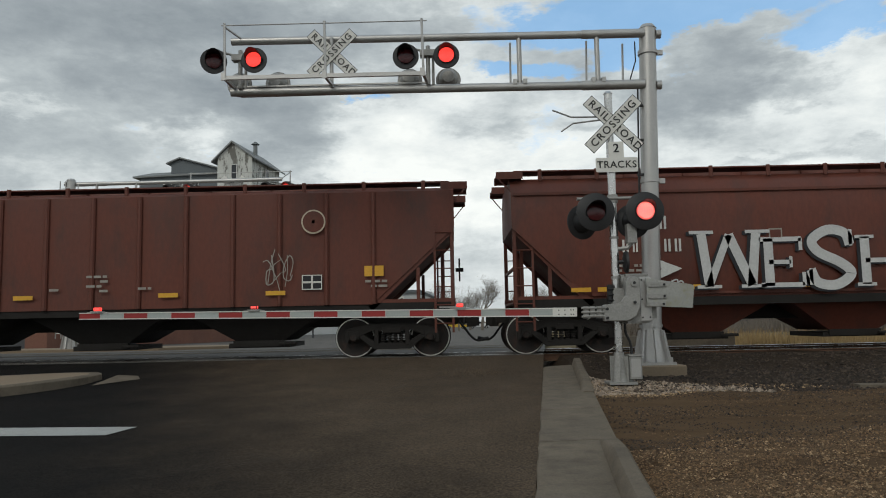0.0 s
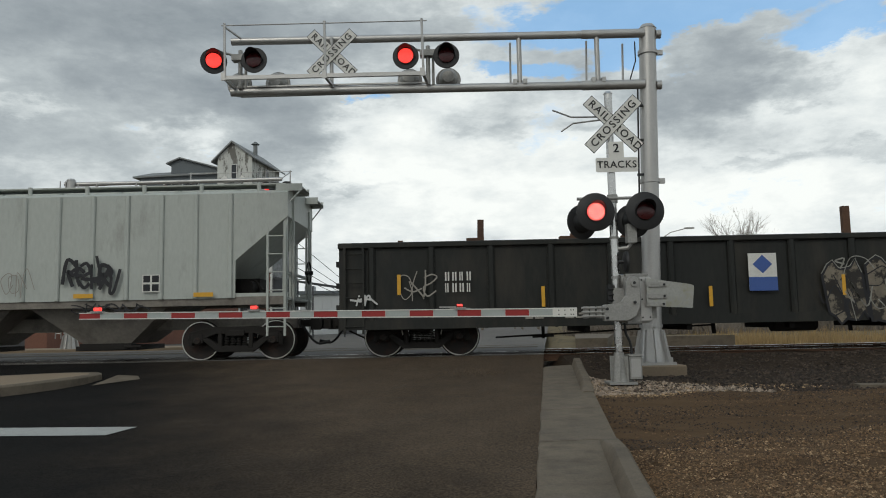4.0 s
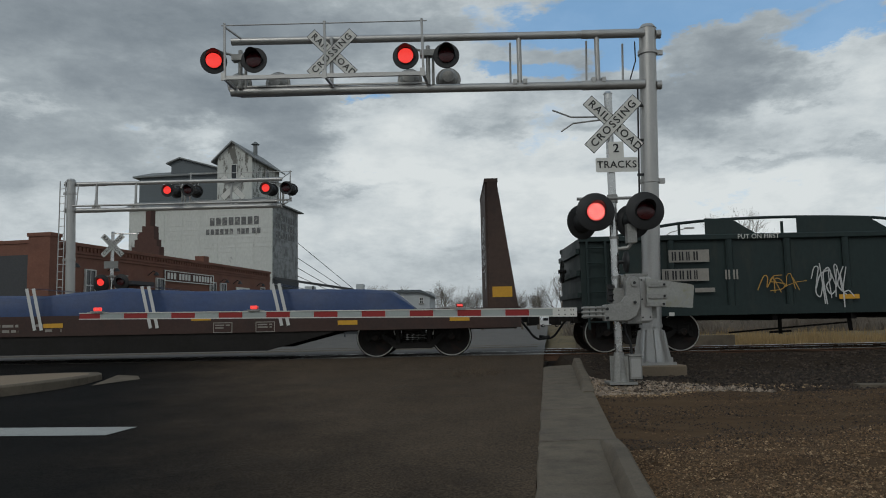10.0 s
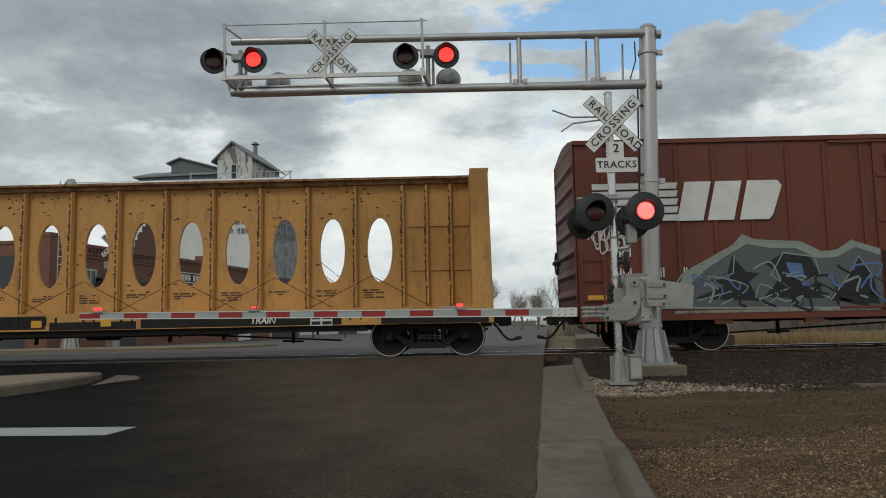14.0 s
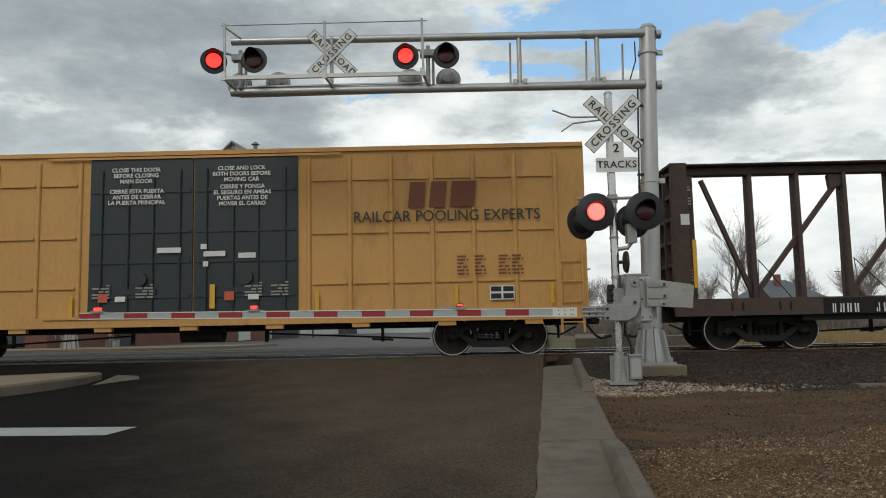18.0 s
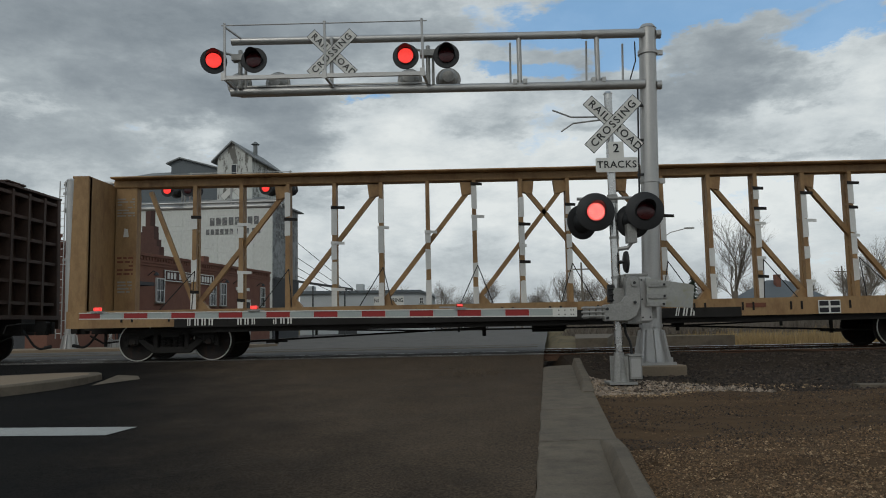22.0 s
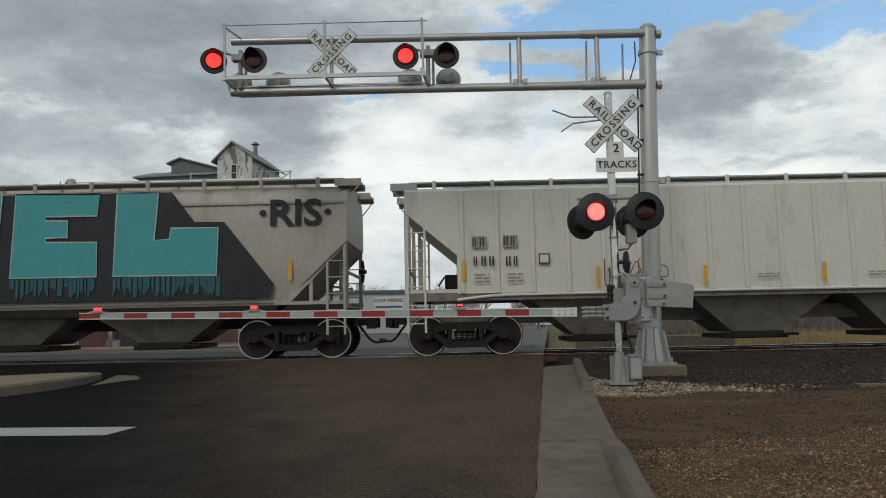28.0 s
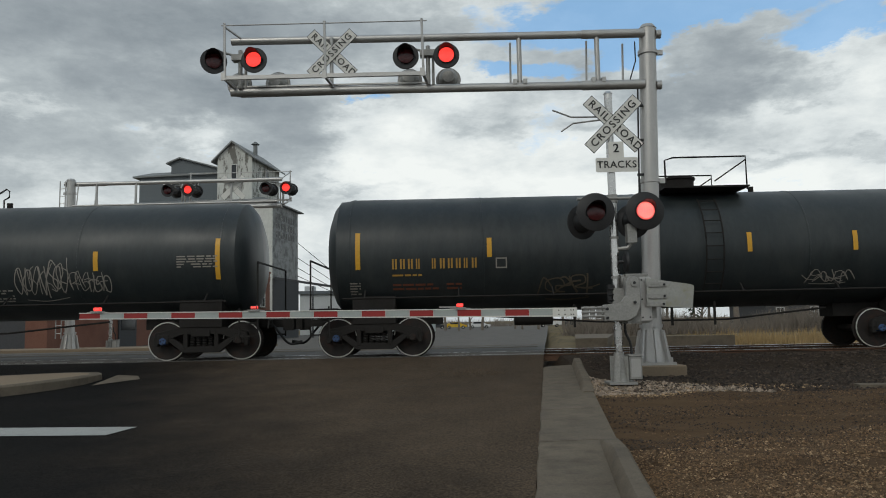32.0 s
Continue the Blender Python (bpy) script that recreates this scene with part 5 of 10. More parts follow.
def brake_gear(car, half, z=0.66, tank=True):
    """Rods, levers, air tank and cylinder slung under a car's floor."""
    for s in (-1, 1):
        bm = bm_()
        rod(bm, (s * (half - 3.6), -0.62, 0.40), (s * 1.6, -0.75, z - 0.02), 0.022, 6)
        part("brake_rod", bm, UNDER, car)
        bm = bm_()
        bar(bm, (s * 1.6, -0.78, z - 0.22), (s * 1.6, -0.72, z + 0.12), 0.03, 0.09)
        bar(bm, (s * (half - 4.7), -0.9, 0.36), (s * (half - 4.7), -0.9, z + 0.15), 0.05, 0.07)
        bar(bm, (s * (half - 4.95), -0.9, 0.42), (s * (half - 4.45), -0.9, 0.40), 0.05, 0.05)
        part("brake_lever", bm, UNDER, car)
        # bent air pipe that dips behind the coupler
        bm = bm_()
        tube(bm, [(s * (half - 0.1), -0.55, 0.62), (s * (half - 0.5), -0.7, 0.44), (s * (half - 1.1), -0.7, 0.50), (s * (half - 1.9), -0.6, 0.60)], 0.024, 6)
        bar(bm, (s * (half - 0.55), -0.7, 0.36), (s * (half - 0.55), -0.7, 0.86), 0.04, 0.06)
        part("end_pipe", bm, UNDER, car)
    if not tank:
        return
    bm = bm_()
    rod(bm, (-0.45, -0.6, z - 0.04), (0.30, -0.6, z - 0.04), 0.11, 14)
    rod(bm, (0.30, -0.6, z - 0.04), (0.37, -0.6, z - 0.04), 0.11, 14, 0.05)
    box(bm, -0.40, -0.33, -0.64, -0.56, z, z + 0.25)
    box(bm, 0.18, 0.25, -0.64, -0.56, z, z + 0.25)
    part("air_tank", bm, UNDER, car)
    bm = bm_()
    box(bm, 2.80, 3.05, -1.0, -0.80, z - 0.10, z + 0.15)
    rod(bm, (2.92, -0.9, z - 0.10), (2.92, -0.9, z - 0.18), 0.05, 8)
    bmesh.ops.bevel(bm, geom=bm.edges[:], offset=0.012, segments=1, affect="EDGES")
    part("brake_valve", bm, UNDER, car)


def beam_deck(car, half, deck, mat, mat2=None):
    bm = bm_()
    box(bm, -half, half, -1.40, 1.40, deck - 0.10, deck)
    part("deck", bm, mat, car)
    for s in (-1, 1):
        bm = bm_()
        box(bm, -half, half, *sorted((s * 1.40, s * 1.50)), deck - 0.36, deck + 0.03)
        part("side_sill", bm, mat, car)
        bm = bm_()
        box(bm, -half + 2.9, half - 2.9, *sorted((s * 1.25, s * 1.38)), deck - 0.50, deck - 0.36)
        part("lower_sill", bm, UNDER, car)
        me = winch_mesh()
        for k in range(19):
            x = -half + 1.4 + (2 * half - 2.8) * k / 18
            part("winch", me, car, at=(x, s * 1.42, deck - 0.16))
    bm = bm_()
    box(bm, -half, half, -0.3, 0.3, 0.66, deck - 0.1)
    tube(bm, [(-half + 4, -1.15, 0.72), (-3, -1.15, 0.6), (3, -1.15, 0.6), (half - 4, -1.15, 0.72)], 0.022, 6)
    for x in (-5.5, -2.2, 2.0, 5.2):
        bar(bm, (x, -1.2, 0.55), (x, -1.2, 1.0), 0.05, 0.05)
    part("underframe", bm, UNDER, car)
    brake_gear(car, half)


def _winch():
    bm = bm_()
    rod(bm, (-0.12, 0, 0), (0.12, 0, 0), 0.05, 8)
    box(bm, -0.14, -0.10, -0.10, 0.08, -0.08, 0.10)
    box(bm, 0.10, 0.14, -0.10, 0.08, -0.08, 0.10)
    return mesh_of("winch", bm, UNDER)


winch_mesh = shared(_winch)


def truss_beam(c, tc, over, top, label, mat, wrap=None, deck=1.16, bays=17, end_mat=None):
    half = tc + over
    car = railcar(c, tc, label, "centre-beam flat car", half)
    car.name = "centerbeam_flat_car"
    beam_deck(car, half, deck, mat)
    for s in (-1, 1):
        bulkhead(car, s * half, s, top - 0.2, deck, end_mat or mat)
    step = 1.165
    x0 = -step * bays / 2
    bm = bm_()
    box(bm, -half + 0.4, half - 0.4, -0.16, 0.16, top - 0.25, top - 0.05)
    box(bm, -half + 0.4, half - 0.4, -0.40, 0.40, top - 0.05, top)
    bmesh.ops.bevel(bm, geom=bm.edges[:], offset=0.02, segments=1, affect="EDGES")
    part("top_chord", bm, mat, car)
    bm = bm_()
    slab(bm, [(-0.06, deck), (0.06, deck), (0.045, top - 0.24), (-0.045, top - 0.24)], -0.17, -0.03)
    slab(bm, [(-0.06, deck), (0.06, deck), (0.045, top - 0.24), (-0.045, top - 0.24)], 0.03, 0.17)
    for k in range(9):
        z = deck + 0.3 + k * (top - deck - 0.7) / 8
        box(bm, -0.05, 0.05, -0.04, 0.04, z, z + 0.06)
    pm = mesh_of("post", bm, mat)
    rnd = random.Random(int(c))
    for s in (-1, 1):
        # the end bays have a steep brace in place of the outer post, and a lettered plate by the end wall
        bm = bm_()
        bar(bm, (s * x0, 0, top - 0.35), (s * (x0 + step), 0, deck + 0.1), 0.11, 0.10)
        part("diagonal", bm, mat, car)
        bm = bm_()
        box(bm, *sorted((s * (half - 0.45), s * (half - 0.98))), -0.12, 0.12, deck, top - 0.25)
        pl = part("end_plate", bm, end_mat or mat, car)
        stencil(pl, s * (half - 0.71) - 0.2, deck + 1.35, 0.4, 5, LETTER_BROWN, int(c) + s, 0.05, -0.125)
        stencil(pl, s * (half - 0.71) - 0.22, top - 0.55, 0.44, 7, LETTER_DIM, int(c) + 3 * s, 0.035, -0.125)
        stencil(pl, s * (half - 0.71) - 0.18, deck + 0.75, 0.36, 4, LETTER_DIM, int(c) + 5 * s, 0.04, -0.125)
        bm = bm_()
        slab(bm, [(s * (half - 0.71) - 0.06, deck + 1.9), (s * (half - 0.71) + 0.08, deck + 1.9), (s * (half - 0.71) + 0.05, deck + 2.1), (s * (half - 0.71) - 0.03, deck + 2.12)], -0.128, -0.124)
        part("torn_label", bm, LETTER, pl)
    for k in range(1, bays):
        x = x0 + step * k
        p = part("post", pm, car, at=(x, 0, 0))
        if wrap:
            z = deck + 0.02
            while z < top - 0.9:
                h = rnd.uniform(0.25, 0.7)
                if rnd.random() < 0.72:
                    bm = bm_()
                    q = [rnd.uniform(-0.02, 0.02) for _ in range(4)]
                    slab(bm, [(-0.068, z + q[0]), (0.068, z + q[1]), (0.068, z + h + q[2]), (0.0, z + h + q[3]), (-0.068, z + h + q[1])], -0.184, -0.172)
                    part("wrap", bm, wrap, p, "torn white plastic wrap")
                    if rnd.random() < 0.6:
                        # a dark or pale band of tape that ties the wrap to the post, with a loose end
                        bm = bm_()
                        w2 = rnd.uniform(0.02, 0.2)
                        slab(bm, [(-0.08, z + h - 0.05), (0.08 + w2, z + h - 0.06), (0.08 + w2, z + h + 0.01), (-0.08, z + h + 0.03)], -0.20, -0.186)
                        part("tape", bm, wrap if rnd.random() < 0.5 else UNDER, p)
                z += h + rnd.uniform(0.02, 0.25)
    for k in range(1, bays, 2):
        x = x0 + step * k
        bm = bm_()
        for d in (-0.42, 0.36):
            rod(bm, (x + 0.05, -0.25, deck + 1.0), (x + d, -1.3, deck), 0.012, 5)
        part("tie_cable", bm, UNDER, car)
    # two-bay diagonals that mirror about the middle, with gussets at the top
    ks = [(k, k + 2) for k in range(bays // 2, bays - 1, 2)]
    for a, b in ks:
        for s in (-1, 1):
            xa, xb = x0 + step * a, x0 + step * b
            if s < 0:
                xa, xb = -xa, -xb
            bm = bm_()
            bar(bm, (xa + (0.1 if xb > xa else -0.1), 0, top - 0.45), (xb, 0, deck + 0.10), 0.12, 0.11)
            d = 1 if xb > xa else -1
            slab(bm, sorted_ccw([(xa, top - 0.28), (xa + d * 0.34, top - 0.28), (xa + d * 0.30, top - 0.62), (xa, top - 0.55)]), -0.09, 0.09)
            slab(bm, sorted_ccw([(xb - d * 0.42, deck), (xb, deck), (xb, deck + 0.24), (xb - d * 0.16, deck + 0.30)]), -0.09, 0.09)
            part("diagonal", bm, mat, car)
    return car, half


def sorted_ccw(p):
    cx, cz = sum(a for a, _ in p) / len(p), sum(b for _, b in p) / len(p)
    return sorted(p, key=lambda q: math.atan2(q[1] - cz, q[0] - cx))


def holed_plate(bm, x0, x1, z0, z1, cx, cz, rx, rz, y0, y1, n=44):
    """A rectangular plate with an oval opening through it."""
    ang = sorted([2 * math.pi * (i + 0.5) / n - math.pi for i in range(n)] + [math.atan2(z - cz, x - cx) for x in (x0, x1) for z in (z0, z1)])

    def rim(y, oval):
        out = []
        for t in ang:
            c, s = math.cos(t), math.sin(t)
            k = min(((x1 if c > 0 else x0) - cx) / c if abs(c) > 1e-6 else 1e9, ((z1 if s > 0 else z0) - cz) / s if abs(s) > 1e-6 else 1e9)
            if oval:
                k = 1 / math.hypot(c / rx, s / rz)
            out.append(bm.verts.new((cx + c * k, y, cz + s * k)))
        return out
    a, b, c, d = rim(y0, True), rim(y0, False), rim(y1, True), rim(y1, False)
    m = len(ang)
    for i in range(m):
        j = (i + 1) % m
        bm.faces.new((a[i], a[j], b[j], b[i]))
        bm.faces.new((c[j], c[i], d[i], d[j]))
        bm.faces.new((a[j], a[i], c[i], c[j]))


# tank cars
def tankcar(c, tc, over, r, zc, label, blue=False, kind=0, px=0.0):
    half = tc + over
    car = railcar(c, tc, label, "tank car", tc + 1.45, blue)
    car.name = "tank_car"
    prof = []
    dome = 0.55
    for i in range(9):
        a = math.pi / 2 * i / 8
        prof.append((-half + dome * (1 - math.sin(a)), max(0.02, r * math.cos(a) ** 0.55 if i else r)))
    prof = [(-half, 0.05), (-half + 0.03, 0.5), (-half + 0.09, 0.9), (-half + 0.20, 1.2), (-half + 0.34, 1.38), (-half + 0.5, r - 0.03), (-half + 0.62, r)]
    prof += [(-half + 4, r), (0, r + 0.001), (half - 4, r)] + [(-a, b) for a, b in reversed(prof)]
    bm = bm_()
    lathe(bm, prof, 56, "x", (0, 0, zc))
    part("tank_shell", bm, TANKBLACK, car)
    for x in (-half + 0.66, -half / 2, 0, half / 2, half - 0.66):
        bm = bm_()
        lathe(bm, [(x - 0.02, r + 0.001), (x - 0.015, r + 0.007), (x + 0.015, r + 0.007), (x + 0.02, r + 0.001)], 56, "x", (0, 0, zc))
        part("weld_seam", bm, TANKBLACK, car)
    for s in (-1, 1):
        bm = bm_()
        x = s * tc
        box(bm, x - 0.5, x + 0.5, -1.1, 1.1, 0.78, zc - r * 0.72)
        box(bm, *sorted((x - s * 1.6, s * (tc + 1.45))), -0.32, 0.32, 0.74, 1.15)
        box(bm, *sorted((s * (half - 0.35), s * (tc + 1.45))), -1.42, 1.42, 1.08, 1.15)
        for y in (-1.42, 1.42):
            bar(bm, (s * (tc + 1.42), y, 0.5), (s * (tc + 1.42), y, 2.25), 0.035, 0.035)
            bar(bm, (s * (tc + 1.0), y, 0.5), (s * (tc + 1.0), y, 1.2), 0.035, 0.035)
            bar(bm, (s * (tc + 1.0), y, 0.55), (s * (tc + 1.42), y, 0.55), 0.035, 0.035)
            bar(bm, (s * (tc + 1.0), y, 0.85), (s * (tc + 1.42), y, 0.85), 0.035, 0.035)
        bar(bm, (s * (tc + 1.42), -1.42, 2.25), (s * (tc + 1.42), 1.42, 2.25), 0.035, 0.035)
        part("saddle", bm, UNDER, car)
    for s in (-1, 1):
        bm = bm_()
        tube(bm, [(-half + 0.5, s * 1.46, 1.36), (half - 0.5, s * 1.46, 1.36)], 0.022, 8)
        for k in range(7):
            x = -half + 1 + (2 * half - 2) * k / 6
            bar(bm, (x, s * 1.46, 1.36), (x, s * 1.25, 1.55), 0.03, 0.03)
        part("hand_rail", bm, UNDER, car)
    bm = bm_()
    rod(bm, (0.2, 0, zc - r - 0.35), (0.2, 0, zc - r + 0.1), 0.16, 12)
    for x in (-1.6, -0.6, 0.7, 1.7):
        bar(bm, (x, -0.8, 0.6), (x, -0.8, 1.15), 0.05, 0.05)
    tube(bm, [(-4.2, -0.6, 0.95), (-1, -0.7, 0.72), (2, -0.7, 0.72), (4.4, -0.6, 0.95)], 0.025, 6)
    rod(bm, (-3.0, -0.6, 0.85), (-2.1, -0.6, 0.85), 0.18, 12)
    part("outlet_gear", bm, UNDER, car)
    # top platform with guard rails and fittings
    zt = zc + r
    hx = 1.05
    sh = Matrix.Translation((px, 0, 0))
    bm = bm_()
    if kind == 0:
        for s in (-1, 1):
            box(bm, -hx, hx, s * 0.85 - 0.28, s * 0.85 + 0.28, zt - 0.06, zt - 0.02)
        part("platform", bm, UNDER, car, at=sh)
        for y in (-1.1, 1.1):
            for q in (-1, 1):
                bm = bm_()
                if q < 0:
                    tube(bm, [(-1.30, y, zt - 0.1), (-1.22, y, zt + 0.22), (-0.92, y, zt + 0.68), (-0.2, y, zt + 0.72), (-0.12, y, zt + 0.64), (-0.06, y, zt - 0.05)], 0.022, 6)
                    tube(bm, [(-1.2, y, zt + 0.24), (-0.75, y, zt + 0.24), (-0.68, y, zt - 0.05)], 0.018, 6)
                else:
                    tube(bm, [(0.02, y, zt + 0.28), (0.16, y, zt + 0.36), (0.72, y, zt + 0.72), (0.80, y, zt + 0.66), (0.80, y, zt + 0.5), (0.66, y, zt + 0.42), (0.66, y, zt - 0.1)], 0.022, 6)
                    tube(bm, [(0.02, y, zt - 0.05), (0.02, y, zt + 0.28)], 0.02, 6)
                part("guard_rail", bm, UNDER, car, at=sh)
    else:
        box(bm, -1.0, 1.0, -1.2, 1.2, zt - 0.05, zt - 0.01)
        part("platform", bm, UNDER, car, at=sh)
        bm = bm_()
        for y in (-1.15, 1.15):
            tube(bm, [(-0.95, y, zt - 0.05), (-0.95, y, zt + 0.62), (-0.75, y, zt + 0.68), (0.95, y, zt + 0.68), (0.95, y, zt - 0.1)], 0.022, 6)
            tube(bm, [(0.2, y, zt + 0.1), (0.95, y, zt + 0.6)], 0.018, 6)
        part("guard_rail", bm, UNDER, car, at=sh)
    bm = bm_()
    hz = 0.30 if kind else 0.02
    lathe(bm, [(zt - 0.12, 0.42), (zt + hz, 0.42), (zt + hz + 0.03, 0.46), (zt + hz + 0.07, 0.46), (zt + hz + 0.09, 0.2)], 20, "z", (-0.35 if kind else -0.2, 0, 0))
    rod(bm, (1.5, 0, zt - 0.05), (1.5, 0, zt + 0.14), 0.07, 8)
    part("dome_housing", bm, UNDER, car, at=sh)
    for s in (-1, 1):
        bm = bm_()
        for q in (-0.2, 0.2):
            pts = [(q, s * (r + 0.10) * math.sin(a), zc + (r + 0.10) * math.cos(a)) for a in [0.75 + 0.12 * i for i in range(14)]]
            tube(bm, pts, 0.02, 6)
        tl = part("ladder", bm, UNDER, car, at=sh)
        for i in range(8):
            bm = bm_()
            a = 0.8 + 0.2 * i
            rod(bm, (-0.2, s * (r + 0.1) * math.sin(a), zc + (r + 0.1) * math.cos(a)), (0.2, s * (r + 0.1) * math.sin(a), zc + (r + 0.1) * math.cos(a)), 0.012, 6)
            part("rung", bm, UNDER, tl)
    return car, half


def on_shell(r, zc, z):
    return -math.sqrt(max(0.01, r * r - (z - zc) ** 2))


def wrap_shell(ob, r, zc, extra=0.012):
    """Lays flat lettering onto the round shell."""
    me = ob.data
    m, inv = ob.matrix_basis.copy(), ob.matrix_basis.inverted()
    for v in me.vertices:
        p = m @ v.co
        p.y = on_shell(r + extra, zc, p.z) + (p.y - FACE) * 0.3
        v.co = inv @ p
    return ob


# ---- the seventeen cars, in running order ----
def serif(letter, x, z, w, h, t):
    """Strokes of a drawn capital with slab feet, in the box x, z, w, h; t is the stem width."""
    P = lambda a, b: (x + a * w, z + b * h)
    foot = lambda a, b: ([P(a - 0.16, b), P(a + 0.16, b)], t * 0.35)
    if letter == "W":
        return [([P(0.10, 0.97), P(0.18, 0.0)], t), ([P(0.18, 0.02), P(0.46, 0.95)], t * 0.8), ([P(0.46, 0.95), P(0.74, 0.02)], t), ([P(0.74, 0.02), P(0.82, 0.97)], t), foot(0.10, 1.0), foot(0.84, 1.0), foot(0.18, 0.0), foot(0.76, 0.0)]
    if letter == "E":
        return [([P(0.28, 0.0), P(0.28, 1.0)], t), ([P(0.1, 0.98), P(0.95, 0.98)], t * 0.5), ([P(0.28, 0.5), P(0.72, 0.5)], t * 0.45), ([P(0.1, 0.02), P(0.98, 0.02)], t * 0.5), ([P(0.93, 1.0), P(0.93, 0.74)], t * 0.4), ([P(0.97, 0.0), P(0.97, 0.28)], t * 0.4), ([P(0.72, 0.62), P(0.72, 0.38)], t * 0.35)]
    if letter == "S":
        return [(smooth_path([P(0.90, 0.72), P(0.80, 0.94), P(0.45, 1.0), P(0.12, 0.82), P(0.24, 0.60), P(0.68, 0.40), P(0.90, 0.20), P(0.60, 0.0), P(0.2, 0.04), P(0.06, 0.28)], 6), t * 1.05), ([P(0.92, 1.0), P(0.92, 0.70)], t * 0.4), ([P(0.06, 0.0), P(0.06, 0.30)], t * 0.4)]
    return [([P(0.2, 0), P(0.2, 1)], t), ([P(0.82, 0), P(0.82, 1)], t), ([P(0.2, 0.5), P(0.82, 0.5)], t * 0.5)] + [foot(a, b) for a in (0.2, 0.82) for b in (0, 1)]


def data_box(car, x, z, w=0.36, h=0.28):
    b = panel(car, x - w / 2, x + w / 2, z - h / 2, z + h / 2, LETTER)
    bm = bm_()
    for i in range(2):
        for j in range(2):
            slab(bm, [(x - w / 2 + 0.025 + i * w / 2, z - h / 2 + 0.025 + j * h / 2), (x - 0.02 + i * w / 2, z - h / 2 + 0.025 + j * h / 2), (x - 0.02 + i * w / 2, z - 0.02 + j * h / 2), (x - w / 2 + 0.025 + i * w / 2, z - 0.02 + j * h / 2)], FACE - 0.010, FACE - 0.007)
    part("stencil", bm, SPRAY_DARK, b)


# car 1: ribbed brown hopper
car, hf = hopper(-8.29, 6.85, 1.5, 3.82, "dark brown ribbed covered hopper car with a round white emblem", BROWN, UNDER, BROWN, ribs=13, slope_in=1.9)
bm = bm_()
rod(bm, (5.12, -1.585, 3.14), (5.12, -1.575, 3.14), 0.28, 28)
em = part("emblem", bm, CREAM, car, "round cream emblem")
bm = bm_()
lathe(bm, [(-1.592, 0.245), (-1.588, 0.225), (-1.587, 0.2), (-1.586, 0.19)], 28, "y", (5.12, 0, 3.14))
for a in (0, 90):
    box(bm, -0.22, 0.22, -1.594, -1.588, -0.035, 0.035, 0, Matrix.Translation((5.12, 0, 3.14)) @ Matrix.Rotation(radians(a), 4, "Y"))
part("emblem_cross", bm, BROWN, em)
data_box(car, 5.08, 1.75, 0.46, 0.34)
panel(car, 6.28, 6.72, 1.86, 2.10, STRIPE)
stencil(car, 6.3, 1.72, 0.5, 2, LETTER_DIM, 3)
reflectors(car, [(-1.55, 1.52), (1.79, 1.52), (4.25, 1.52), (-5.0, 1.52), (-3.3, 1.52)], -1.575)
stencil(car, -0.1, 1.95, 0.5, 4, LETTER_DIM, 4, y=-1.575)
stencil(car, -0.95, 1.66, 0.6, 1, LETTER_DIM, 5, y=-1.575)
stencil(car, 0.8, 1.66, 0.6, 1, LETTER_DIM, 6, y=-1.575)
tag(car, 4.05, 1.75, 0.55, 0.7, LETTER_DIM, 7, 0.02, 4, -1.575)

# car 2: curved-side brown hopper with tall white capitals
car, hf = hopper(9.36, 6.78, 1.20, 4.02, "smooth brown covered hopper car with tall white graffiti capitals", BROWN, BROWN, BROWN, curved=True, slope_in=1.75, slope_z=2.9)
WESH = (("W", -3.86, 1.72), ("E", -2.5, 1.12), ("S", -1.32, 1.08), ("H", -0.28, 1.34))
for ch, a, b in WESH:
    z, h = (1.46, 1.24) if ch in "WS" else (1.45, 1.08)
    lt = None
    for dx, dz, wd, y, m_, lb in ((0, 0, 0.0, -1.590, SPRAY, "tall white serif graffiti capital"), (-0.07, -0.03, 0.02, -1.588, SPRAY_DARK, "black drop shade")):
        bm = bm_()
        for pts, t in serif(ch, a + dx, z + dz, b, h, 0.21):
            strokes(bm, pts, t + wd, y)
        lt = part("graffiti" if lt is None else "outline", bm, m_, lt or car, lb)
rnd = random.Random(57)
for k in range(5):
    # broad white forms that run down into drips
    x0, w = 1.22 + 0.80 * k, 0.84
    top = [(x0 - 0.03, 2.38 + rnd.uniform(-0.05, 0.05)), (x0 + 0.05, 2.56), (x0 + w * 0.5, 2.60 + rnd.uniform(-0.03, 0.05)), (x0 + w, 2.54), (x0 + w - 0.02, 2.34)]
    a, b = rnd.uniform(0.78, 0.9), rnd.uniform(0.0, 0.12)
    low = [(x0 + w * (a + 0.04), 1.95), (x0 + w * a, 1.55 + b), (x0 + w * (a - 0.05), 1.44), (x0 + w * (a - 0.14), 1.47), (x0 + w * (a - 0.20), 1.72 + b), (x0 + w * 0.5, 1.78 - b), (x0 + w * 0.45, 1.52), (x0 + w * 0.30, 1.44 + b), (x0 + w * 0.14, 1.50), (x0 + w * 0.06, 2.0)]
    g = shape(car, [(x0 - 0.10, 2.30)] + [(a - 0.04, b + 0.05) for a, b in top] + [(a + 0.03, b - 0.05) for a, b in low], SPRAY_DARK, -1.584, 0.002, "graffiti", "black rim of the dripping white graffiti")
    shape(car, top + low, SPRAY, -1.586, 0.006, "graffiti", "white graffiti form that runs down in drips")
bm = bm_()
for k in range(4):
    x = 2.75 + 0.92 * k
    slab(bm, [(x, 2.86), (x + 0.82, 2.86), (x + 1.0, 3.16), (x + 0.18, 3.16)], -1.592, -1.588)
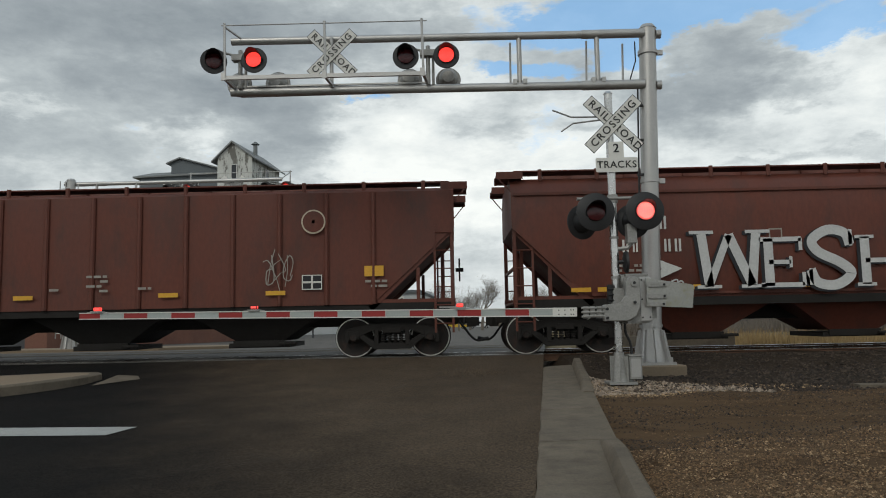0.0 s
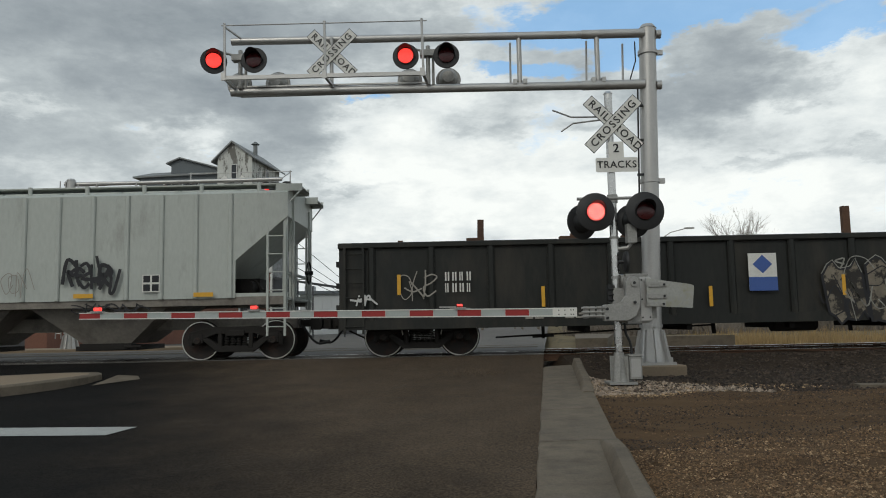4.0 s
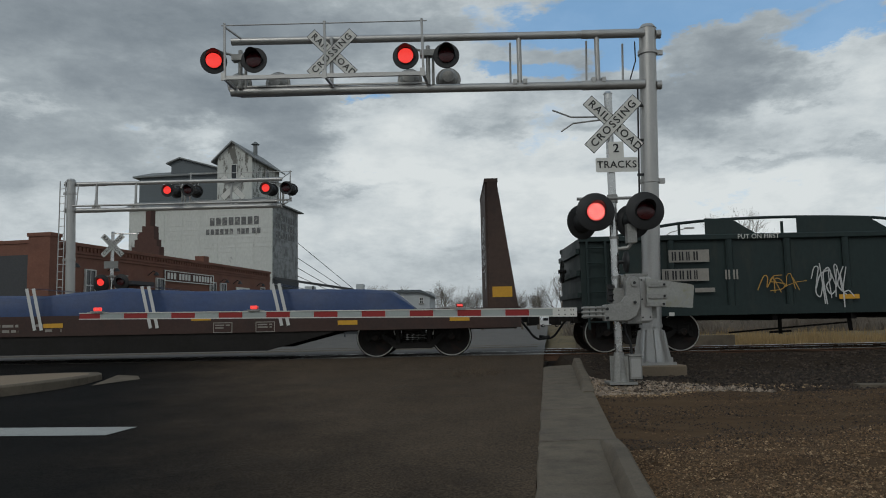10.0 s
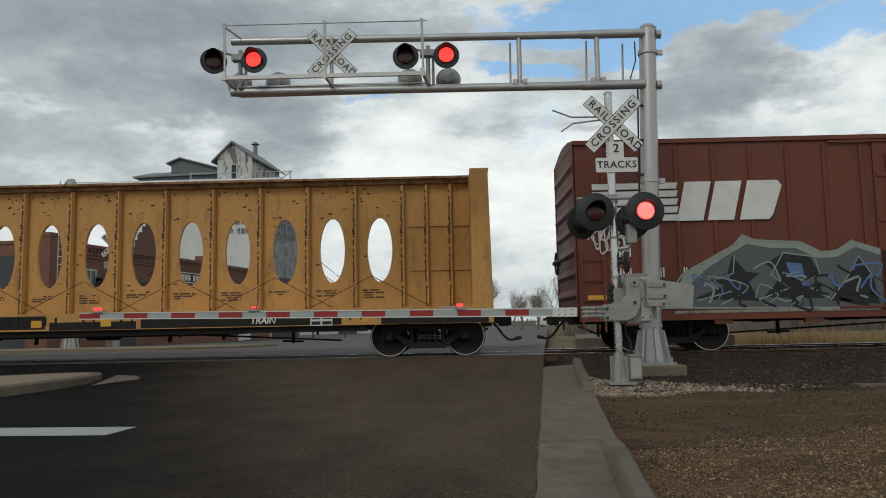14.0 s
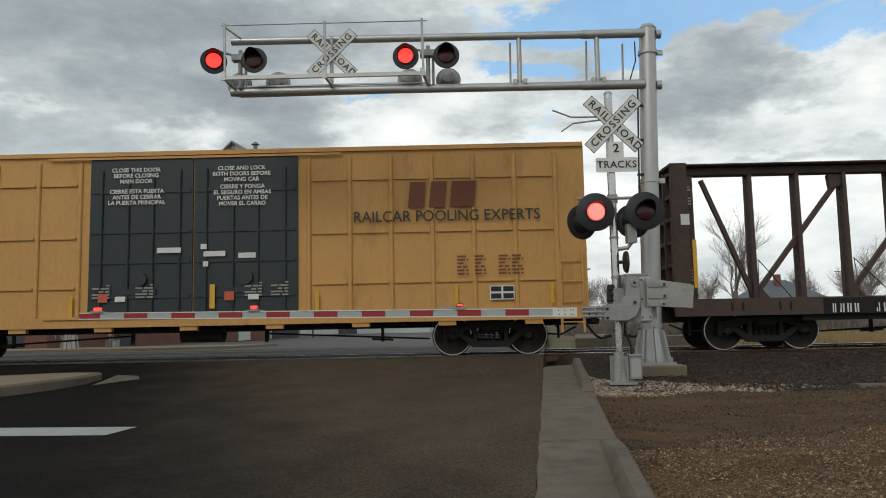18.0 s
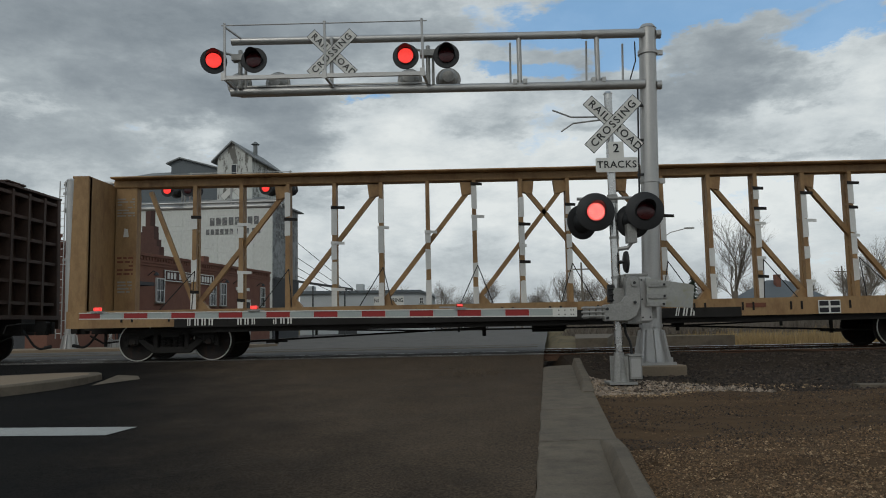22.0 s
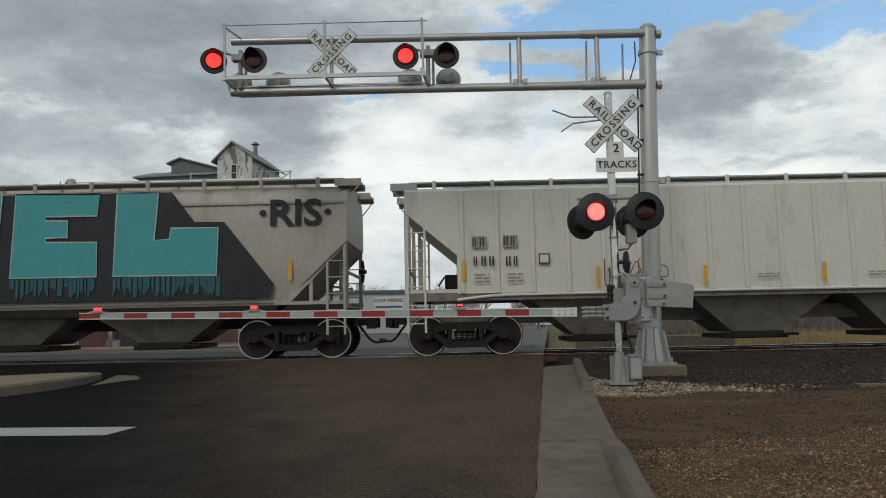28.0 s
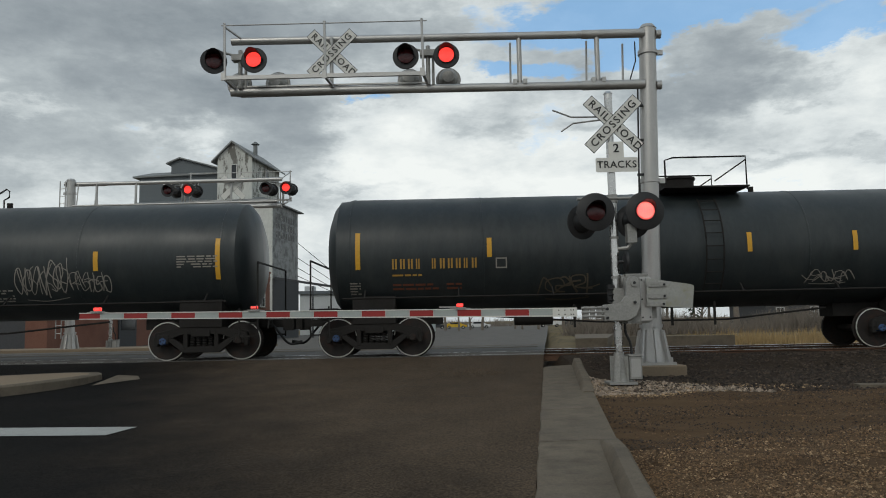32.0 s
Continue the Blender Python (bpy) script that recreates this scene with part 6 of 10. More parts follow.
slab(bm, [(2.65, 2.74), (5.7, 2.74), (5.78, 2.80), (2.7, 2.80)], -1.592, -1.588)
part("emblem", bm, CREAM, car, "cream slanted emblem bars")
for x, z in ((-4.5, 1.87), (5.35, 2.0)):
    shape(car, [(x - 0.3, z - 0.26), (x + 0.35, z + 0.02), (x - 0.3, z + 0.28), (x - 0.12, z + 0.02)], LETTER, off=0.03)
marks(car, -5.35, 2.80, "hunh", 0.30, LETTER, -1.58)
marks(car, -5.48, 2.28, "unhnhu", 0.29, LETTER, -1.58)
stencil(car, -5.3, 3.56, 0.45, 3, LETTER_DIM, 8, 0.03, -1.585)
stencil(car, -5.6, 1.95, 0.85, 2, LETTER_DIM, 9, y=-1.58)
tag(car, -4.95, 1.38, 0.8, 0.22, SPRAY, 10, 0.03, 5, -1.58)
panel(car, -2.15, -1.85, 2.52, 2.76, LETTER_DIM, -1.58)
panel(car, -2.12, -1.88, 2.55, 2.73, BROWN, -1.585)
reflectors(car, [(-6.45, 1.45), (-5.85, 1.45), (-3.7, 1.47), (-1.32, 1.47), (1.34, 1.45), (3.71, 1.44), (6.2, 1.45)], -1.57)
stencil(car, 5.6, 1.80, 0.7, 2, LETTER_DIM, 12, y=-1.585)
bm = bm_()
for k in range(5):
    strokes(bm, [(1.5 + 0.36 * k, 0.66), (1.62 + 0.36 * k, 0.86), (1.72 + 0.36 * k, 0.66)], 0.035, -1.405)
part("graffiti", bm, SPRAY, car)

# car 3: pale grey ribbed hopper
car, hf = hopper(26.95, 6.79, 1.32, 3.86, "pale grey ribbed covered hopper car with faint graffiti", GREYCAR, UNDERGREY, GREYCAR, ribs=18, slope_in=2.24, slope_z=3.30, sill=1.43, sheet_in=1.2, rib_in=1.32, rib_d=0.05)
marks(car, -5.85, 2.60, "hu  un", 0.27, LETTER_DARK, -1.50)
marks(car, -5.85, 2.16, "nu  hn", 0.27, LETTER_DARK, -1.50)
marks(car, -4.30, 2.14, "uh", 0.27, LETTER_DARK, -1.50)
stencil(car, -5.8, 1.90, 1.1, 2, LETTER_DIM, 14, y=-1.505)
bubble(car, -2.1, 1.50, 2.1, 0.95, 4, GREYCAR, SPRAY_BLUE, 15, -1.574, 0.05, 3)
tag(car, 0.25, 1.5, 0.35, 0.8, SPRAY_BLUE, 16, 0.03, 4, -1.575)
tag(car, 3.05, 1.75, 1.15, 0.55, SPRAY_DARK, 17, 0.075, 6, -1.575)
tag(car, 0.8, 1.6, 0.5, 0.5, LETTER_DIM, 18, 0.02, 4, -1.575)
tag(car, -2.9, 1.55, 0.6, 0.5, LETTER_DIM, 19, 0.02, 5, -1.575)
tag(car, 1.6, 1.6, 0.6, 0.5, LETTER_DIM, 20, 0.02, 4, -1.575)
data_box(car, 4.99, 1.80, 0.40, 0.40)
reflectors(car, [(-6.31, 1.57), (-4.23, 1.54), (-1.77, 1.53), (0.94, 1.51), (3.44, 1.54), (6.2, 1.52)], -1.575)
tag(car, -5.4, 1.16, 2.0, 0.2, SPRAY_DARK, 21, 0.03, 8, -1.48)
tag(car, -0.9, 1.16, 2.2, 0.2, SPRAY_DARK, 22, 0.03, 9, -1.48)
tag(car, 3.2, 1.16, 1.6, 0.2, SPRAY_DARK, 23, 0.03, 6, -1.48)

# car 4: black gondola of scrap with a sprayed piece along its side
car, hf = gondola(46.57, 8.48, 1.85, 2.63, "black steel gondola car covered in pale looping graffiti, holding scrap", BLACKCAR, 15, 0.80)
piece(car, 0.6, 7.35, 0.68, 1.92, 7, SPRAY_MOTTLE, SPRAY_DARK, SPRAY_PALE, 31, -1.565, 0.16, 0.08, 7)
tag(car, 7.2, 1.45, 0.9, 0.85, SPRAY, 33, 0.03, 5, -1.57)
tag(car, 8.3, 1.25, 1.4, 0.75, LETTER_DIM, 34, 0.035, 6, -1.57)
panel(car, -1.02, -0.38, 1.35, 2.20, LETTER, -1.56, 0.006, "poster")
panel(car, -1.02, -0.38, 1.35, 1.66, LOGO_BLUE, -1.56, 0.012, "poster")
shape(car, [(-0.92, 1.95), (-0.70, 1.74), (-0.48, 1.95), (-0.70, 2.16)], LOGO_BLUE, -1.56, 0.014)
marks(car, -7.9, 1.72, "uhnh", 0.2, LETTER, -1.57)
marks(car, -7.9, 1.46, "nhun", 0.2, LETTER, -1.57)
stencil(car, -6.1, 0.98, 0.5, 3, LETTER_DIM, 36, 0.04, -1.57)
stencil(car, -5.2, 0.98, 0.5, 3, LETTER_DIM, 37, 0.04, -1.57)
tag(car, -8.9, 1.3, 0.75, 0.6, LETTER_DIM, 38, 0.03, 4, -1.57)
tag(car, -9.95, 1.2, 0.4, 0.22, SPRAY, 39, 0.04, 3, -1.57)
reflectors(car, [(-8.95, 1.65), (-5.68, 1.32), (-3.11, 1.23), (-1.9, 1.25), (1.1, 1.45), (3.3, 1.5), (5.9, 1.5), (9.0, 1.65)], -1.57, True)

# car 5: black gondola with pale graffiti and a blue poster
car, hf = gondola(67.8, 8.33, 1.62, 2.70, "black steel gondola car with white bubble graffiti and a blue poster", BLACKCAR, 15, 0.80)
piece(car, -8.2, -4.85, 0.66, 1.92, 4, SPRAY_SILVER, SPRAY_DARK, SPRAY_TEAL, 42, -1.565, 0.05, 0.0, 4)
for r, m_, o in ((0.62, SPRAY_TEAL_DK, 0.010), (0.55, SPRAY_SILVER, 0.014)):
    shape(car, [(-8.74 + r * math.cos(a * math.pi / 16), 1.27 + r * math.sin(a * math.pi / 16)) for a in range(32)], m_, -1.565, o, "graffiti")
tag(car, -9.1, 1.40, 0.7, 0.25, SPRAY_DARK, 56, 0.03, 4, -1.585), tag(car, -9.05, 1.10, 0.62, 0.25, SPRAY_DARK, 57, 0.03, 4, -1.585), tag(car, -8.98, 0.85, 0.5, 0.18, SPRAY_DARK, 58, 0.025, 3, -1.585)
marks(car, -4.65, 1.70, "hu  nh", 0.19, LETTER, -1.57)
marks(car, -4.72, 1.38, "nuh  un", 0.19, LETTER, -1.57)
for k, x in enumerate((-4.15, -3.25, -2.3, -1.35)):
    tag(car, x, 2.12, 0.62, 0.28, LETTER_DIM, 44 + k, 0.028, 4, -1.57)
tag(car, -3.2, 1.15, 1.6, 0.85, LETTER_DIM, 50, 0.035, 5, -1.57)
tag(car, -1.5, 1.05, 0.9, 0.6, SPRAY, 51, 0.03, 4, -1.57)
tag(car, 4.35, 1.25, 0.75, 0.75, SPRAY, 52, 0.035, 5, -1.57)
tag(car, 7.1, 1.55, 0.8, 0.5, LETTER_DIM, 53, 0.03, 5, -1.57)
tag(car, 1.5, 1.3, 2.6, 0.5, LETTER_DIM, 54, 0.015, 6, -1.57)
data_box(car, 7.5, 1.30, 0.42, 0.30)
panel(car, -0.32, 0.26, 1.30, 2.16, LETTER, -1.56, 0.006, "poster")
panel(car, -0.32, 0.26, 1.30, 1.62, LOGO_BLUE, -1.56, 0.012, "poster")
shape(car, [(-0.27, 1.89), (-0.03, 1.66), (0.21, 1.89), (-0.03, 2.12)], LOGO_BLUE, -1.56, 0.014)
stencil(car, -0.2, 1.92, 0.36, 2, LETTER, 55, 0.04, -1.572)
stencil(car, -0.26, 1.52, 0.46, 2, LETTER, 59, 0.04, -1.572)
reflectors(car, [(-2.76, 0.85), (2.0, 0.85), (4.61, 0.85), (9.3, 1.1), (-8.9, 0.75)], -1.57)

# car 6: flat car with steel bulkheads
FLAT_C = 88.86
car = railcar(FLAT_C, 7.22, "dark brown bulkhead flat car with rusty end walls", "flat car", 9.70)
car.name = "bulkhead_flat_car"
bm = bm_()
box(bm, -9.70, 9.70, -1.45, 1.45, 1.0, 1.08)
part("deck", bm, FLATBROWN, car)
for s in (-1, 1):
    bm = bm_()
    slab(bm, [(-9.70, 0.64), (9.70, 0.64), (9.70, 1.10), (-9.70, 1.10)], *sorted((s * 1.38, s * 1.50)))
    part("side_sill", bm, FLATBROWN, car)
    # black plate: shade on the sill below is put into its colour
    bm = bm_()
    slab(bm, [(-5.5, 0.70), (-5.4, 0.60), (-3.9, 0.22), (3.9, 0.22), (5.4, 0.60), (5.5, 0.70)], *sorted((s * 1.36, s * 1.46)))
    part("shade_plate", bm, UNDER, car)
    # end wall: upright inner face, outer braces that widen to the foot
    e = s * 8.95
    prof = [(e + s * 0.05, 1.08), (e + s * 0.70, 1.08), (e + s * 0.27, 4.05), (e + s * 0.05, 4.05)]
    bm = bm_()
    box(bm, *sorted((e, e + s * 0.06)), -1.40, 1.40, 1.08, 4.0)
    bk = part("bulkhead", bm, RUSTBEAM, car, "rusty brown sloping bulkhead")
    for y in (-1.415, -0.85, -0.28, 0.28, 0.85, 1.415):
        bm = bm_()
        slab(bm, sorted_ccw(prof), y - 0.055, y + 0.055)
        part("brace", bm, RUSTBEAM, bk)
    # pale scrawls sprayed on the inner face
    for gx, gz, gw, gh, seed, n in (((-0.95, 1.7, 1.7, 1.35, 611, 6), (0.65, 2.55, 0.55, 0.5, 612, 3)) if s < 0 else ((-0.95, 2.75, 1.7, 0.5, 613, 5), (-1.0, 2.1, 1.6, 0.45, 614, 4), (-1.1, 1.55, 0.5, 0.4, 615, 2))):
        g = tag(bk, gx, gz, gw, gh, SPRAY, seed, 0.05, n, y=0.0)
        for v in g.data.vertices:
            v.co = (e - s * 0.002 + s * v.co.y, v.co.x, v.co.z)
    bm = bm_()
    box(bm, *sorted((e - s * 0.01, e + s * 0.30)), -1.48, 1.48, 4.0, 4.08)
    part("cap_rail", bm, RUSTBEAM, bk)
    for z in (1.7, 2.5, 3.3):
        bm = bm_()
        w = 0.66 - 0.43 * (z - 1.08) / 2.97
        box(bm, *sorted((e + s * 0.06, e + s * w)), -1.36, 1.36, z - 0.03, z + 0.03)
        part("rib", bm, RUSTBEAM, bk)
    e += s * 0.62
    part("reflector", reflector_mesh(0.45, 0.24), car, at=(e - s * 0.28, -1.476, 1.45))
box_ = bm_()
box(box_, -9.70, 9.70, -0.3, 0.3, 0.6, 1.0)
part("underframe", box_, UNDER, car)
marks(car, -6.35, 0.64, "hu n nhunh", 0.22, LETTER_WORN, -1.505, name="reporting_mark")
data_box(car, -3.9, 0.76, 0.3, 0.22)
for k, x in enumerate((-3.3, -2.4, -1.4)):
    stencil(car, x, 0.86, 0.6, 2, LETTER_DIM, 60 + k, 0.06, -1.505)
for x in (2.9, 3.87):
    panel(car, x - 0.22, x + 0.22, 0.64, 0.88, LETTER_DIM, -1.502)
    panel(car, x - 0.20, x + 0.20, 0.66, 0.86, FLATBROWN, -1.508)
    stencil(car, x - 0.17, 0.80, 0.33, 2, LETTER_DIM, int(x * 10), 0.03, -1.515)
reflectors(car, [(-7.4, 0.82), (-1.0, 0.88), (2.4, 0.98), (5.75, 0.82), (8.3, 0.86)], -1.503)

# its load under blue tarpaulins, held by white straps
load = thing("tarpaulin_load", (FLAT_C, TRACK, 1.08), "low load wrapped in blue tarpaulin with white straps", "tarpaulin load")
xs_ = [-7.1, -6.2, -5.5, -4.4, -3.2, -1.9, -1.45, -0.6, 0.3, 1.3, 2.0, 3.2, 4.3, 5.2, 6.2, 6.7, 7.25]
hs_ = [0.10, 0.36, 0.58, 0.60, 0.60, 0.58, 0.56, 0.64, 0.72, 0.66, 0.60, 0.62, 0.60, 0.60, 0.56, 0.52, 0.06]
bm = bm_()
rows_ = []
for i in range(len(xs_) * 3 - 2):
    k, q = divmod(i, 3)
    a = q / 3
    x = xs_[k] + ((xs_[min(k + 1, len(xs_) - 1)] - xs_[k]) * a)
    h = 0.92 * (hs_[k] + ((hs_[min(k + 1, len(hs_) - 1)] - hs_[k]) * a))
    ring = []
    for y, f in ((-1.20, 0.0), (-1.17, 0.45), (-1.10, 0.86), (-0.98, 0.98), (-0.5, 1.0), (0, 1.02), (0.5, 1.0), (0.98, 0.98), (1.10, 0.86), (1.17, 0.45), (1.20, 0.0)):
        w = 0.035 * noise.noise((x * 1.7, y * 2.0, f * 3))
        ring.append(bm.verts.new((x, y + w, max(0.0, h * f + (w if f > 0 else 0)))))
    rows_.append(ring)
for a, b in zip(rows_, rows_[1:]):
    for i in range(len(a) - 1):
        bm.faces.new((a[i], a[i + 1], b[i + 1], b[i]))
bm.faces.new(rows_[0]), bm.faces.new(rows_[-1])
part("tarpaulin", bm, TARP, load)
for x in (-4.37, -1.43, 1.23, 4.23):
    for s in (-0.07, 0.07):
        bm = bm_()
        a = x + s * 1.1
        strokes(bm, [(a - 0.12, 0.66), (a + 0.10, -0.30)], 0.075, -1.53)
        add_mesh(bm, [(a - 0.16, -1.53, 0.66), (a - 0.08, -1.53, 0.66), (a - 0.08, 1.53, 0.66), (a - 0.16, 1.53, 0.66)], [(0, 1, 2, 3)])
        part("strap", bm, STRAP, load)
STOCK.append((load, FLAT_C))

# car 7: dark green gondola with a ridge pole and tarpaulin bows
car, hf = gondola(107.95, 6.5, 1.5, 2.66, "dark green steel gondola car with white stencils and cover bows", GREENCAR, 12, 0.98)
bm = bm_()
tube(bm, smooth_path([(-7.2, -1.1, 2.68), (-5.6, -1.1, 2.98), (-3.4, -1.1, 3.08), (-1.0, -1.1, 3.02), (0.0, -1.1, 2.88), (2.0, -1.1, 3.0), (4.6, -1.1, 3.1), (7.6, -1.1, 2.86)], 4), 0.035, 8)
part("cover_rail", bm, GREENCAR, car)
for x in (-5.6, -3.2, -1.1, 0.5, 2.2, 4.4, 6.2):
    bm = bm_()
    bar(bm, (x, -1.1, 2.6), (x, -1.1, 2.98), 0.05, 0.05)
    part("cover_post", bm, GREENCAR, car)
for a, b in ((-5.1, -4.5), (-3.0, -1.4), (3.2, 4.6)):
    bm = bm_()
    slab(bm, [(a, 2.64), (b + 0.6, 2.64), (b, 3.02), (a, 3.04)], -1.44, -1.40)
    part("cover_plate", bm, GREENCAR, car)
for x, z, w, pat in ((-5.55, 2.17, 0.92, "hunh"), (-5.65, 1.74, 1.06, "nuhun")):
    panel(car, x - w / 2, x + w / 2, z - 0.14, z + 0.14, LETTER_DIM, -1.56)
    marks(car, x - w / 2 + 0.07, z - 0.1, pat, 0.2, SPRAY_DARK, -1.568)
marks(car, -4.75, 1.62, "hu", 0.22, LETTER_DIM, -1.56)
words("PUT ON FIRST", 0.15, LETTER, car, Matrix.Translation((-3.95, -1.568, 2.585)))
words("LD LMT", 0.115, LETTER, car, Matrix.Translation((-5.85, -1.566, 1.40)))
words("LT WT", 0.115, LETTER, car, Matrix.Translation((-5.88, -1.566, 1.24)))
panel(car, -5.45, -5.0, 1.34, 1.44, LETTER_DIM, -1.56)
tag(car, -2.75, 1.15, 0.75, 0.75, SPRAY, 71, 0.03, 5, -1.568)
tag(car, 1.2, 1.25, 1.0, 0.4, SPRAY, 72, 0.035, 6, -1.568)
tag(car, -3.9, 1.35, 0.8, 0.35, LETTER_GOLD, 73, 0.02, 4, -1.568)
reflectors(car, [(-6.6, 1.30), (-2.0, 1.18), (2.54, 1.13), (6.6, 1.25)], -1.567)
for x in (-6.8, -6.0, 5.9, 6.5):
    panel(car, x - 0.06, x + 0.06, 0.82, 0.90, LETTER, -1.56)

# car 8: yellow centre-beam with oval openings
car = railcar(126.85, 7.73, "weathered yellow centre-beam flat car with oval openings in its panel", "centre-beam flat car", 9.2)
car.name = "centerbeam_flat_car"
beam_deck(car, 9.27, 1.12, YELLOW_OLD)
for s in (-1, 1):
    bulkhead(car, s * 9.27, s, 4.33, 1.12, YELLOW_OLD, 0.48)
STEP8 = 1.186
CHORD = surface("rusty_tan_chord", (0.30, 0.17, 0.075), 0.75, fine=14, big=0.9, amt=0.25, bump=0.1, dirt=(0.10, 0.05, 0.03), dirt_at=(0.45, 0.62), dirt_scale=3.0)
RUST_DARK = surface("dark_rust_streak", (0.070, 0.036, 0.022), 0.85, fine=20, big=3, amt=0.4, bump=0.1)
for k in range(12):
    x = -6.50 + STEP8 * k
    bm = bm_()
    holed_plate(bm, x - STEP8 / 2, x + STEP8 / 2, 1.12, 4.30, x, 2.62, 0.31, 0.81, -0.05, 0.05)
    part("panel", bm, YELLOW_OLD, car)
for a, b in ((-9.1, -6.5 - STEP8 / 2), (-6.5 + STEP8 * 11.5, 9.1)):
    bm = bm_()
    box(bm, a, b, -0.05, 0.05, 1.12, 4.30)
    part("panel", bm, YELLOW_OLD, car)
bm = bm_()
box(bm, -9.1, 9.1, -0.36, 0.36, 4.34, 4.39)
box(bm, -9.1, 9.1, -0.20, 0.20, 4.24, 4.34)
part("top_chord", bm, CHORD, car, "rusty tan top chord")
bm = _rib(3.1, 0.10, 0.16)
me_ = mesh_of("post", bm, YELLOW_OLD)
tw = bm_()
r_ = random.Random(88)
zz = 0.05
while zz < 3.0:
    # chipped paint and rust down the edge of each post
    k = r_.uniform(0.03, 0.16)
    strokes(tw, [(r_.uniform(-0.012, 0.012), zz), (r_.uniform(-0.012, 0.012), zz + k * 0.5), (r_.uniform(-0.012, 0.012), zz + k)], r_.uniform(0.02, 0.06), -0.006)
    zz += k + r_.choice((0.0, 0.02, 0.05, 0.10))
me2_ = mesh_of("rust_edge", tw, RUST_DARK)
for k in list(range(13)) + [-0.5, -1.0, 12.5, 13.0]:
    x = -6.50 - STEP8 / 2 + STEP8 * (k if isinstance(k, int) else k if k > 0 else k)
    p = part("post", me_, car, at=(x, -0.05, 1.12))
    part("post", me_, car, at=Matrix.Translation((x, 0.05, 1.12)) @ Matrix.Rotation(math.pi, 4, "Z"))
    part("rust_edge", me2_, p, at=(-0.035, -0.16, 0.0))["kind"] = "stuff"
for x0_, x1_ in ((-9.0, -7.2), (7.3, 9.0)):
    for z in (2.1, 3.2):
        bm = bm_()
        box(bm, x0_, x1_, -0.10, -0.05, z - 0.03, z + 0.03)
        part("stiffener", bm, YELLOW_OLD, car)
bm = bm_()
for k in range(0, 12, 2):
    x = -6.5 + STEP8 * k
    strokes(bm, [(x - 0.5, 1.2), (x + 1.0, 1.95), (x + 2.4, 1.2)], 0.022, -0.30)
part("tie_cable", bm, RUSTY, car)
for k in range(12):
    stencil(car, -6.9 + STEP8 * k, 1.6, 0.5, 2 + k % 3, RUSTBEAM, 80 + k, 0.03, -0.06)
r_ = random.Random(89)
for k in range(12):
    # rust blots on each panel, most of them near its head
    bm = bm_()
    for j in range(14):
        x, z = -6.5 + STEP8 * (k + r_.uniform(-0.42, 0.42)), 4.15 - 2.9 * r_.random() ** 2.2
        if ((x + 6.5 - STEP8 * k) / 0.36) ** 2 + ((z - 2.62) / 0.86) ** 2 < 1:
            continue
        w = r_.uniform(0.03, 0.10)
        strokes(bm, [(x, z), (x + w, z + r_.uniform(-0.015, 0.015))], r_.uniform(0.015, 0.045), -0.0535)
    part("rust_blot", bm, RUST_DARK, car)["kind"] = "stuff"
panel(car, -7.4, -1.0, 0.80, 1.10, UNDER, -1.50, 0.003, "mark_panel")
marks(car, -6.85, 0.83, "nhuh  hunhu", 0.2, LETTER, -1.507, 0.2)
panel(car, 1.2, 5.8, 0.78, 1.08, UNDER, -1.50, 0.003, "mark_panel")
panel(car, 6.7, 9.15, 0.77, 0.98, UNDER, -1.50, 0.003, "mark_panel")
panel(car, -0.9, 1.1, 0.77, 0.95, UNDER, -1.50, 0.003, "mark_panel")
words("TRAIN", 0.2, LETTER, car, Matrix.Translation((4.0, -1.512, 0.90)), bold=0.006, shear=0.2)
data_box(car, 5.35, 0.88, 0.5, 0.24)
for x in (-7.25, -4.0, -1.2, 0.4, 6.3):
    panel(car, x - 0.12, x + 0.12, 0.84, 1.0, STRIPE, -1.50, 0.007, "reflector")

# car 9: red-brown box car with striped emblem and sprayed pieces
car, hf = boxcar(147.4, 7.08, 2.25, 4.86, "red-brown steel box car with white striped emblem and graffiti", BROWN_NS, 0.86, (-2.5, 2.4), 8)
bm = bm_()
slab(bm, [(-7.05, 2.98), (-6.45, 2.98), (-6.23, 3.88), (-6.83, 3.88)], -1.566, -1.562)
em = part("emblem", bm, LETTER, car, "white striped slanted emblem")
bm = bm_()
slab(bm, [(-6.35, 2.98), (-5.75, 2.98), (-5.53, 3.88), (-6.13, 3.88)], -1.566, -1.562)
part("emblem_block", bm, LETTER, em)
bm = bm_()
slab(bm, [(-5.62, 2.98), (-4.95, 2.98), (-4.85, 3.1), (-4.62, 3.76), (-4.72, 3.88), (-5.4, 3.88)], -1.566, -1.562)
part("emblem_block", bm, LETTER, em)
for k in range(5):
    bm = bm_()
    slab(bm, [(-8.96, 2.99 + 0.185 * k), (-7.04, 2.99 + 0.185 * k), (-7.0, 3.13 + 0.185 * k), (-8.96, 3.13 + 0.185 * k)], -1.566, -1.562)
    part("stripe", bm, LETTER, em)
marks(car, -8.4, 2.18, "hn", 0.22, LETTER, -1.56)
marks(car, -8.4, 1.70, "un  hu  nh", 0.22, LETTER, -1.56)
tag(car, -9.05, 2.35, 0.85, 0.55, SPRAY, 91, 0.03, 6, -1.56)
stencil(car, -8.4, 1.5, 1.1, 2, LETTER_DIM, 92, y=-1.56)
reflectors(car, [(-8.92, 1.27), (-8.24, 1.28), (0.1, 0.98), (8.6, 1.25)], -1.556)
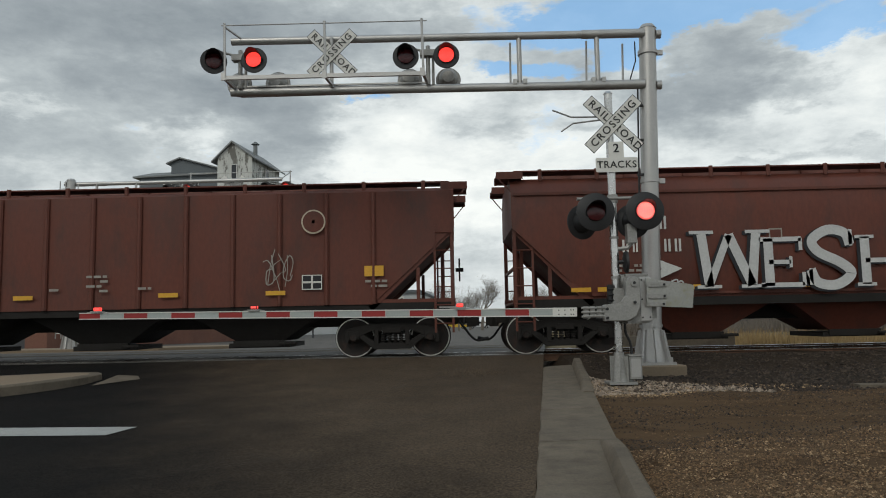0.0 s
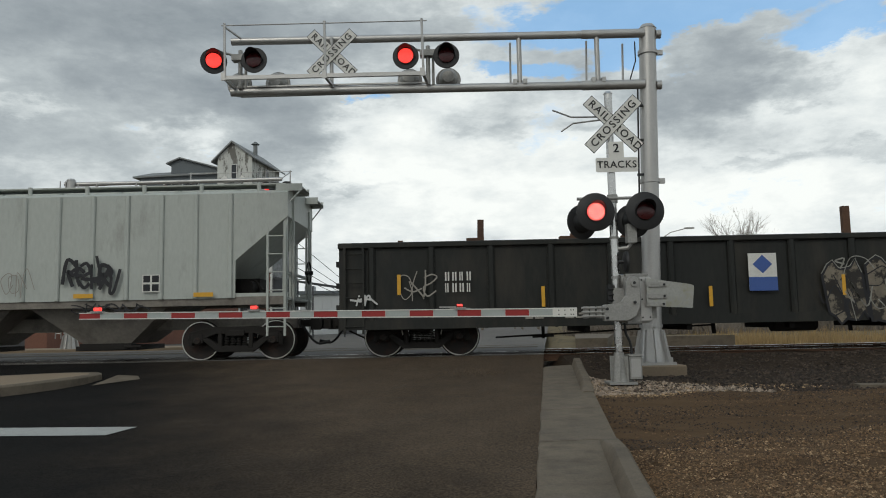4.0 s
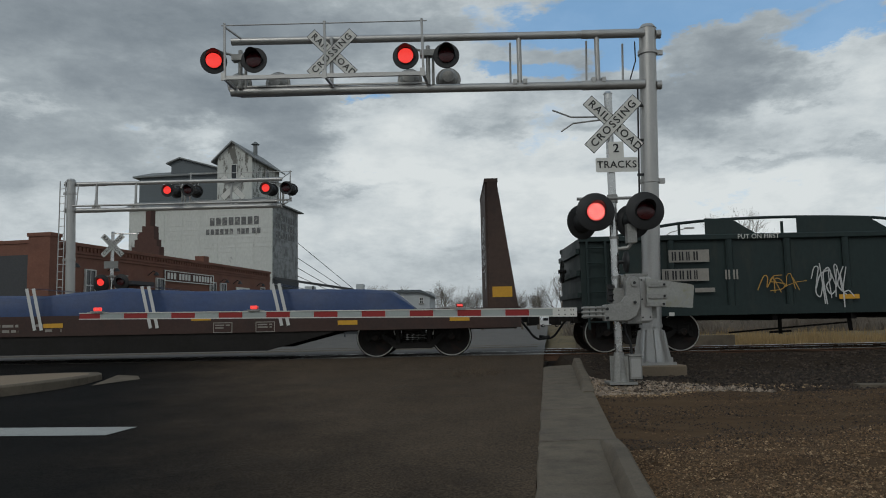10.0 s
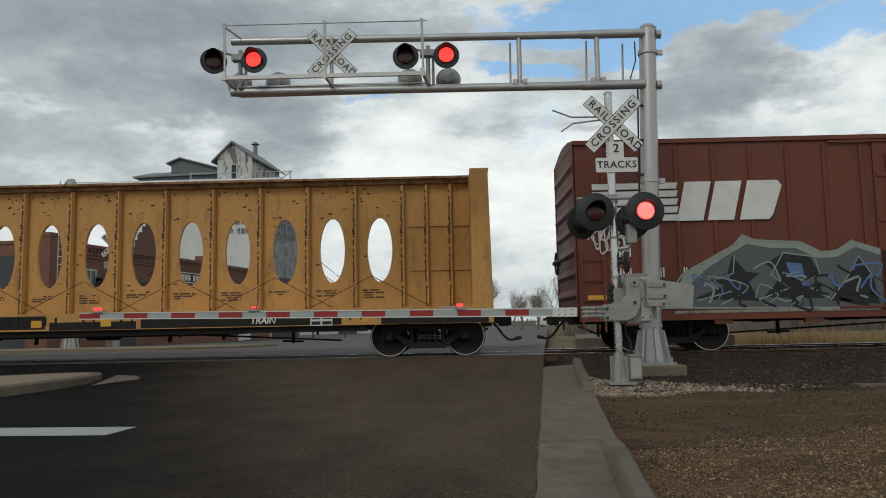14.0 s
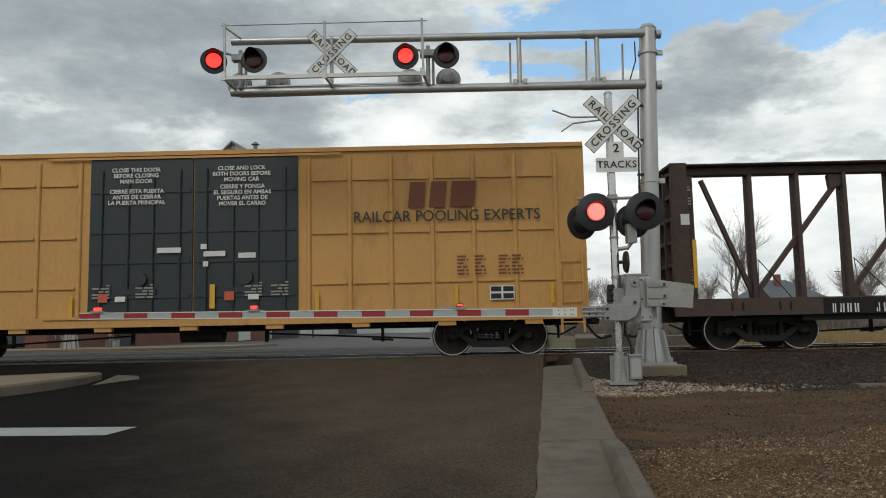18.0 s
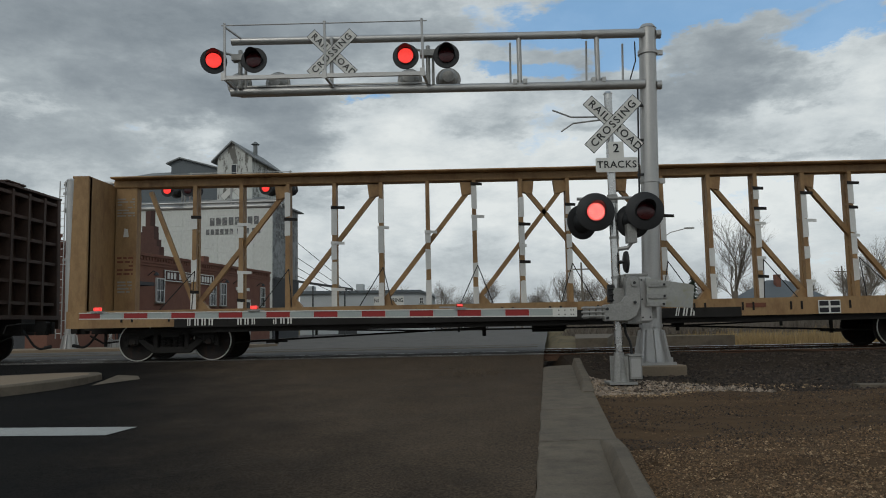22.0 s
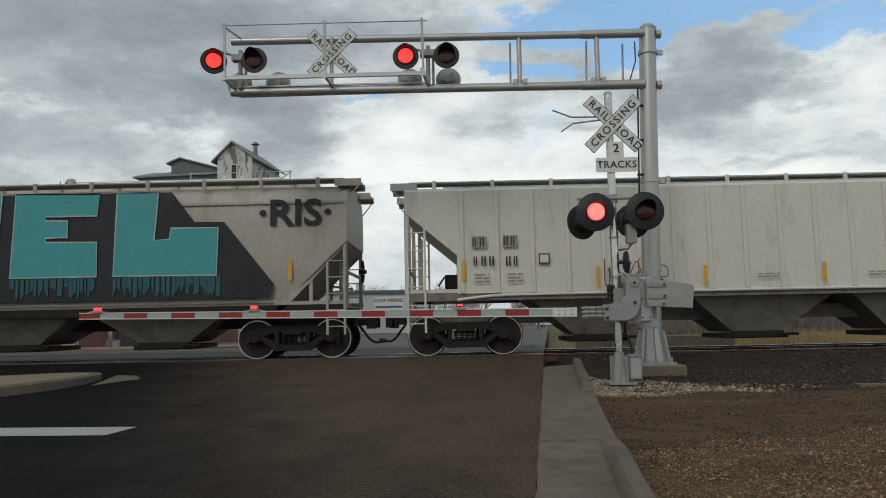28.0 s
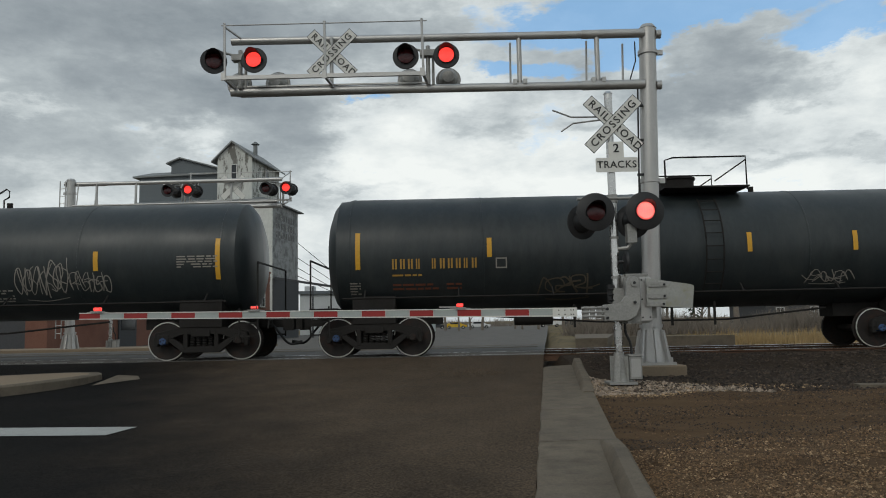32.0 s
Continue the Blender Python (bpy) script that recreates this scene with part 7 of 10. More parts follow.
# sprayed piece: ragged grey ground with a pale green fringe, then black forms with white jagged edges
shape(car, [(-7.55, 0.98), (-2.5, 0.9), (-2.5, 2.25), (-3.1, 2.44), (-3.5, 2.22), (-3.85, 2.2), (-4.3, 2.42), (-4.8, 2.46), (-5.2, 2.5), (-5.6, 2.62), (-5.75, 2.4), (-6.35, 2.12), (-6.5, 1.98), (-6.95, 1.82), (-7.1, 1.45)], SPRAY_GREEN, -1.566, 0.004, "graffiti")
shape(car, [(-7.2, 1.02), (-2.5, 0.94), (-2.5, 2.1), (-3.05, 2.3), (-3.5, 2.08), (-3.9, 2.06), (-4.4, 2.3), (-5.0, 2.32), (-5.5, 2.42), (-5.9, 2.2), (-6.4, 1.9), (-6.8, 1.55)], SPRAY_GREY, -1.566, 0.007, "graffiti")
shape(car, [(-6.75, 1.2), (-5.3, 1.12), (-5.5, 1.55), (-5.25, 1.75), (-5.55, 1.78), (-5.85, 2.15), (-6.0, 1.7), (-6.4, 1.6), (-6.05, 1.48)], SPRAY_DARK, -1.566, 0.010, "graffiti")
shape(car, [(-5.2, 1.2), (-3.8, 1.15), (-4.35, 1.5), (-3.9, 1.7), (-4.1, 2.1), (-4.7, 2.2), (-5.1, 1.95), (-4.75, 1.65)], SPRAY_DARK, -1.566, 0.010, "graffiti")
shape(car, [(-3.75, 1.1), (-2.6, 1.0), (-2.7, 1.6), (-3.0, 2.05), (-3.3, 1.6)], SPRAY_DARK, -1.566, 0.010, "graffiti")
shape(car, [(-4.55, 1.65), (-4.25, 1.68), (-4.3, 1.95), (-4.65, 1.98)], SPRAY_BLUE, -1.566, 0.013, "graffiti")
shape(car, [(-2.45, 0.92), (-0.5, 0.9), (-0.2, 1.2), (0.45, 1.5), (0.05, 1.62), (-0.15, 2.05), (-0.6, 2.3), (-0.95, 2.18), (-1.2, 1.95), (-1.65, 2.36), (-1.95, 2.2), (-2.1, 2.32), (-2.45, 2.2)], SPRAY_DARK, -1.63, 0.004, "graffiti")
bm = bm_()
for q, w in (([(-1.7, 2.36), (-1.62, 2.0), (-1.3, 1.72), (-1.38, 1.5), (-1.0, 1.35), (-1.2, 1.05)], 0.10), ([(-1.25, 1.95), (-0.95, 2.2), (-0.75, 1.92), (-0.98, 1.7), (-0.5, 1.78), (-0.42, 1.45), (-0.85, 1.3)], 0.09), ([(-0.6, 2.3), (-0.2, 2.02), (0.02, 1.6), (0.45, 1.5), (0.0, 1.25), (-0.5, 1.12)], 0.07), ([(-2.45, 1.85), (-2.1, 1.75), (-1.9, 1.45), (-2.35, 1.35)], 0.035), ([(-2.4, 1.1), (-1.6, 1.0), (-0.6, 0.98), (0.1, 1.1)], 0.05)):
    strokes(bm, q, w, -1.6405)
part("graffiti", bm, SPRAY_PALE, car, "white jagged spray strokes")
bm = bm_()
for q, w in (([(-7.5, 1.05), (-7.0, 1.75), (-6.4, 2.08), (-5.8, 2.4), (-5.6, 2.62), (-5.3, 2.5), (-4.8, 2.46), (-4.3, 2.44), (-3.85, 2.2), (-3.5, 2.22), (-3.1, 2.46)], 0.04), ([(-6.7, 1.15), (-5.9, 1.35), (-6.3, 1.6), (-5.85, 1.75), (-5.8, 2.15)], 0.03), ([(-5.3, 1.15), (-4.6, 1.4), (-5.0, 1.7), (-4.7, 2.2), (-4.0, 2.1), (-3.9, 1.7), (-4.3, 1.5), (-3.7, 1.15)], 0.035), ([(-3.7, 1.1), (-3.3, 1.6), (-3.0, 2.1), (-2.7, 1.6)], 0.03)):
    strokes(bm, q, w, -1.5795)
part("graffiti", bm, SPRAY_GREEN, car)
rnd = random.Random(61)
for k in range(26):
    bm = bm_()
    x = rnd.uniform(-6.6, -2.9)
    zz = rnd.uniform(1.05, 1.9)
    strokes(bm, smooth_path([(x, zz), (x + rnd.uniform(-0.3, 0.4), zz + rnd.uniform(-0.1, 0.35)), (x + rnd.uniform(0.1, 0.7), zz + rnd.uniform(-0.3, 0.3)), (x + rnd.uniform(0.0, 0.6), max(1.0, zz - rnd.uniform(0.1, 0.5)))], 5), rnd.uniform(0.02, 0.07), -1.5805 - 0.0004 * k)
    part("graffiti", bm, (SPRAY_DARK, SPRAY_GREEN, SPRAY_DARK, SPRAY_BLUE)[k % 4], car)
panel(car, -7.2, -2.6, 0.87, 0.93, SPRAY_PALE, -1.57, 0.003, "graffiti")
tag(car, 0.5, 1.1, 0.8, 0.6, SPRAY, 95, 0.03, 6, -1.63)
tag(car, 1.9, 0.9, 0.6, 0.9, SPRAY_TEAL, 96, 0.06, 4, -1.63)
words("CLOSE THIS DOOR\nBEFORE CLOSING\nMAIN DOOR", 0.115, LETTER, car, Matrix.Translation((-1.5, -1.60, 4.12)), bold=0.004)
words("CLOSE AND LOCK\nBOTH DOORS BEFORE\nMOVING CAR", 0.115, LETTER, car, Matrix.Translation((0.85, -1.60, 4.12)), bold=0.004)
for x, z in ((-0.9, 2.55), (0.4, 3.0), (1.2, 2.9), (1.1, 2.1), (1.6, 2.6), (1.2, 1.75)):
    panel(car, x - 0.1, x + 0.1, z - 0.04, z + 0.04, LETTER, -1.60)
bubble(car, 2.85, 0.72, 6.0, 1.25, 5, SPRAY_CREAM, SPRAY_DARK, 98, -1.565, 0.07, 3)
shape(car, [(2.7, 0.72), (8.6, 0.72), (8.7, 1.02), (7.0, 1.10), (5.2, 0.98), (3.2, 1.08)], SPRAY_PINK, -1.565, 0.02, "graffiti")
for x, z in ((4.4, 1.75), (5.7, 1.8), (7.3, 1.85), (8.85, 1.35), (2.75, 1.1), (9.0, 1.75)):
    shape(car, [(x - 0.2, z - 0.2), (x + 0.22, z - 0.18), (x + 0.18, z + 0.18), (x - 0.22, z + 0.16)], SPRAY_TEAL, -1.565, 0.003, "graffiti")
for x in (7.3, 7.9, 8.3):
    stencil(car, x, 2.3, 0.28, 5, LETTER_DIM, 99, 0.04, -1.56)
bm = bm_()
box(bm, 4.6, 5.3, -1.60, -1.5, 4.28, 4.33), box(bm, 4.6, 4.66, -1.6, -1.5, 4.1, 4.3)
part("grab_iron", bm, UNDER, car)

# car 10: ochre box car with dark plug doors
car, hf = boxcar(167.86, 6.9, 2.17, 4.84, "ochre yellow box car with dark plug doors and arrow emblem", YELLOW, 0.95, (-2.32, 2.5), 7, (4.12, 2.88, 1.72), DOORGREEN)
FB = -1.566
words("next\nload", 0.30, LETTER_DARK, car, Matrix.Translation((-7.86, FB, 3.51)), shear=0.25, bold=0.004)
words("any\nroad", 0.30, LETTER_DARK, car, Matrix.Translation((-5.3, FB, 3.56)), shear=0.25, bold=0.004)
for s in (-1, 1):
    for q, mt in ((1, LOGO_BLUE), (-1, LOGO_RED)):
        z = 3.56
        a = 0.02 if mt == LOGO_BLUE else 0.26
        b = 0.62
        x = lambda v: -6.53 + s * v
        if mt == LOGO_BLUE:
            shape(car, sorted_ccw([(x(0.03), z + 0.12), (x(0.03), z - 0.12), (x(0.46), z - 0.52), (x(0.62), z - 0.40)]), mt, FB, 0.006)
            shape(car, sorted_ccw([(x(0.03), z + 0.12), (x(0.03), z - 0.12), (x(0.62), z + 0.40), (x(0.46), z + 0.52)]), mt, FB, 0.009)
        else:
            shape(car, sorted_ccw([(x(0.18), z + 0.05), (x(0.18), z - 0.05), (x(0.64), z - 0.36), (x(0.64), z - 0.10)]), mt, FB, 0.012)
            shape(car, sorted_ccw([(x(0.18), z + 0.05), (x(0.18), z - 0.05), (x(0.64), z + 0.36), (x(0.64), z + 0.10)]), mt, FB, 0.015)
marks(car, -8.15, 2.42, "nh  un", 0.27, LETTER_DARK, FB, 0.2, wide=0.7)
marks(car, -8.15, 2.00, "uh  nu  hn", 0.27, LETTER_DARK, FB, 0.2, wide=0.7)
for (a, b, c_, d_) in ((-5.6, -5.28, 2.42, 2.70),):
    panel(car, a, b, c_, d_, LETTER_DARK, FB)
    panel(car, a + 0.02, b - 0.02, c_ + 0.02, d_ - 0.02, YELLOW, FB, 0.008)
reflectors(car, [(-5.98, 1.42), (-2.7, 1.31), (2.95, 1.30), (6.12, 1.40), (8.3, 1.39)], FB, True)
panel(car, -8.1, -7.85, 1.15, 1.6, STRIPE, FB)
panel(car, -8.2, -7.75, 0.92, 1.05, STRIPE, FB)
panel(car, 7.7, 8.2, 0.86, 1.02, LETTER_GOLD, FB)
for a, w in ((5.05, 0.42), (5.53, 0.42), (6.01, 0.62)):
    shape(car, [(a, 3.42), (a + w - 0.06, 3.42), (a + w, 4.02), (a + 0.06, 4.02)], LETTER_BROWN, FB, 0.006, "emblem")
words("RAILCAR POOLING EXPERTS", 0.36, LETTER_DARK, car, Matrix.Translation((5.93, FB - 0.006, 3.21)), bold=0.003, width=0.93)
data_box(car, 7.16, 1.43, 0.56, 0.32)
for x in (6.15, 6.55, 7.1, 7.4):
    stencil(car, x, 2.25, 0.26, 6, LETTER_BROWN, 101, 0.04, FB)
DF = -1.60
for x, t1, t2 in ((-1.3, "CLOSE THIS DOOR\nBEFORE CLOSING\nMAIN DOOR", "CIERRE ESTA PUERTA\nANTES DE CERRAR\nLA PUERTA PRINCIPAL"), (1.15, "CLOSE AND LOCK\nBOTH DOORS BEFORE\nMOVING CAR", "CIERRE Y PONGA\nEL SEGURO EN AMBAS\nPUERTAS ANTES DE\nMOVER EL CARRO")):
    words(t1, 0.132, LETTER, car, Matrix.Translation((x + 0.06, DF, 4.30)), bold=0.003)
    words(t2, 0.132, LETTER, car, Matrix.Translation((x + 0.08, DF, 3.80)), bold=0.003)
for x, z, w in ((-0.45, 2.55, 0.55), (0.6, 2.45, 0.5), (1.35, 2.4, 0.4), (0.35, 2.62, 0.14), (0.4, 2.22, 0.12), (-1.55, 1.45, 0.24), (1.5, 1.45, 0.24)):
    panel(car, x - w / 2, x + w / 2, z - 0.06, z + 0.06, LETTER, DF)
for x in (-1.95, 0.95):
    panel(car, x - 0.11, x + 0.11, 1.38, 1.58, LOGO_RED, DF)
panel(car, 0.5, 0.62, 1.2, 1.75, STRIPE, DF)
for x in (-2.2, -1.2, 1.3, 1.9):
    stencil(car, x, 1.75, 0.4, 5, LETTER_DIM, 104, 0.035, DF)

# cars 11 to 13: open centre-beam flat cars
car, hf = truss_beam(190.07, 8.95, 2.18, 4.54, "dark brown open truss centre-beam flat car, empty", RUSTBEAM, None)
panel(car, -7.8, 10.0, 0.80, 1.16, UNDER, -1.50, 0.003, "mark_panel")
marks(car, -7.6, 0.83, "nhuh  nhunhu", 0.2, LETTER, -1.507)
marks(car, 1.1, 0.80, "hunh  n u", 0.2, LETTER, -1.507, 0.2)
reflectors(car, [(-5.83, 0.93), (-3.46, 0.93), (5.2, 0.93), (8.0, 0.93)], -1.507)
part("reflector", reflector_mesh(0.09, 1.1), car, at=(-10.62, -1.47, 2.0)), part("reflector", reflector_mesh(0.09, 0.9), car, at=(10.62, -1.47, 1.9))
panel(car, -10.9, -10.7, 2.9, 3.15, LETTER, -1.46), panel(car, 10.5, 10.65, 2.6, 2.75, LETTER, -1.46)

car, hf = truss_beam(214.13, 8.93, 2.26, 4.55, "faded yellow open truss centre-beam flat car with torn wrapping", YELLOW_DULL, STRAP)
panel(car, -8.7, 4.2, 0.78, 1.0, UNDER, -1.50, 0.003, "mark_panel")
marks(car, -8.4, 0.82, "nhuh   hun  nuh", 0.2, LETTER, -1.507)
marks(car, 2.7, 0.82, "nuh", 0.2, LETTER, -1.507, 0.2)
data_box(car, 6.15, 0.96, 0.5, 0.3)
stencil(car, 4.3, 0.98, 0.8, 1, LETTER_BROWN, 105, 0.1, -1.507)

car, hf = truss_beam(238.11, 8.89, 2.22, 4.55, "yellow open truss centre-beam flat car, empty and clean", YELLOW_DULL, None, end_mat=YELLOW_OLD)
panel(car, -8.6, 3.9, 0.78, 1.0, UNDER, -1.50, 0.003, "mark_panel")
marks(car, -8.2, 0.82, "nhuh  hunhu", 0.2, LETTER, -1.507)
data_box(car, 5.3, 0.95, 0.5, 0.3)
stencil(car, 6.2, 0.98, 0.8, 1, LETTER_BROWN, 107, 0.1, -1.507)
for x in (-10.2, -5.2, -2.4, 0.9, 4.1, 9.8):
    panel(car, x - 0.2, x + 0.2, 0.92, 1.12, STRIPE, -1.503, 0.003, "reflector")

# car 14: stone-grey hopper with huge teal block letters
car, hf = hopper(258.65, 6.66, 1.36, 3.95, "stone-grey covered hopper car with huge teal block graffiti", TANCAR, UNDERGREY, TANCAR, curved=True, slope_in=1.55, slope_z=2.7)
shape(car, [(-6.55, 3.75), (-5.95, 3.98), (-5.6, 3.92), (3.98, 3.90), (4.51, 3.20), (5.20, 3.18), (6.34, 1.74), (6.25, 1.42), (-5.2, 1.42), (-5.6, 2.3), (-5.95, 2.6), (-6.4, 3.0)], SPRAY_DARK, -1.575, 0.004, "graffiti", "black ground behind the teal graffiti")
shape(car, [(-7.75, 2.9), (-7.1, 2.75), (-6.75, 2.25), (-6.2, 2.0), (-6.05, 1.5), (-7.0, 1.42), (-7.9, 2.2)], SPRAY_DARK, -1.575, 0.004, "graffiti")
LETTERS = {
    "D": [(-5.35, 3.95), (-2.26, 3.95), (-2.35, 1.98), (-5.15, 2.0), (-5.15, 2.75), (-4.75, 2.75), (-4.7, 3.15), (-5.2, 3.15)],
    "U": [(-1.87, 3.94), (-1.05, 3.92), (-1.13, 2.79), (-0.90, 2.79), (-0.79, 3.91), (0.04, 3.92), (-0.07, 1.97), (-2.0, 1.99)],
    "E": [(0.36, 3.92), (2.31, 3.89), (2.26, 3.38), (1.07, 3.39), (1.07, 3.29), (1.58, 3.28), (1.58, 2.90), (1.08, 2.89), (1.08, 2.79), (2.27, 2.77), (2.28, 1.98), (0.28, 1.98)],
    "L": [(2.72, 3.90), (3.68, 3.89), (3.59, 2.79), (3.94, 2.80), (3.98, 3.06), (5.07, 3.05), (5.04, 1.96), (2.66, 1.98)]}
for ch, pts in LETTERS.items():
    g = shape(car, pts, SPRAY_TEAL, -1.60, 0.003, "graffiti", "teal block graffiti letter")
    bm = bm_()
    strokes(bm, pts + [pts[0], pts[1]], 0.035, -1.606)
    part("outline", bm, SPRAY_SILVER, g)
    a, b = min(p[0] for p in pts if p[1] < 2.2), max(p[0] for p in pts if p[1] < 2.2)
    rnd = random.Random(ord(ch))
    bm = bm_()
    u = a
    while u < b:
        w = rnd.uniform(0.04, 0.14)
        slab(bm, [(u, 1.97 - rnd.uniform(0.2, 0.52)), (u + w, 1.97 - rnd.uniform(0.2, 0.52)), (u + w, 1.95), (u, 1.95)], -1.602, -1.599)
        u += w + rnd.uniform(0.0, 0.05)
    part("drip", bm, SPRAY_TEAL_DK, g)
shape(car, [(-3.60, 3.19), (-3.41, 3.18), (-3.43, 2.64), (-3.62, 2.64)], SPRAY_DARK, -1.603, 0.003, "graffiti")
shape(car, [(-6.25, 3.72), (-5.98, 3.70), (-5.88, 3.02), (-6.12, 3.0)], SPRAY_TEAL, -1.603, 0.003, "graffiti")
words("·RIS·", 0.85, SPRAY_DARK, car, Matrix.Translation((6.84, -1.595, 3.33)), name="graffiti", bold=0.02, width=1.12)
words("EA", 0.66, SPRAY_DARK, car, Matrix.Translation((-7.02, -1.605, 3.10)), name="graffiti", bold=0.02, width=1.1)
marks(car, -5.95, 2.12, "hunh u", 0.2, LETTER_DARK, -1.582)
stencil(car, -6.0, 1.85, 0.7, 2, LETTER_DARK, 110, y=-1.575)
reflectors(car, [(-6.7, 1.93), (6.72, 2.05)], -1.58, True)

# car 15: off-white hopper
car, hf = hopper(276.18, 6.83, 1.36, 3.80, "off-white covered hopper car with a small scrawl of graffiti", WHITECAR, UNDERGREY, GREYCAR, ribs=18, slope_in=2.24, slope_z=3.32, sill=1.42, sheet_in=1.2, rib_in=1.32, rib_d=0.045)
for x, z, pat in ((-6.48, 2.59, "nh"), (-5.77, 2.60, "un")):
    panel(car, x - 0.17, x + 0.17, z - 0.13, z + 0.13, LETTER_DIM, -1.575)
    marks(car, x - 0.15, z - 0.1, pat, 0.2, LETTER_DARK, -1.582)
marks(car, -6.62, 2.04, "nhu", 0.22, LETTER_DARK, -1.575), marks(car, -5.88, 2.03, "un", 0.22, LETTER_DARK, -1.575)
stencil(car, -6.6, 1.82, 0.35, 3, LETTER_DIM, 111, 0.04, -1.575), stencil(car, -5.85, 1.82, 0.35, 3, LETTER_DIM, 112, 0.04, -1.575)
panel(car, -5.13, -4.88, 2.06, 2.30, LETTER_DARK, -1.575), panel(car, -5.10, -4.91, 2.09, 2.27, WHITECAR, -1.582)
tag(car, -3.6, 1.55, 1.35, 0.55, LETTER_BROWN, 113, 0.022, 8, -1.578)
reflectors(car, [(-6.85, 1.93), (-3.80, 1.74), (-1.37, 1.73), (1.32, 1.74), (3.9, 1.82), (6.79, 2.02)], -1.575, True)
for x in (0.1, 2.6, 4.7):
    stencil(car, x - 0.3, 1.72, 0.5, 2, LETTER_DIM, 114, 0.03, -1.575)
data_box(car, 5.76, 1.85, 0.42, 0.30)
for s in (-1, 1):
    bm = bm_()
    tube(bm, smooth_path([(-7.0, s * 1.5, 1.28), (-6.2, s * 1.5, 1.36), (-5.2, s * 1.5, 1.38), (0, s * 1.52, 1.39), (5.2, s * 1.5, 1.38), (6.2, s * 1.5, 1.36), (7.0, s * 1.5, 1.28)], 4), 0.035, 8)
    part("side_sill", bm, WHITECAR, car)

# cars 16 and 17: black tank cars
for c_, tc_, ov_, seed, kind in ((293.97, 6.77, 1.2, 120, 0), (311.11, 6.31, 1.18, 140, 1)):
    R_, ZC = 1.42, 2.44
    car, hf = tankcar(c_, tc_, ov_, R_, ZC, "black tank car with " + ("white graffiti and guard rails on top" if kind == 0 else "gold stencils and a top platform"), True, kind, 1.55 * kind)
    put = []
    if kind == 0:
        put += (marks(car, -6.3, 2.06, "huhn nuhunh", 0.22, LETTER))
        put += [stencil(car, -5.95, 1.82, 1.9, 2, LETTER_DIM, seed, 0.05), tag(car, -3.6, 1.5, 1.0, 0.45, LETTER_DIM, seed + 1, 0.02, 8), tag(car, -2.3, 1.45, 0.7, 0.4, LETTER_DIM, seed + 2, 0.02, 6)]
        put += [tag(car, -0.35, 2.0, 0.75, 0.42, LETTER, seed + 3, 0.03, 5), tag(car, 2.55, 1.6, 1.2, 0.62, LETTER_DIM, seed + 4, 0.022, 11), tag(car, 3.85, 1.7, 0.85, 0.42, LETTER_DIM, seed + 5, 0.022, 7)]
        put += [panel(car, -1.75, -1.05, 1.52, 1.80, LETTER_GOLD), stencil(car, 6.3, 2.4, 0.95, 5, LETTER_DIM, seed + 6, 0.03), stencil(car, 1.6, 1.7, 0.8, 5, LETTER_DIM, seed + 8, 0.03), tag(car, -1.9, 2.0, 2.6, 0.25, LETTER_BROWN, seed + 7, 0.03, 5)]
        bars = [(-7.25, 2.4, 0.95), (-4.32, 2.40, 0.45), (-1.47, 2.35, 0.45), (1.75, 2.35, 0.45), (4.41, 2.35, 0.45), (7.25, 2.35, 0.95)]
    else:
        put += (marks(car, -5.85, 2.02, "huhn nuhunh", 0.23, LETTER_GOLD, wide=0.6))
        put += [stencil(car, -5.85, 1.86, 1.0, 1, LETTER_GOLD, seed, 0.04), stencil(car, -5.85, 1.64, 1.6, 2, LETTER_BROWN, seed + 1, 0.045), panel(car, -3.46, -3.20, 2.0, 2.24, LETTER_DIM), panel(car, -3.43, -3.23, 2.03, 2.21, TANKBLACK, off=0.012)]
        put += [tag(car, -2.4, 1.35, 1.2, 0.4, SPRAY_TAN, seed + 2, 0.035, 5), tag(car, 3.7, 1.55, 1.0, 0.25, LETTER_DIM, seed + 3, 0.02, 6), stencil(car, -6.85, 1.7, 0.25, 5, LETTER_DIM, seed + 4, 0.03)]
        bars = [(-6.64, 2.45, 0.85), (-3.60, 2.48, 0.45), (2.37, 2.48, 0.45), (4.78, 2.47, 0.45)]
    for x, z, h in bars:
        bm = bm_()
        n = 6
        for i in range(n):
            za, zb = z - h / 2 + h * i / n, z - h / 2 + h * (i + 1) / n
            add_mesh(bm, [(x - 0.055, FACE, za), (x + 0.055, FACE, za), (x + 0.055, FACE, zb), (x - 0.055, FACE, zb)], [(0, 1, 2, 3)])
        put.append(part("reflector", bm, STRIPE, car))
    for o in put:
        wrap_shell(o, R_, ZC)

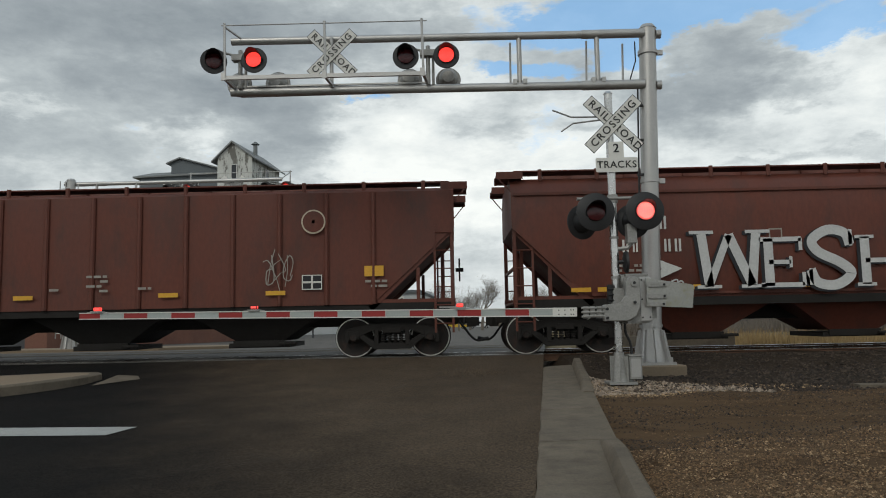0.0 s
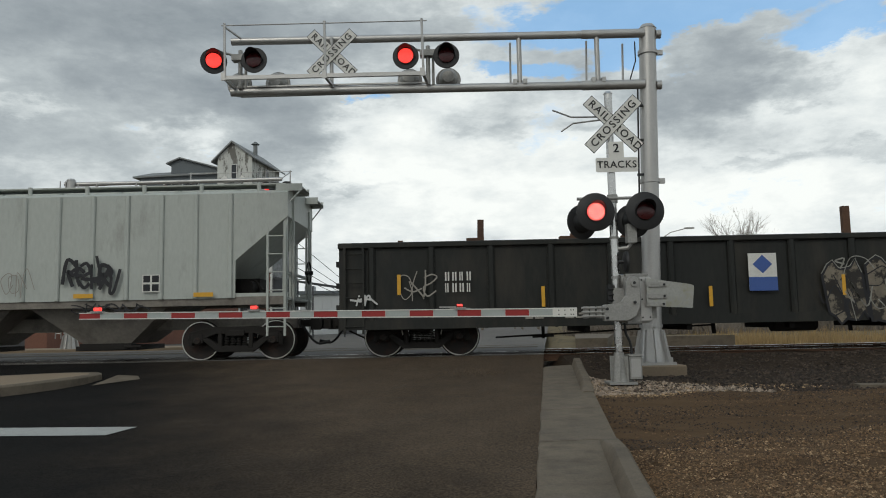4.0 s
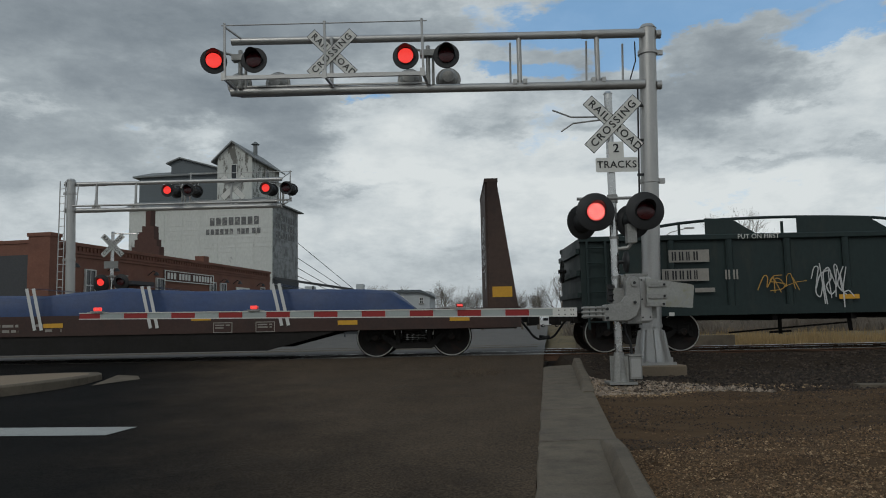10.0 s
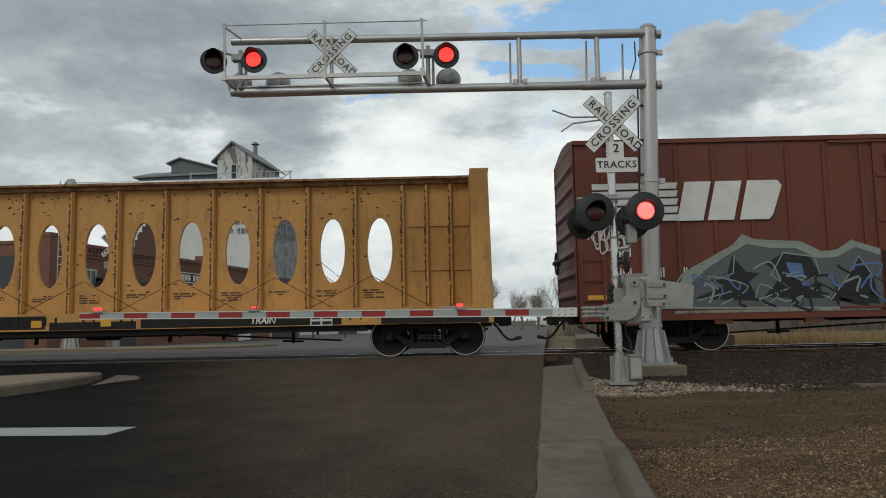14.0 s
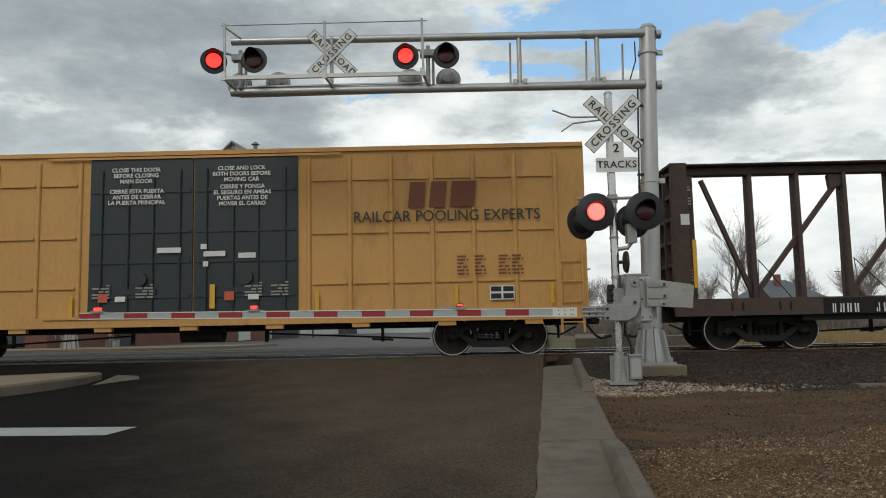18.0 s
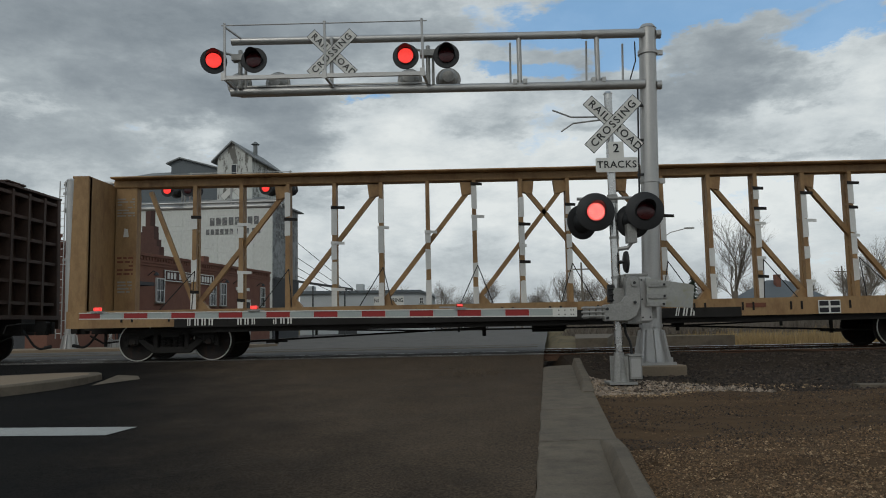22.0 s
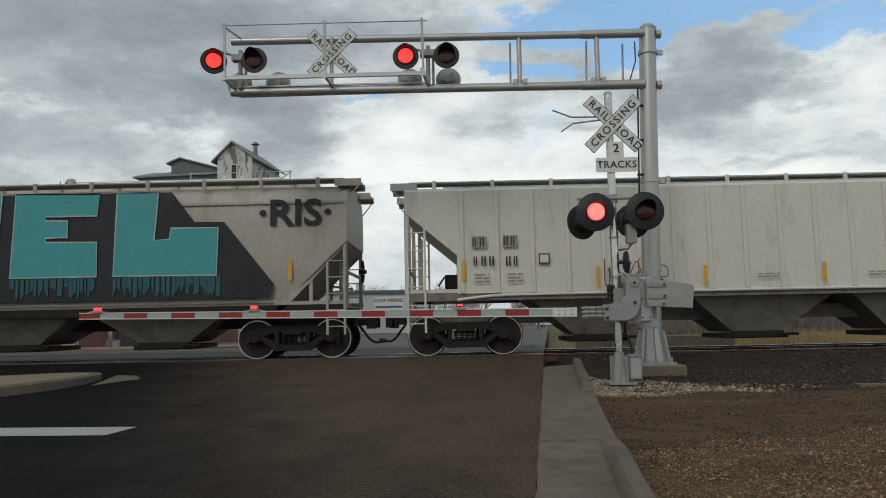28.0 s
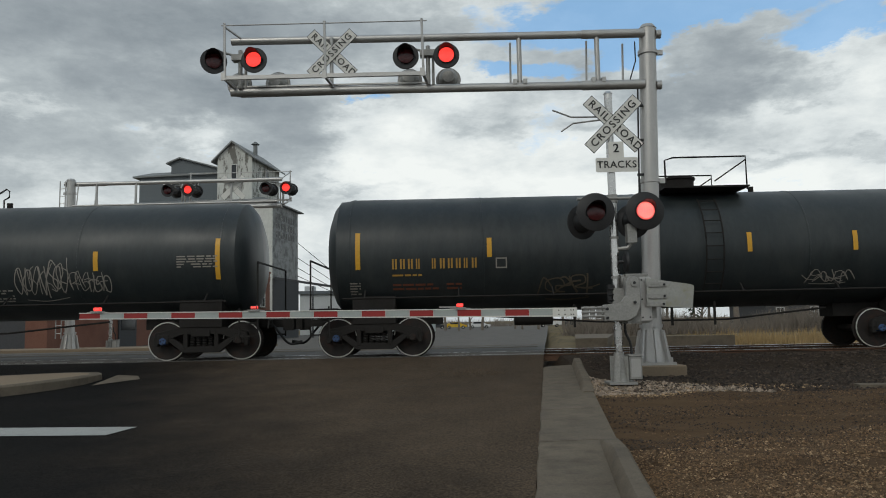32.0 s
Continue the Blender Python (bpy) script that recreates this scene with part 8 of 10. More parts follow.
# scrap standing in the two black gondolas
for c_, pieces in ((46.57, ((-9.1, 2.9, 0.07, 0.05), (-7.0, 3.4, 0.09, 0.03), (-4.6, 3.0, 0.08, 0.0), (2.4, 3.55, 0.10, 0.0), (4.85, 3.5, 0.10, -0.12), (-3.0, 2.9, 0.07, 0.3))), (67.8, ((-1.9, 3.0, 0.09, 0.0), (-1.2, 3.3, 0.10, 0.42), (2.9, 3.0, 0.08, 0.4), (-4.85, 3.3, 0.10, 0.0), (-5.2, 3.1, 0.06, -0.1)))):
    sc = thing("scrap_metal", (c_, TRACK, 0.82), "rusty scrap posts and plates piled in the gondola", "scrap metal")
    rnd = random.Random(int(c_))
    for x, h, r, tilt in pieces:
        bm = bm_()
        bar(bm, (x - tilt * 0.9, 0.6, 0.05), (x + tilt * 0.9, 0.6, h - 0.82), r * 1.4, r * 1.8)
        if rnd.random() < 0.6:
            box(bm, x - 0.35, x + 0.1, 0.45, 0.75, 1.3, 2.1)
        part("post", bm, RUSTY, sc)
    bm = bm_()
    for k in range(40):
        x, y, z = rnd.uniform(-8, 8), rnd.uniform(-0.4, 0.4), rnd.uniform(0.0, 0.9)
        box(bm, -rnd.uniform(0.2, 0.9), rnd.uniform(0.2, 0.9), -0.15, 0.15, -0.04, 0.1, 0, pose(x, y, z + 0.2, rnd.uniform(-30, 30), rnd.uniform(-20, 20), rnd.uniform(0, 180)))
    part("scrap_heap", bm, RUSTY, sc)
    STOCK.append((sc, c_))


# ---- crossing signals ----
SCUFFED = surface("scuffed_weight_paint", (0.33, 0.33, 0.31), 0.5, 0.3, fine=20, big=2.5, amt=0.2, bump=0.05, dirt=(0.22, 0.21, 0.12), dirt_at=(0.5, 0.75), dirt_scale=5)
FLASH = []          # (lens, phase, set, resting pose)
BRICK = surface("red_brick", (0.185, 0.085, 0.058), 0.85, fine=12, big=0.5, amt=0.25, bump=0.2, dirt=(0.13, 0.055, 0.04), dirt_at=(0.45, 0.8))
BRICK_DARK = surface("sooty_brick", (0.085, 0.045, 0.036), 0.85, fine=12, big=0.5, amt=0.25, bump=0.2)
GREY_WALL = surface("dark_grey_render", (0.06, 0.062, 0.066), 0.8, fine=12, big=0.4, amt=0.2, bump=0.1)
PEELING = surface("peeling_white_boards", (0.58, 0.59, 0.56), 0.75, fine=6, big=0.35, amt=0.16, bump=0.15, dirt=(0.20, 0.20, 0.19), dirt_at=(0.60, 0.70), dirt_scale=0.9, stretch=(1, 1, 0.5))
PEELED = surface("bare_weathered_boards", (0.52, 0.53, 0.50), 0.8, fine=6, big=0.5, amt=0.2, bump=0.15, dirt=(0.15, 0.145, 0.13), dirt_at=(0.52, 0.58), dirt_scale=1.6, stretch=(1, 1, 0.35))
SLATE_WALL = surface("slate_blue_tin", (0.105, 0.12, 0.13), 0.6, fine=8, big=0.4, amt=0.18, bump=0.1)
TINTED = surface("stained_tin_sheets", (0.26, 0.27, 0.27), 0.6, fine=6, big=0.5, amt=0.3, bump=0.1, dirt=(0.11, 0.115, 0.115), dirt_at=(0.45, 0.62), dirt_scale=1.1)
TIN_ROOF = surface("grey_tin_roof", (0.19, 0.20, 0.20), 0.6, 0.2, fine=8, big=0.5, amt=0.2, bump=0.1)
WHITE_WALL = surface("white_metal_siding", (0.46, 0.48, 0.49), 0.6, fine=8, big=0.4, amt=0.1, bump=0.05)
FRAME_WHITE = surface("white_window_frame", (0.55, 0.55, 0.53), 0.6, amt=0.1, bump=0)
FADED = surface("faded_wall_letters", (0.13, 0.13, 0.13), 0.8, fine=6, big=1.2, amt=0.2, bump=0, dirt=(0.36, 0.36, 0.34), dirt_at=(0.52, 0.62), dirt_scale=2.2)
BARK = surface("bare_bark", (0.17, 0.145, 0.12), 0.9, fine=10, big=1, amt=0.25, bump=0.2)
NEEDLE = surface("dark_conifer", (0.030, 0.045, 0.026), 0.9, fine=8, big=1, amt=0.35, bump=0.1)
DRYGRASS = surface("dry_tall_grass", (0.34, 0.24, 0.115), 0.9, fine=3, big=0.6, amt=0.35, bump=0)
STONE = surface("gravel_stone", (0.118, 0.072, 0.037), 0.9, fine=40, big=3.0, amt=0.25, bump=0.2, island=0.7)
STONE_TAN = surface("tan_gravel_chip", (0.26, 0.178, 0.102), 0.9, fine=40, big=3.0, amt=0.25, bump=0.2, island=0.55)
STONE_PALE = surface("pale_gravel_stone", (0.24, 0.19, 0.145), 0.9, fine=8, big=3.5, amt=0.3, bump=0.1, island=0.75)
# The dark ballast colour here also holds some shade of the train.
STONE_DARK = surface("ballast_stone", (0.042, 0.030, 0.0215), 0.9, fine=8, big=3.5, amt=0.4, bump=0.1, island=0.8)
GLASS = bpy.data.materials.new("dark_window_glass")
GLASS.use_nodes = True
_b = GLASS.node_tree.nodes["Principled BSDF"]
_b.inputs["Base Color"].default_value, _b.inputs["Roughness"].default_value = (0.02, 0.023, 0.026, 1), 0.06


def _lens(r, far):
    bm = bm_()
    prof = [(-0.045, 0.001), (-0.042, r * 0.42), (-0.034, r * 0.72), (-0.02, r), (0.02, r), (0.034, r * 0.72), (0.045, 0.001)]
    lathe(bm, prof, 24, "y")
    if far != 1:
        # rows of bright points behind the red cover
        for ring, n in ((0.28, 7), (0.46, 12), (0.64, 18), (0.80, 24)):
            for k in range(n):
                t = 2 * math.pi * k / n
                yy = -0.046 + 0.024 * ring ** 2
                rod(bm, (math.cos(t) * r * ring, yy - 0.004, math.sin(t) * r * ring), (math.cos(t) * r * ring, yy + 0.004, math.sin(t) * r * ring), r * 0.05, 6)
    me = mesh_of("lens", bm, [(LIT, LIT_FAR, LIT_FAR)[int(far)], UNLIT, LIT if far == 2 else LIT_HOT])
    for p in me.polygons:
        rr = math.hypot(p.center.x, p.center.z)
        if far != 1 and len(p.vertices) != 4 and p.center.y < -0.02 and rr > r * 0.2:
            p.material_index = 2
            continue
        p.material_index = 1 if p.center.y > -0.019 else 0
    return me


lens_mesh = shared(_lens)


def _lamp(r):
    bm = bm_()
    lathe(bm, [(-0.012, r * 0.97), (-0.006, r), (0.006, r), (0.012, r * 0.97)], 36, "y")
    lathe(bm, [(0.0, 0.19), (0.10, 0.18), (0.20, 0.12), (0.22, 0.05)], 20, "y")
    return mesh_of("lamp", bm, BLACK)


def _hood(r):
    """A half-round visor over the lens."""
    bm = bm_()
    n = 16
    v = []
    for i in range(n + 1):
        t = math.pi * (-0.12 + 1.24 * i / n)
        c, s = math.cos(t), math.sin(t)
        d = 0.05 + 0.22 * max(0.0, s)
        for rad in (r, r - 0.008):
            v += [(c * rad, -0.01, s * rad), (c * rad, -0.01 - d, s * rad)]
    f = []
    for i in range(n):
        q = 4 * i
        f += [(q, q + 1, q + 5, q + 4), (q + 2, q + 6, q + 7, q + 3), (q + 1, q + 3, q + 7, q + 5)]
    add_mesh(bm, v, f)
    return mesh_of("hood", bm, BLACK)


lamp_mesh, hood_mesh = shared(_lamp), shared(_hood)


def signal_lamp(parent, at, r, phase, bank, far=False, name="lamp"):
    """A lamp with its dark background disc, hood and a lens that shows its lit or its dark face."""
    lp = part(name, lamp_mesh(r), parent, at=at)
    lp["label"] = "round black signal background with a red lens"
    part("hood", hood_mesh(0.17), lp)
    ln = part("lens", lens_mesh(0.152, far), lp, at=(0, -0.03, 0))
    FLASH.append((ln, phase, bank, (0, -0.03, 0)))
    return lp


def crossbuck(parent, at, extent=1.22, name="crossbuck", blank=False):
    """Two crossed white blades with black words and a thin dark edge."""
    hub = part(name, _blade(extent, extent), parent, at=at @ Matrix.Rotation(radians(45), 4, "Y"), label="white crossed blades with black letters")
    other = part("blade", _blade(extent, extent), hub, at=Matrix.Translation((0, -0.012, 0)) @ Matrix.Rotation(radians(-90), 4, "Y"))
    if blank:
        return hub
    # words follow each blade
    for txt, x in (("RAIL", -0.335), ("ROAD", 0.335)):
        words(txt, 0.185, SIGN_BLACK, hub, Matrix.Translation((x * extent / 1.22, -0.012, 0.0)), bold=0.0026, gap=1.2)
    words("CROSSING", 0.185, SIGN_BLACK, other, Matrix.Translation((0, -0.012, 0)), bold=0.0026, gap=1.26)
    return hub


def _blade_mesh(L, e):
    bm = bm_()
    slab(bm, [(-L / 2, -0.114), (L / 2, -0.114), (L / 2, 0.114), (-L / 2, 0.114)], -0.003, 0.003, 1)
    slab(bm, [(-L / 2 + 0.01, -0.104), (L / 2 - 0.01, -0.104), (L / 2 - 0.01, 0.104), (-L / 2 + 0.01, 0.104)], -0.006, 0.0)
    slab(bm, [(-L / 2 + 0.004, -0.11), (L / 2 - 0.004, -0.11), (L / 2 - 0.004, 0.11), (-L / 2 + 0.004, 0.11)], 0.001, 0.005)
    return mesh_of("blade", bm, [SIGN_WHITE, SIGN_BLACK])


_blade = shared(_blade_mesh)


def cantilever(m, label, far, rake):
    """A mast with a long double-pipe arm to its local -x, a walkway and two pairs of lamps on each face."""
    ct = thing("signal_cantilever", m, label, "crossing signal", "overhead crossing signals")
    bm = bm_()
    rod(bm, (0, 0, 0.0), (rake * 6.8, 0, 6.74), 0.185, 24, 0.165)
    rod(bm, (rake * 6.8, 0, 6.72), (rake * 6.82, 0, 6.80), 0.18, 24, 0.12)
    part("mast", bm, GALV, ct)
    bm = bm_()
    rod(bm, (0, 0, 0.02), (0, 0, 0.72), 0.29, 16, 0.19)
    sk = part("base_skirt", bm, GALV, ct)
    bm = bm_()
    slab(bm, [(0.15, 0.02), (0.37, 0.02), (0.26, 0.62), (0.15, 0.66)], -0.016, 0.016)
    fin = mesh_of("fin", bm, GALV)
    for a in range(8):
        part("fin", fin, sk, at=Matrix.Rotation(a * math.pi / 4, 4, "Z"))
    bm = bm_()
    rod(bm, (0, 0, 0.68), (0, 0, 0.74), 0.225, 24)
    part("collar", bm, GALV, sk)
    bm = bm_()
    box(bm, -0.36, 0.36, -0.36, 0.36, -0.03, 0.02)
    for a in range(4):
        rod(bm, (0.29 * (1 if a % 2 else -1), 0.29 * (1 if a > 1 else -1), 0.0), (0.29 * (1 if a % 2 else -1), 0.29 * (1 if a > 1 else -1), 0.11), 0.025, 8)
    part("base_plate", bm, GALV, ct)
    for z in (3.58, 6.22):
        bm = bm_()
        lathe(bm, [(z - 0.04, 0.178), (z - 0.04, 0.195), (z + 0.04, 0.195), (z + 0.04, 0.178)], 24, "z", (rake * z, 0, 0))
        box(bm, rake * z + 0.17, rake * z + 0.30, -0.03, 0.03, z - 0.05, z + 0.05)
        part("collar", bm, GALV, ct)
    for z, r in ((6.60, 0.078), (5.54, 0.085)):
        bm = bm_()
        x0 = rake * z
        rod(bm, (-8.25, -0.1, z + 0.03), (x0 - 1.3, -0.1, z), r, 18)
        rod(bm, (x0 - 1.35, -0.1, z), (x0 - 0.1, -0.1, z), r + 0.012, 18)
        rod(bm, (x0 + 0.16, -0.02, z), (x0 + 0.26, -0.02, z), 0.09, 12)
        for k in range(5):
            rod(bm, (x0 - 0.3 - 0.28 * k, -0.1 - r - 0.02, z), (x0 - 0.3 - 0.28 * k, -0.1 - r + 0.01, z), 0.02, 8)
        part("arm_pipe", bm, GALV, ct)
    bm = bm_()
    rod(bm, (-8.2, 0.42, 5.66), (-0.1, 0.3, 5.66), 0.04, 12)
    part("arm_pipe", bm, GALV, ct)
    for x in (-0.85, -2.42):
        bm = bm_()
        rod(bm, (x, -0.1, 5.56), (x, -0.1, 6.6), 0.05, 12)
        for d in (-0.1, 0.1):
            box(bm, x + d - 0.04, x + d + 0.04, -0.2, 0.0, 5.58, 5.68)
        part("strut", bm, GALV, ct)
        bm = bm_()
        rod(bm, (x - 0.15, 0.35, 5.66), (x - 0.15, 0.2, 6.58), 0.022, 8)
        part("strut", bm, GALV, ct)
    bm = bm_()
    rod(bm, (-0.26, 0.3, 5.66), (-0.26, 0.2, 6.5), 0.022, 8)
    part("strut", bm, GALV, ct)
    # walkway frame and guard rail in front of the arm
    rail_z, walk_z, lamp_z = (7.04, 5.88, 6.27) if far else (6.755, 5.69, 6.09)
    xs3 = (-8.45, -6.42, -4.40) if far else (-8.22, -6.25, -4.34)
    for x in xs3:
        bm = bm_()
        rod(bm, (x, -0.62, walk_z), (x - 0.02, -0.62, rail_z + 0.03), 0.025, 10)
        rod(bm, (x - 0.02, -0.62, rail_z + 0.03), (x - 0.02, -0.62, rail_z + 0.04), 0.03, 10)
        bar(bm, (x, -0.62, walk_z - 0.02), (x + 0.08, -0.05, 5.62), 0.05, 0.05)
        bar(bm, (x - 0.02, -0.66, walk_z - 0.06), (x - 0.02, -0.66, walk_z + 0.10), 0.02, 0.09)
        part("rail_post", bm, GALV, ct)
    bm = bm_()
    rod(bm, (xs3[0] - 0.08, -0.62, rail_z), (xs3[2] + 0.08, -0.62, rail_z), 0.013, 8)
    bar(bm, (xs3[0], -0.62, rail_z - 0.04), (xs3[0] + 0.2, -0.1, 6.66), 0.03, 0.03)
    part("guard_rail", bm, GALV, ct)
    bm = bm_()
    bar(bm, (xs3[0] - 0.05, -0.62, walk_z), (xs3[2] + 0.04, -0.62, walk_z), 0.06, 0.075)
    part("walkway_beam", bm, GALV, ct)
    bm = bm_()
    bar(bm, (xs3[0] + 0.1, -0.15, 5.66), (xs3[2] + 0.04, -0.15, 5.66), 0.05, 0.03)
    part("walkway_beam", bm, GALV, ct)
    if not far:
        bm = bm_()
        tube(bm, [(-0.235 + 0.031 * z, -0.1, z) for z in (3.3, 4.2, 5.0, 5.5)], 0.018, 6)
        for z in (3.7, 4.4, 5.1):
            box(bm, -0.26 + 0.031 * z, -0.14 + 0.031 * z, -0.12, -0.06, z - 0.02, z + 0.02)
        tube(bm, [(-0.22, -0.14, 5.62), (-0.10, -0.16, 6.0), (-0.10, -0.16, 6.4)], 0.014, 6)
        part("conduit", bm, BLACK, ct)
    pairs = ((-8.28, (-8.55, -7.76)), (-4.35, (-4.72, -3.92))) if far else ((-8.04, (-8.49, -7.69)), (-4.26, (-4.69, -3.89)))
    for j, (x, lamps) in enumerate(pairs):
        bm = bm_()
        rod(bm, (x, -0.2, 5.6), (x, -0.2, 6.4), 0.045, 12)
        rod(bm, (x + 0.1, -0.16, 5.6), (x + 0.1, -0.16, 6.3), 0.03, 10)
        box(bm, x - 0.16, x + 0.16, -0.30, -0.12, lamp_z + 0.08, lamp_z + 0.21)
        bmesh.ops.bevel(bm, geom=bm.edges[:], offset=0.006, segments=1, affect="EDGES")
        for lx in lamps:
            tube(bm, smooth_path([(x, -0.2, lamp_z + 0.16), ((x + lx) / 2, -0.2, lamp_z + 0.24), (lx, -0.26, lamp_z + 0.27), (lx, -0.30, lamp_z + 0.12)], 4), 0.025, 8)
        part("lamp_bracket", bm, CAST, ct)
        for k, lx in enumerate(lamps):
            signal_lamp(ct, Matrix.Translation((lx, -0.48, lamp_z)) @ Matrix.Rotation(radians(16 if lx < -8.4 else 0), 4, "Z"), 0.258, "NC", (1 - k) if far else k, 1 if far else 2)
            b = Matrix.Translation((lx + (0.28 if j == 0 else 0.03), 0.35, 5.87)) @ Matrix.Rotation(math.pi, 4, "Z")
            if far:
                b = Matrix.Translation((lx, 0.48, 6.17)) @ Matrix.Rotation(math.pi, 4, "Z")
            lp = signal_lamp(ct, b, 0.258, "NC", (1 - k) if far else k, 1 if far else 2)
            bm = bm_()
            lathe(bm, [(0.014, 0.25), (0.016, 0.20), (0.16, 0.19), (0.26, 0.12), (0.28, 0.03)], 22, "y")
            part("housing", bm, CAST, lp, "grey lamp housing")
    crossbuck(ct, Matrix.Translation((-6.26, -0.26, 6.37) if far else (-6.18, -0.26, 6.27)))
    bm = bm_()
    rod(bm, (-6.2, -0.2, 5.6), (-6.2, -0.2, 6.62), 0.04, 10)
    part("sign_post", bm, GALV, ct)
    if far:
        bm = bm_()
        for x in (0.30, 0.52):
            rod(bm, (x, 0.1, 0.5), (x, 0.1, 6.7), 0.022, 8)
        for k in range(20):
            rod(bm, (0.30, 0.1, 0.7 + 0.3 * k), (0.52, 0.1, 0.7 + 0.3 * k), 0.014, 6)
        for z in (1.2, 3.4, 5.6):
            bar(bm, (0.1, 0.1, z), (0.32, 0.1, z), 0.03, 0.03)
        part("ladder", bm, GALV, ct)
    return ct


cantilever(pose(3.86, 14.5, -0.08), "tall galvanised cantilever with red flashing lamps over the road", False, 0.031)
cantilever(pose(-14.95, 28.6, -0.06, 0, 0, 180), "galvanised cantilever with ladder and red lamps across the tracks", True, 0.02)
for nm, x, y, z, w in (("foundation", 3.82, 14.5, -0.12, 0.55), ("foundation", -14.95, 28.6, -0.10, 0.5)):
    bm = bm_()
    box(bm, x - w, x + w, y - 0.5, y + 0.5, z - 0.5, z + 0.01)
    bmesh.ops.bevel(bm, geom=bm.edges[:], offset=0.02, segments=1, affect="EDGES")
    tagged(part(nm, bm, CONCRETE_TAN), "square tan concrete foundation in the gravel", "foundation", kind="structure")


def gate_mast(m, label, far):
    """The kerbside signal mast: crossed blades, track sign, a pair of lamps on a cross-arm and a bell."""
    g = thing("crossing_signal_mast", m, label, "crossing signal", "kerbside crossing signals")
    bm = bm_()
    rod(bm, (0, 0, 0.3), (0, 0, 4.92), 0.068, 18)
    rod(bm, (0, 0, 4.92), (0, 0, 4.96), 0.078, 18, 0.05)
    part("mast", bm, ALU, g)
    bm = bm_()
    rod(bm, (0, 0, -0.02), (0, 0, 0.46), 0.145, 16, 0.085)
    bs = part("base", bm, CAST, g)
    bm = bm_()
    box(bm, 0.07, 0.17, -0.012, 0.012, -0.02, 0.40)
    rib = mesh_of("base_rib", bm, CAST)
    for a in range(6):
        part("base_rib", rib, bs, at=Matrix.Rotation(radians(20 + 60 * a), 4, "Z"))
    bm = bm_()
    box(bm, -0.22, 0.24, -0.22, 0.22, -0.06, -0.02)
    part("base_plate", bm, CAST, bs)
    bm = bm_()
    box(bm, 0.14, 0.34, -0.16, 0.12, 0.02, 0.40)
    bmesh.ops.bevel(bm, geom=bm.edges[:], offset=0.012, segments=1, affect="EDGES")
    jb = part("junction_box", bm, CAST, g)
    bm = bm_()
    box(bm, 0.13, 0.35, -0.175, 0.13, 0.40, 0.43)
    part("lid", bm, CAST, jb)
    bm = bm_()
    box(bm, 0.165, 0.315, -0.168, -0.158, 0.06, 0.36)
    part("cover", bm, GALV, jb)
    bm = bm_()
    tube(bm, smooth_path([(0.22, 0.02, 0.43), (0.2, 0.02, 0.62), (0.13, 0.0, 0.78), (0.12, 0.0, 0.95)], 4), 0.022, 8)
    part("conduit", bm, BLACK, g)
    crossbuck(g, Matrix.Translation((0.05, -0.1, 4.36)), blank=False)
    if not far:
        bm = bm_()
        slab(bm, [(-0.13, 3.77), (0.13, 3.77), (0.13, 4.05), (-0.13, 4.05)], -0.095, -0.09)
        sg = part("sign", bm, SIGN_WHITE, g, at=(0.08, 0, 0))
        words("2", 0.21, SIGN_BLACK, sg, Matrix.Translation((0, -0.10, 3.93)), bold=0.004)
        bm = bm_()
        slab(bm, [(-0.34, 3.52), (0.34, 3.52), (0.36, 3.54), (0.36, 3.75), (0.34, 3.77), (-0.34, 3.77), (-0.36, 3.75), (-0.36, 3.54)], -0.105, -0.10)
        sg = part("sign", bm, SIGN_WHITE, g, at=(0.08, 0, 0))
        words("TRACKS", 0.172, SIGN_BLACK, sg, Matrix.Translation((0, -0.112, 3.645)), bold=0.0022, gap=1.1)
    else:
        bm = bm_()
        slab(bm, [(-0.3, 3.4), (0.3, 3.4), (0.3, 3.7), (-0.3, 3.7)], -0.1, -0.09)
        part("sign", bm, CAST, g)
        bm = bm_()
        tube(bm, [(0, 0, 4.9), (0.4, 0, 4.86), (1.1, 0, 4.86)], 0.03, 8)
        part("outrigger", bm, ALU, g)
    bm = bm_()
    rod(bm, (-0.62, -0.08, 3.07), (0.72, -0.08, 3.07), 0.028, 10)
    rod(bm, (0, 0, 3.0), (0, 0, 3.14), 0.09, 14)
    for x in (-0.34, 0.49):
        rod(bm, (x, -0.08, 3.07), (x, -0.10, 2.84), 0.03, 10)
    tube(bm, [(0.02, -0.02, 2.20), (0.22, -0.04, 2.22), (0.28, -0.05, 2.30), (0.28, -0.05, 2.55)], 0.035, 8)
    box(bm, 0.20, 0.36, -0.14, 0.04, 2.30, 2.62)
    part("cross_arm", bm, CAST, g)
    for k, x in enumerate((-0.34, 0.49)):
        signal_lamp(g, (x, -0.22, 2.82), 0.325, "NG", k, int(far))
        b = signal_lamp(g, Matrix.Translation((x - (0.17 if k == 0 else 0.12), 0.16, 2.70)) @ Matrix.Rotation(radians(205 if k == 0 else 180), 4, "Z"), 0.30, "NG", k, int(far))
    bm = bm_()
    lathe(bm, [(-0.05, 0.06), (-0.03, 0.17), (0.0, 0.19), (0.012, 0.19), (0.02, 0.05)], 20, "x", (0.18, -0.05, 1.98))
    rod(bm, (0.0, -0.02, 1.98), (0.2, -0.05, 1.98), 0.03, 8)
    part("bell", bm, BLACK, g)
    for z in (2.4, 1.72, 1.1):
        bm = bm_()
        lathe(bm, [(z - 0.02, 0.070), (z - 0.02, 0.078), (z + 0.02, 0.078), (z + 0.02, 0.070)], 16, "z")
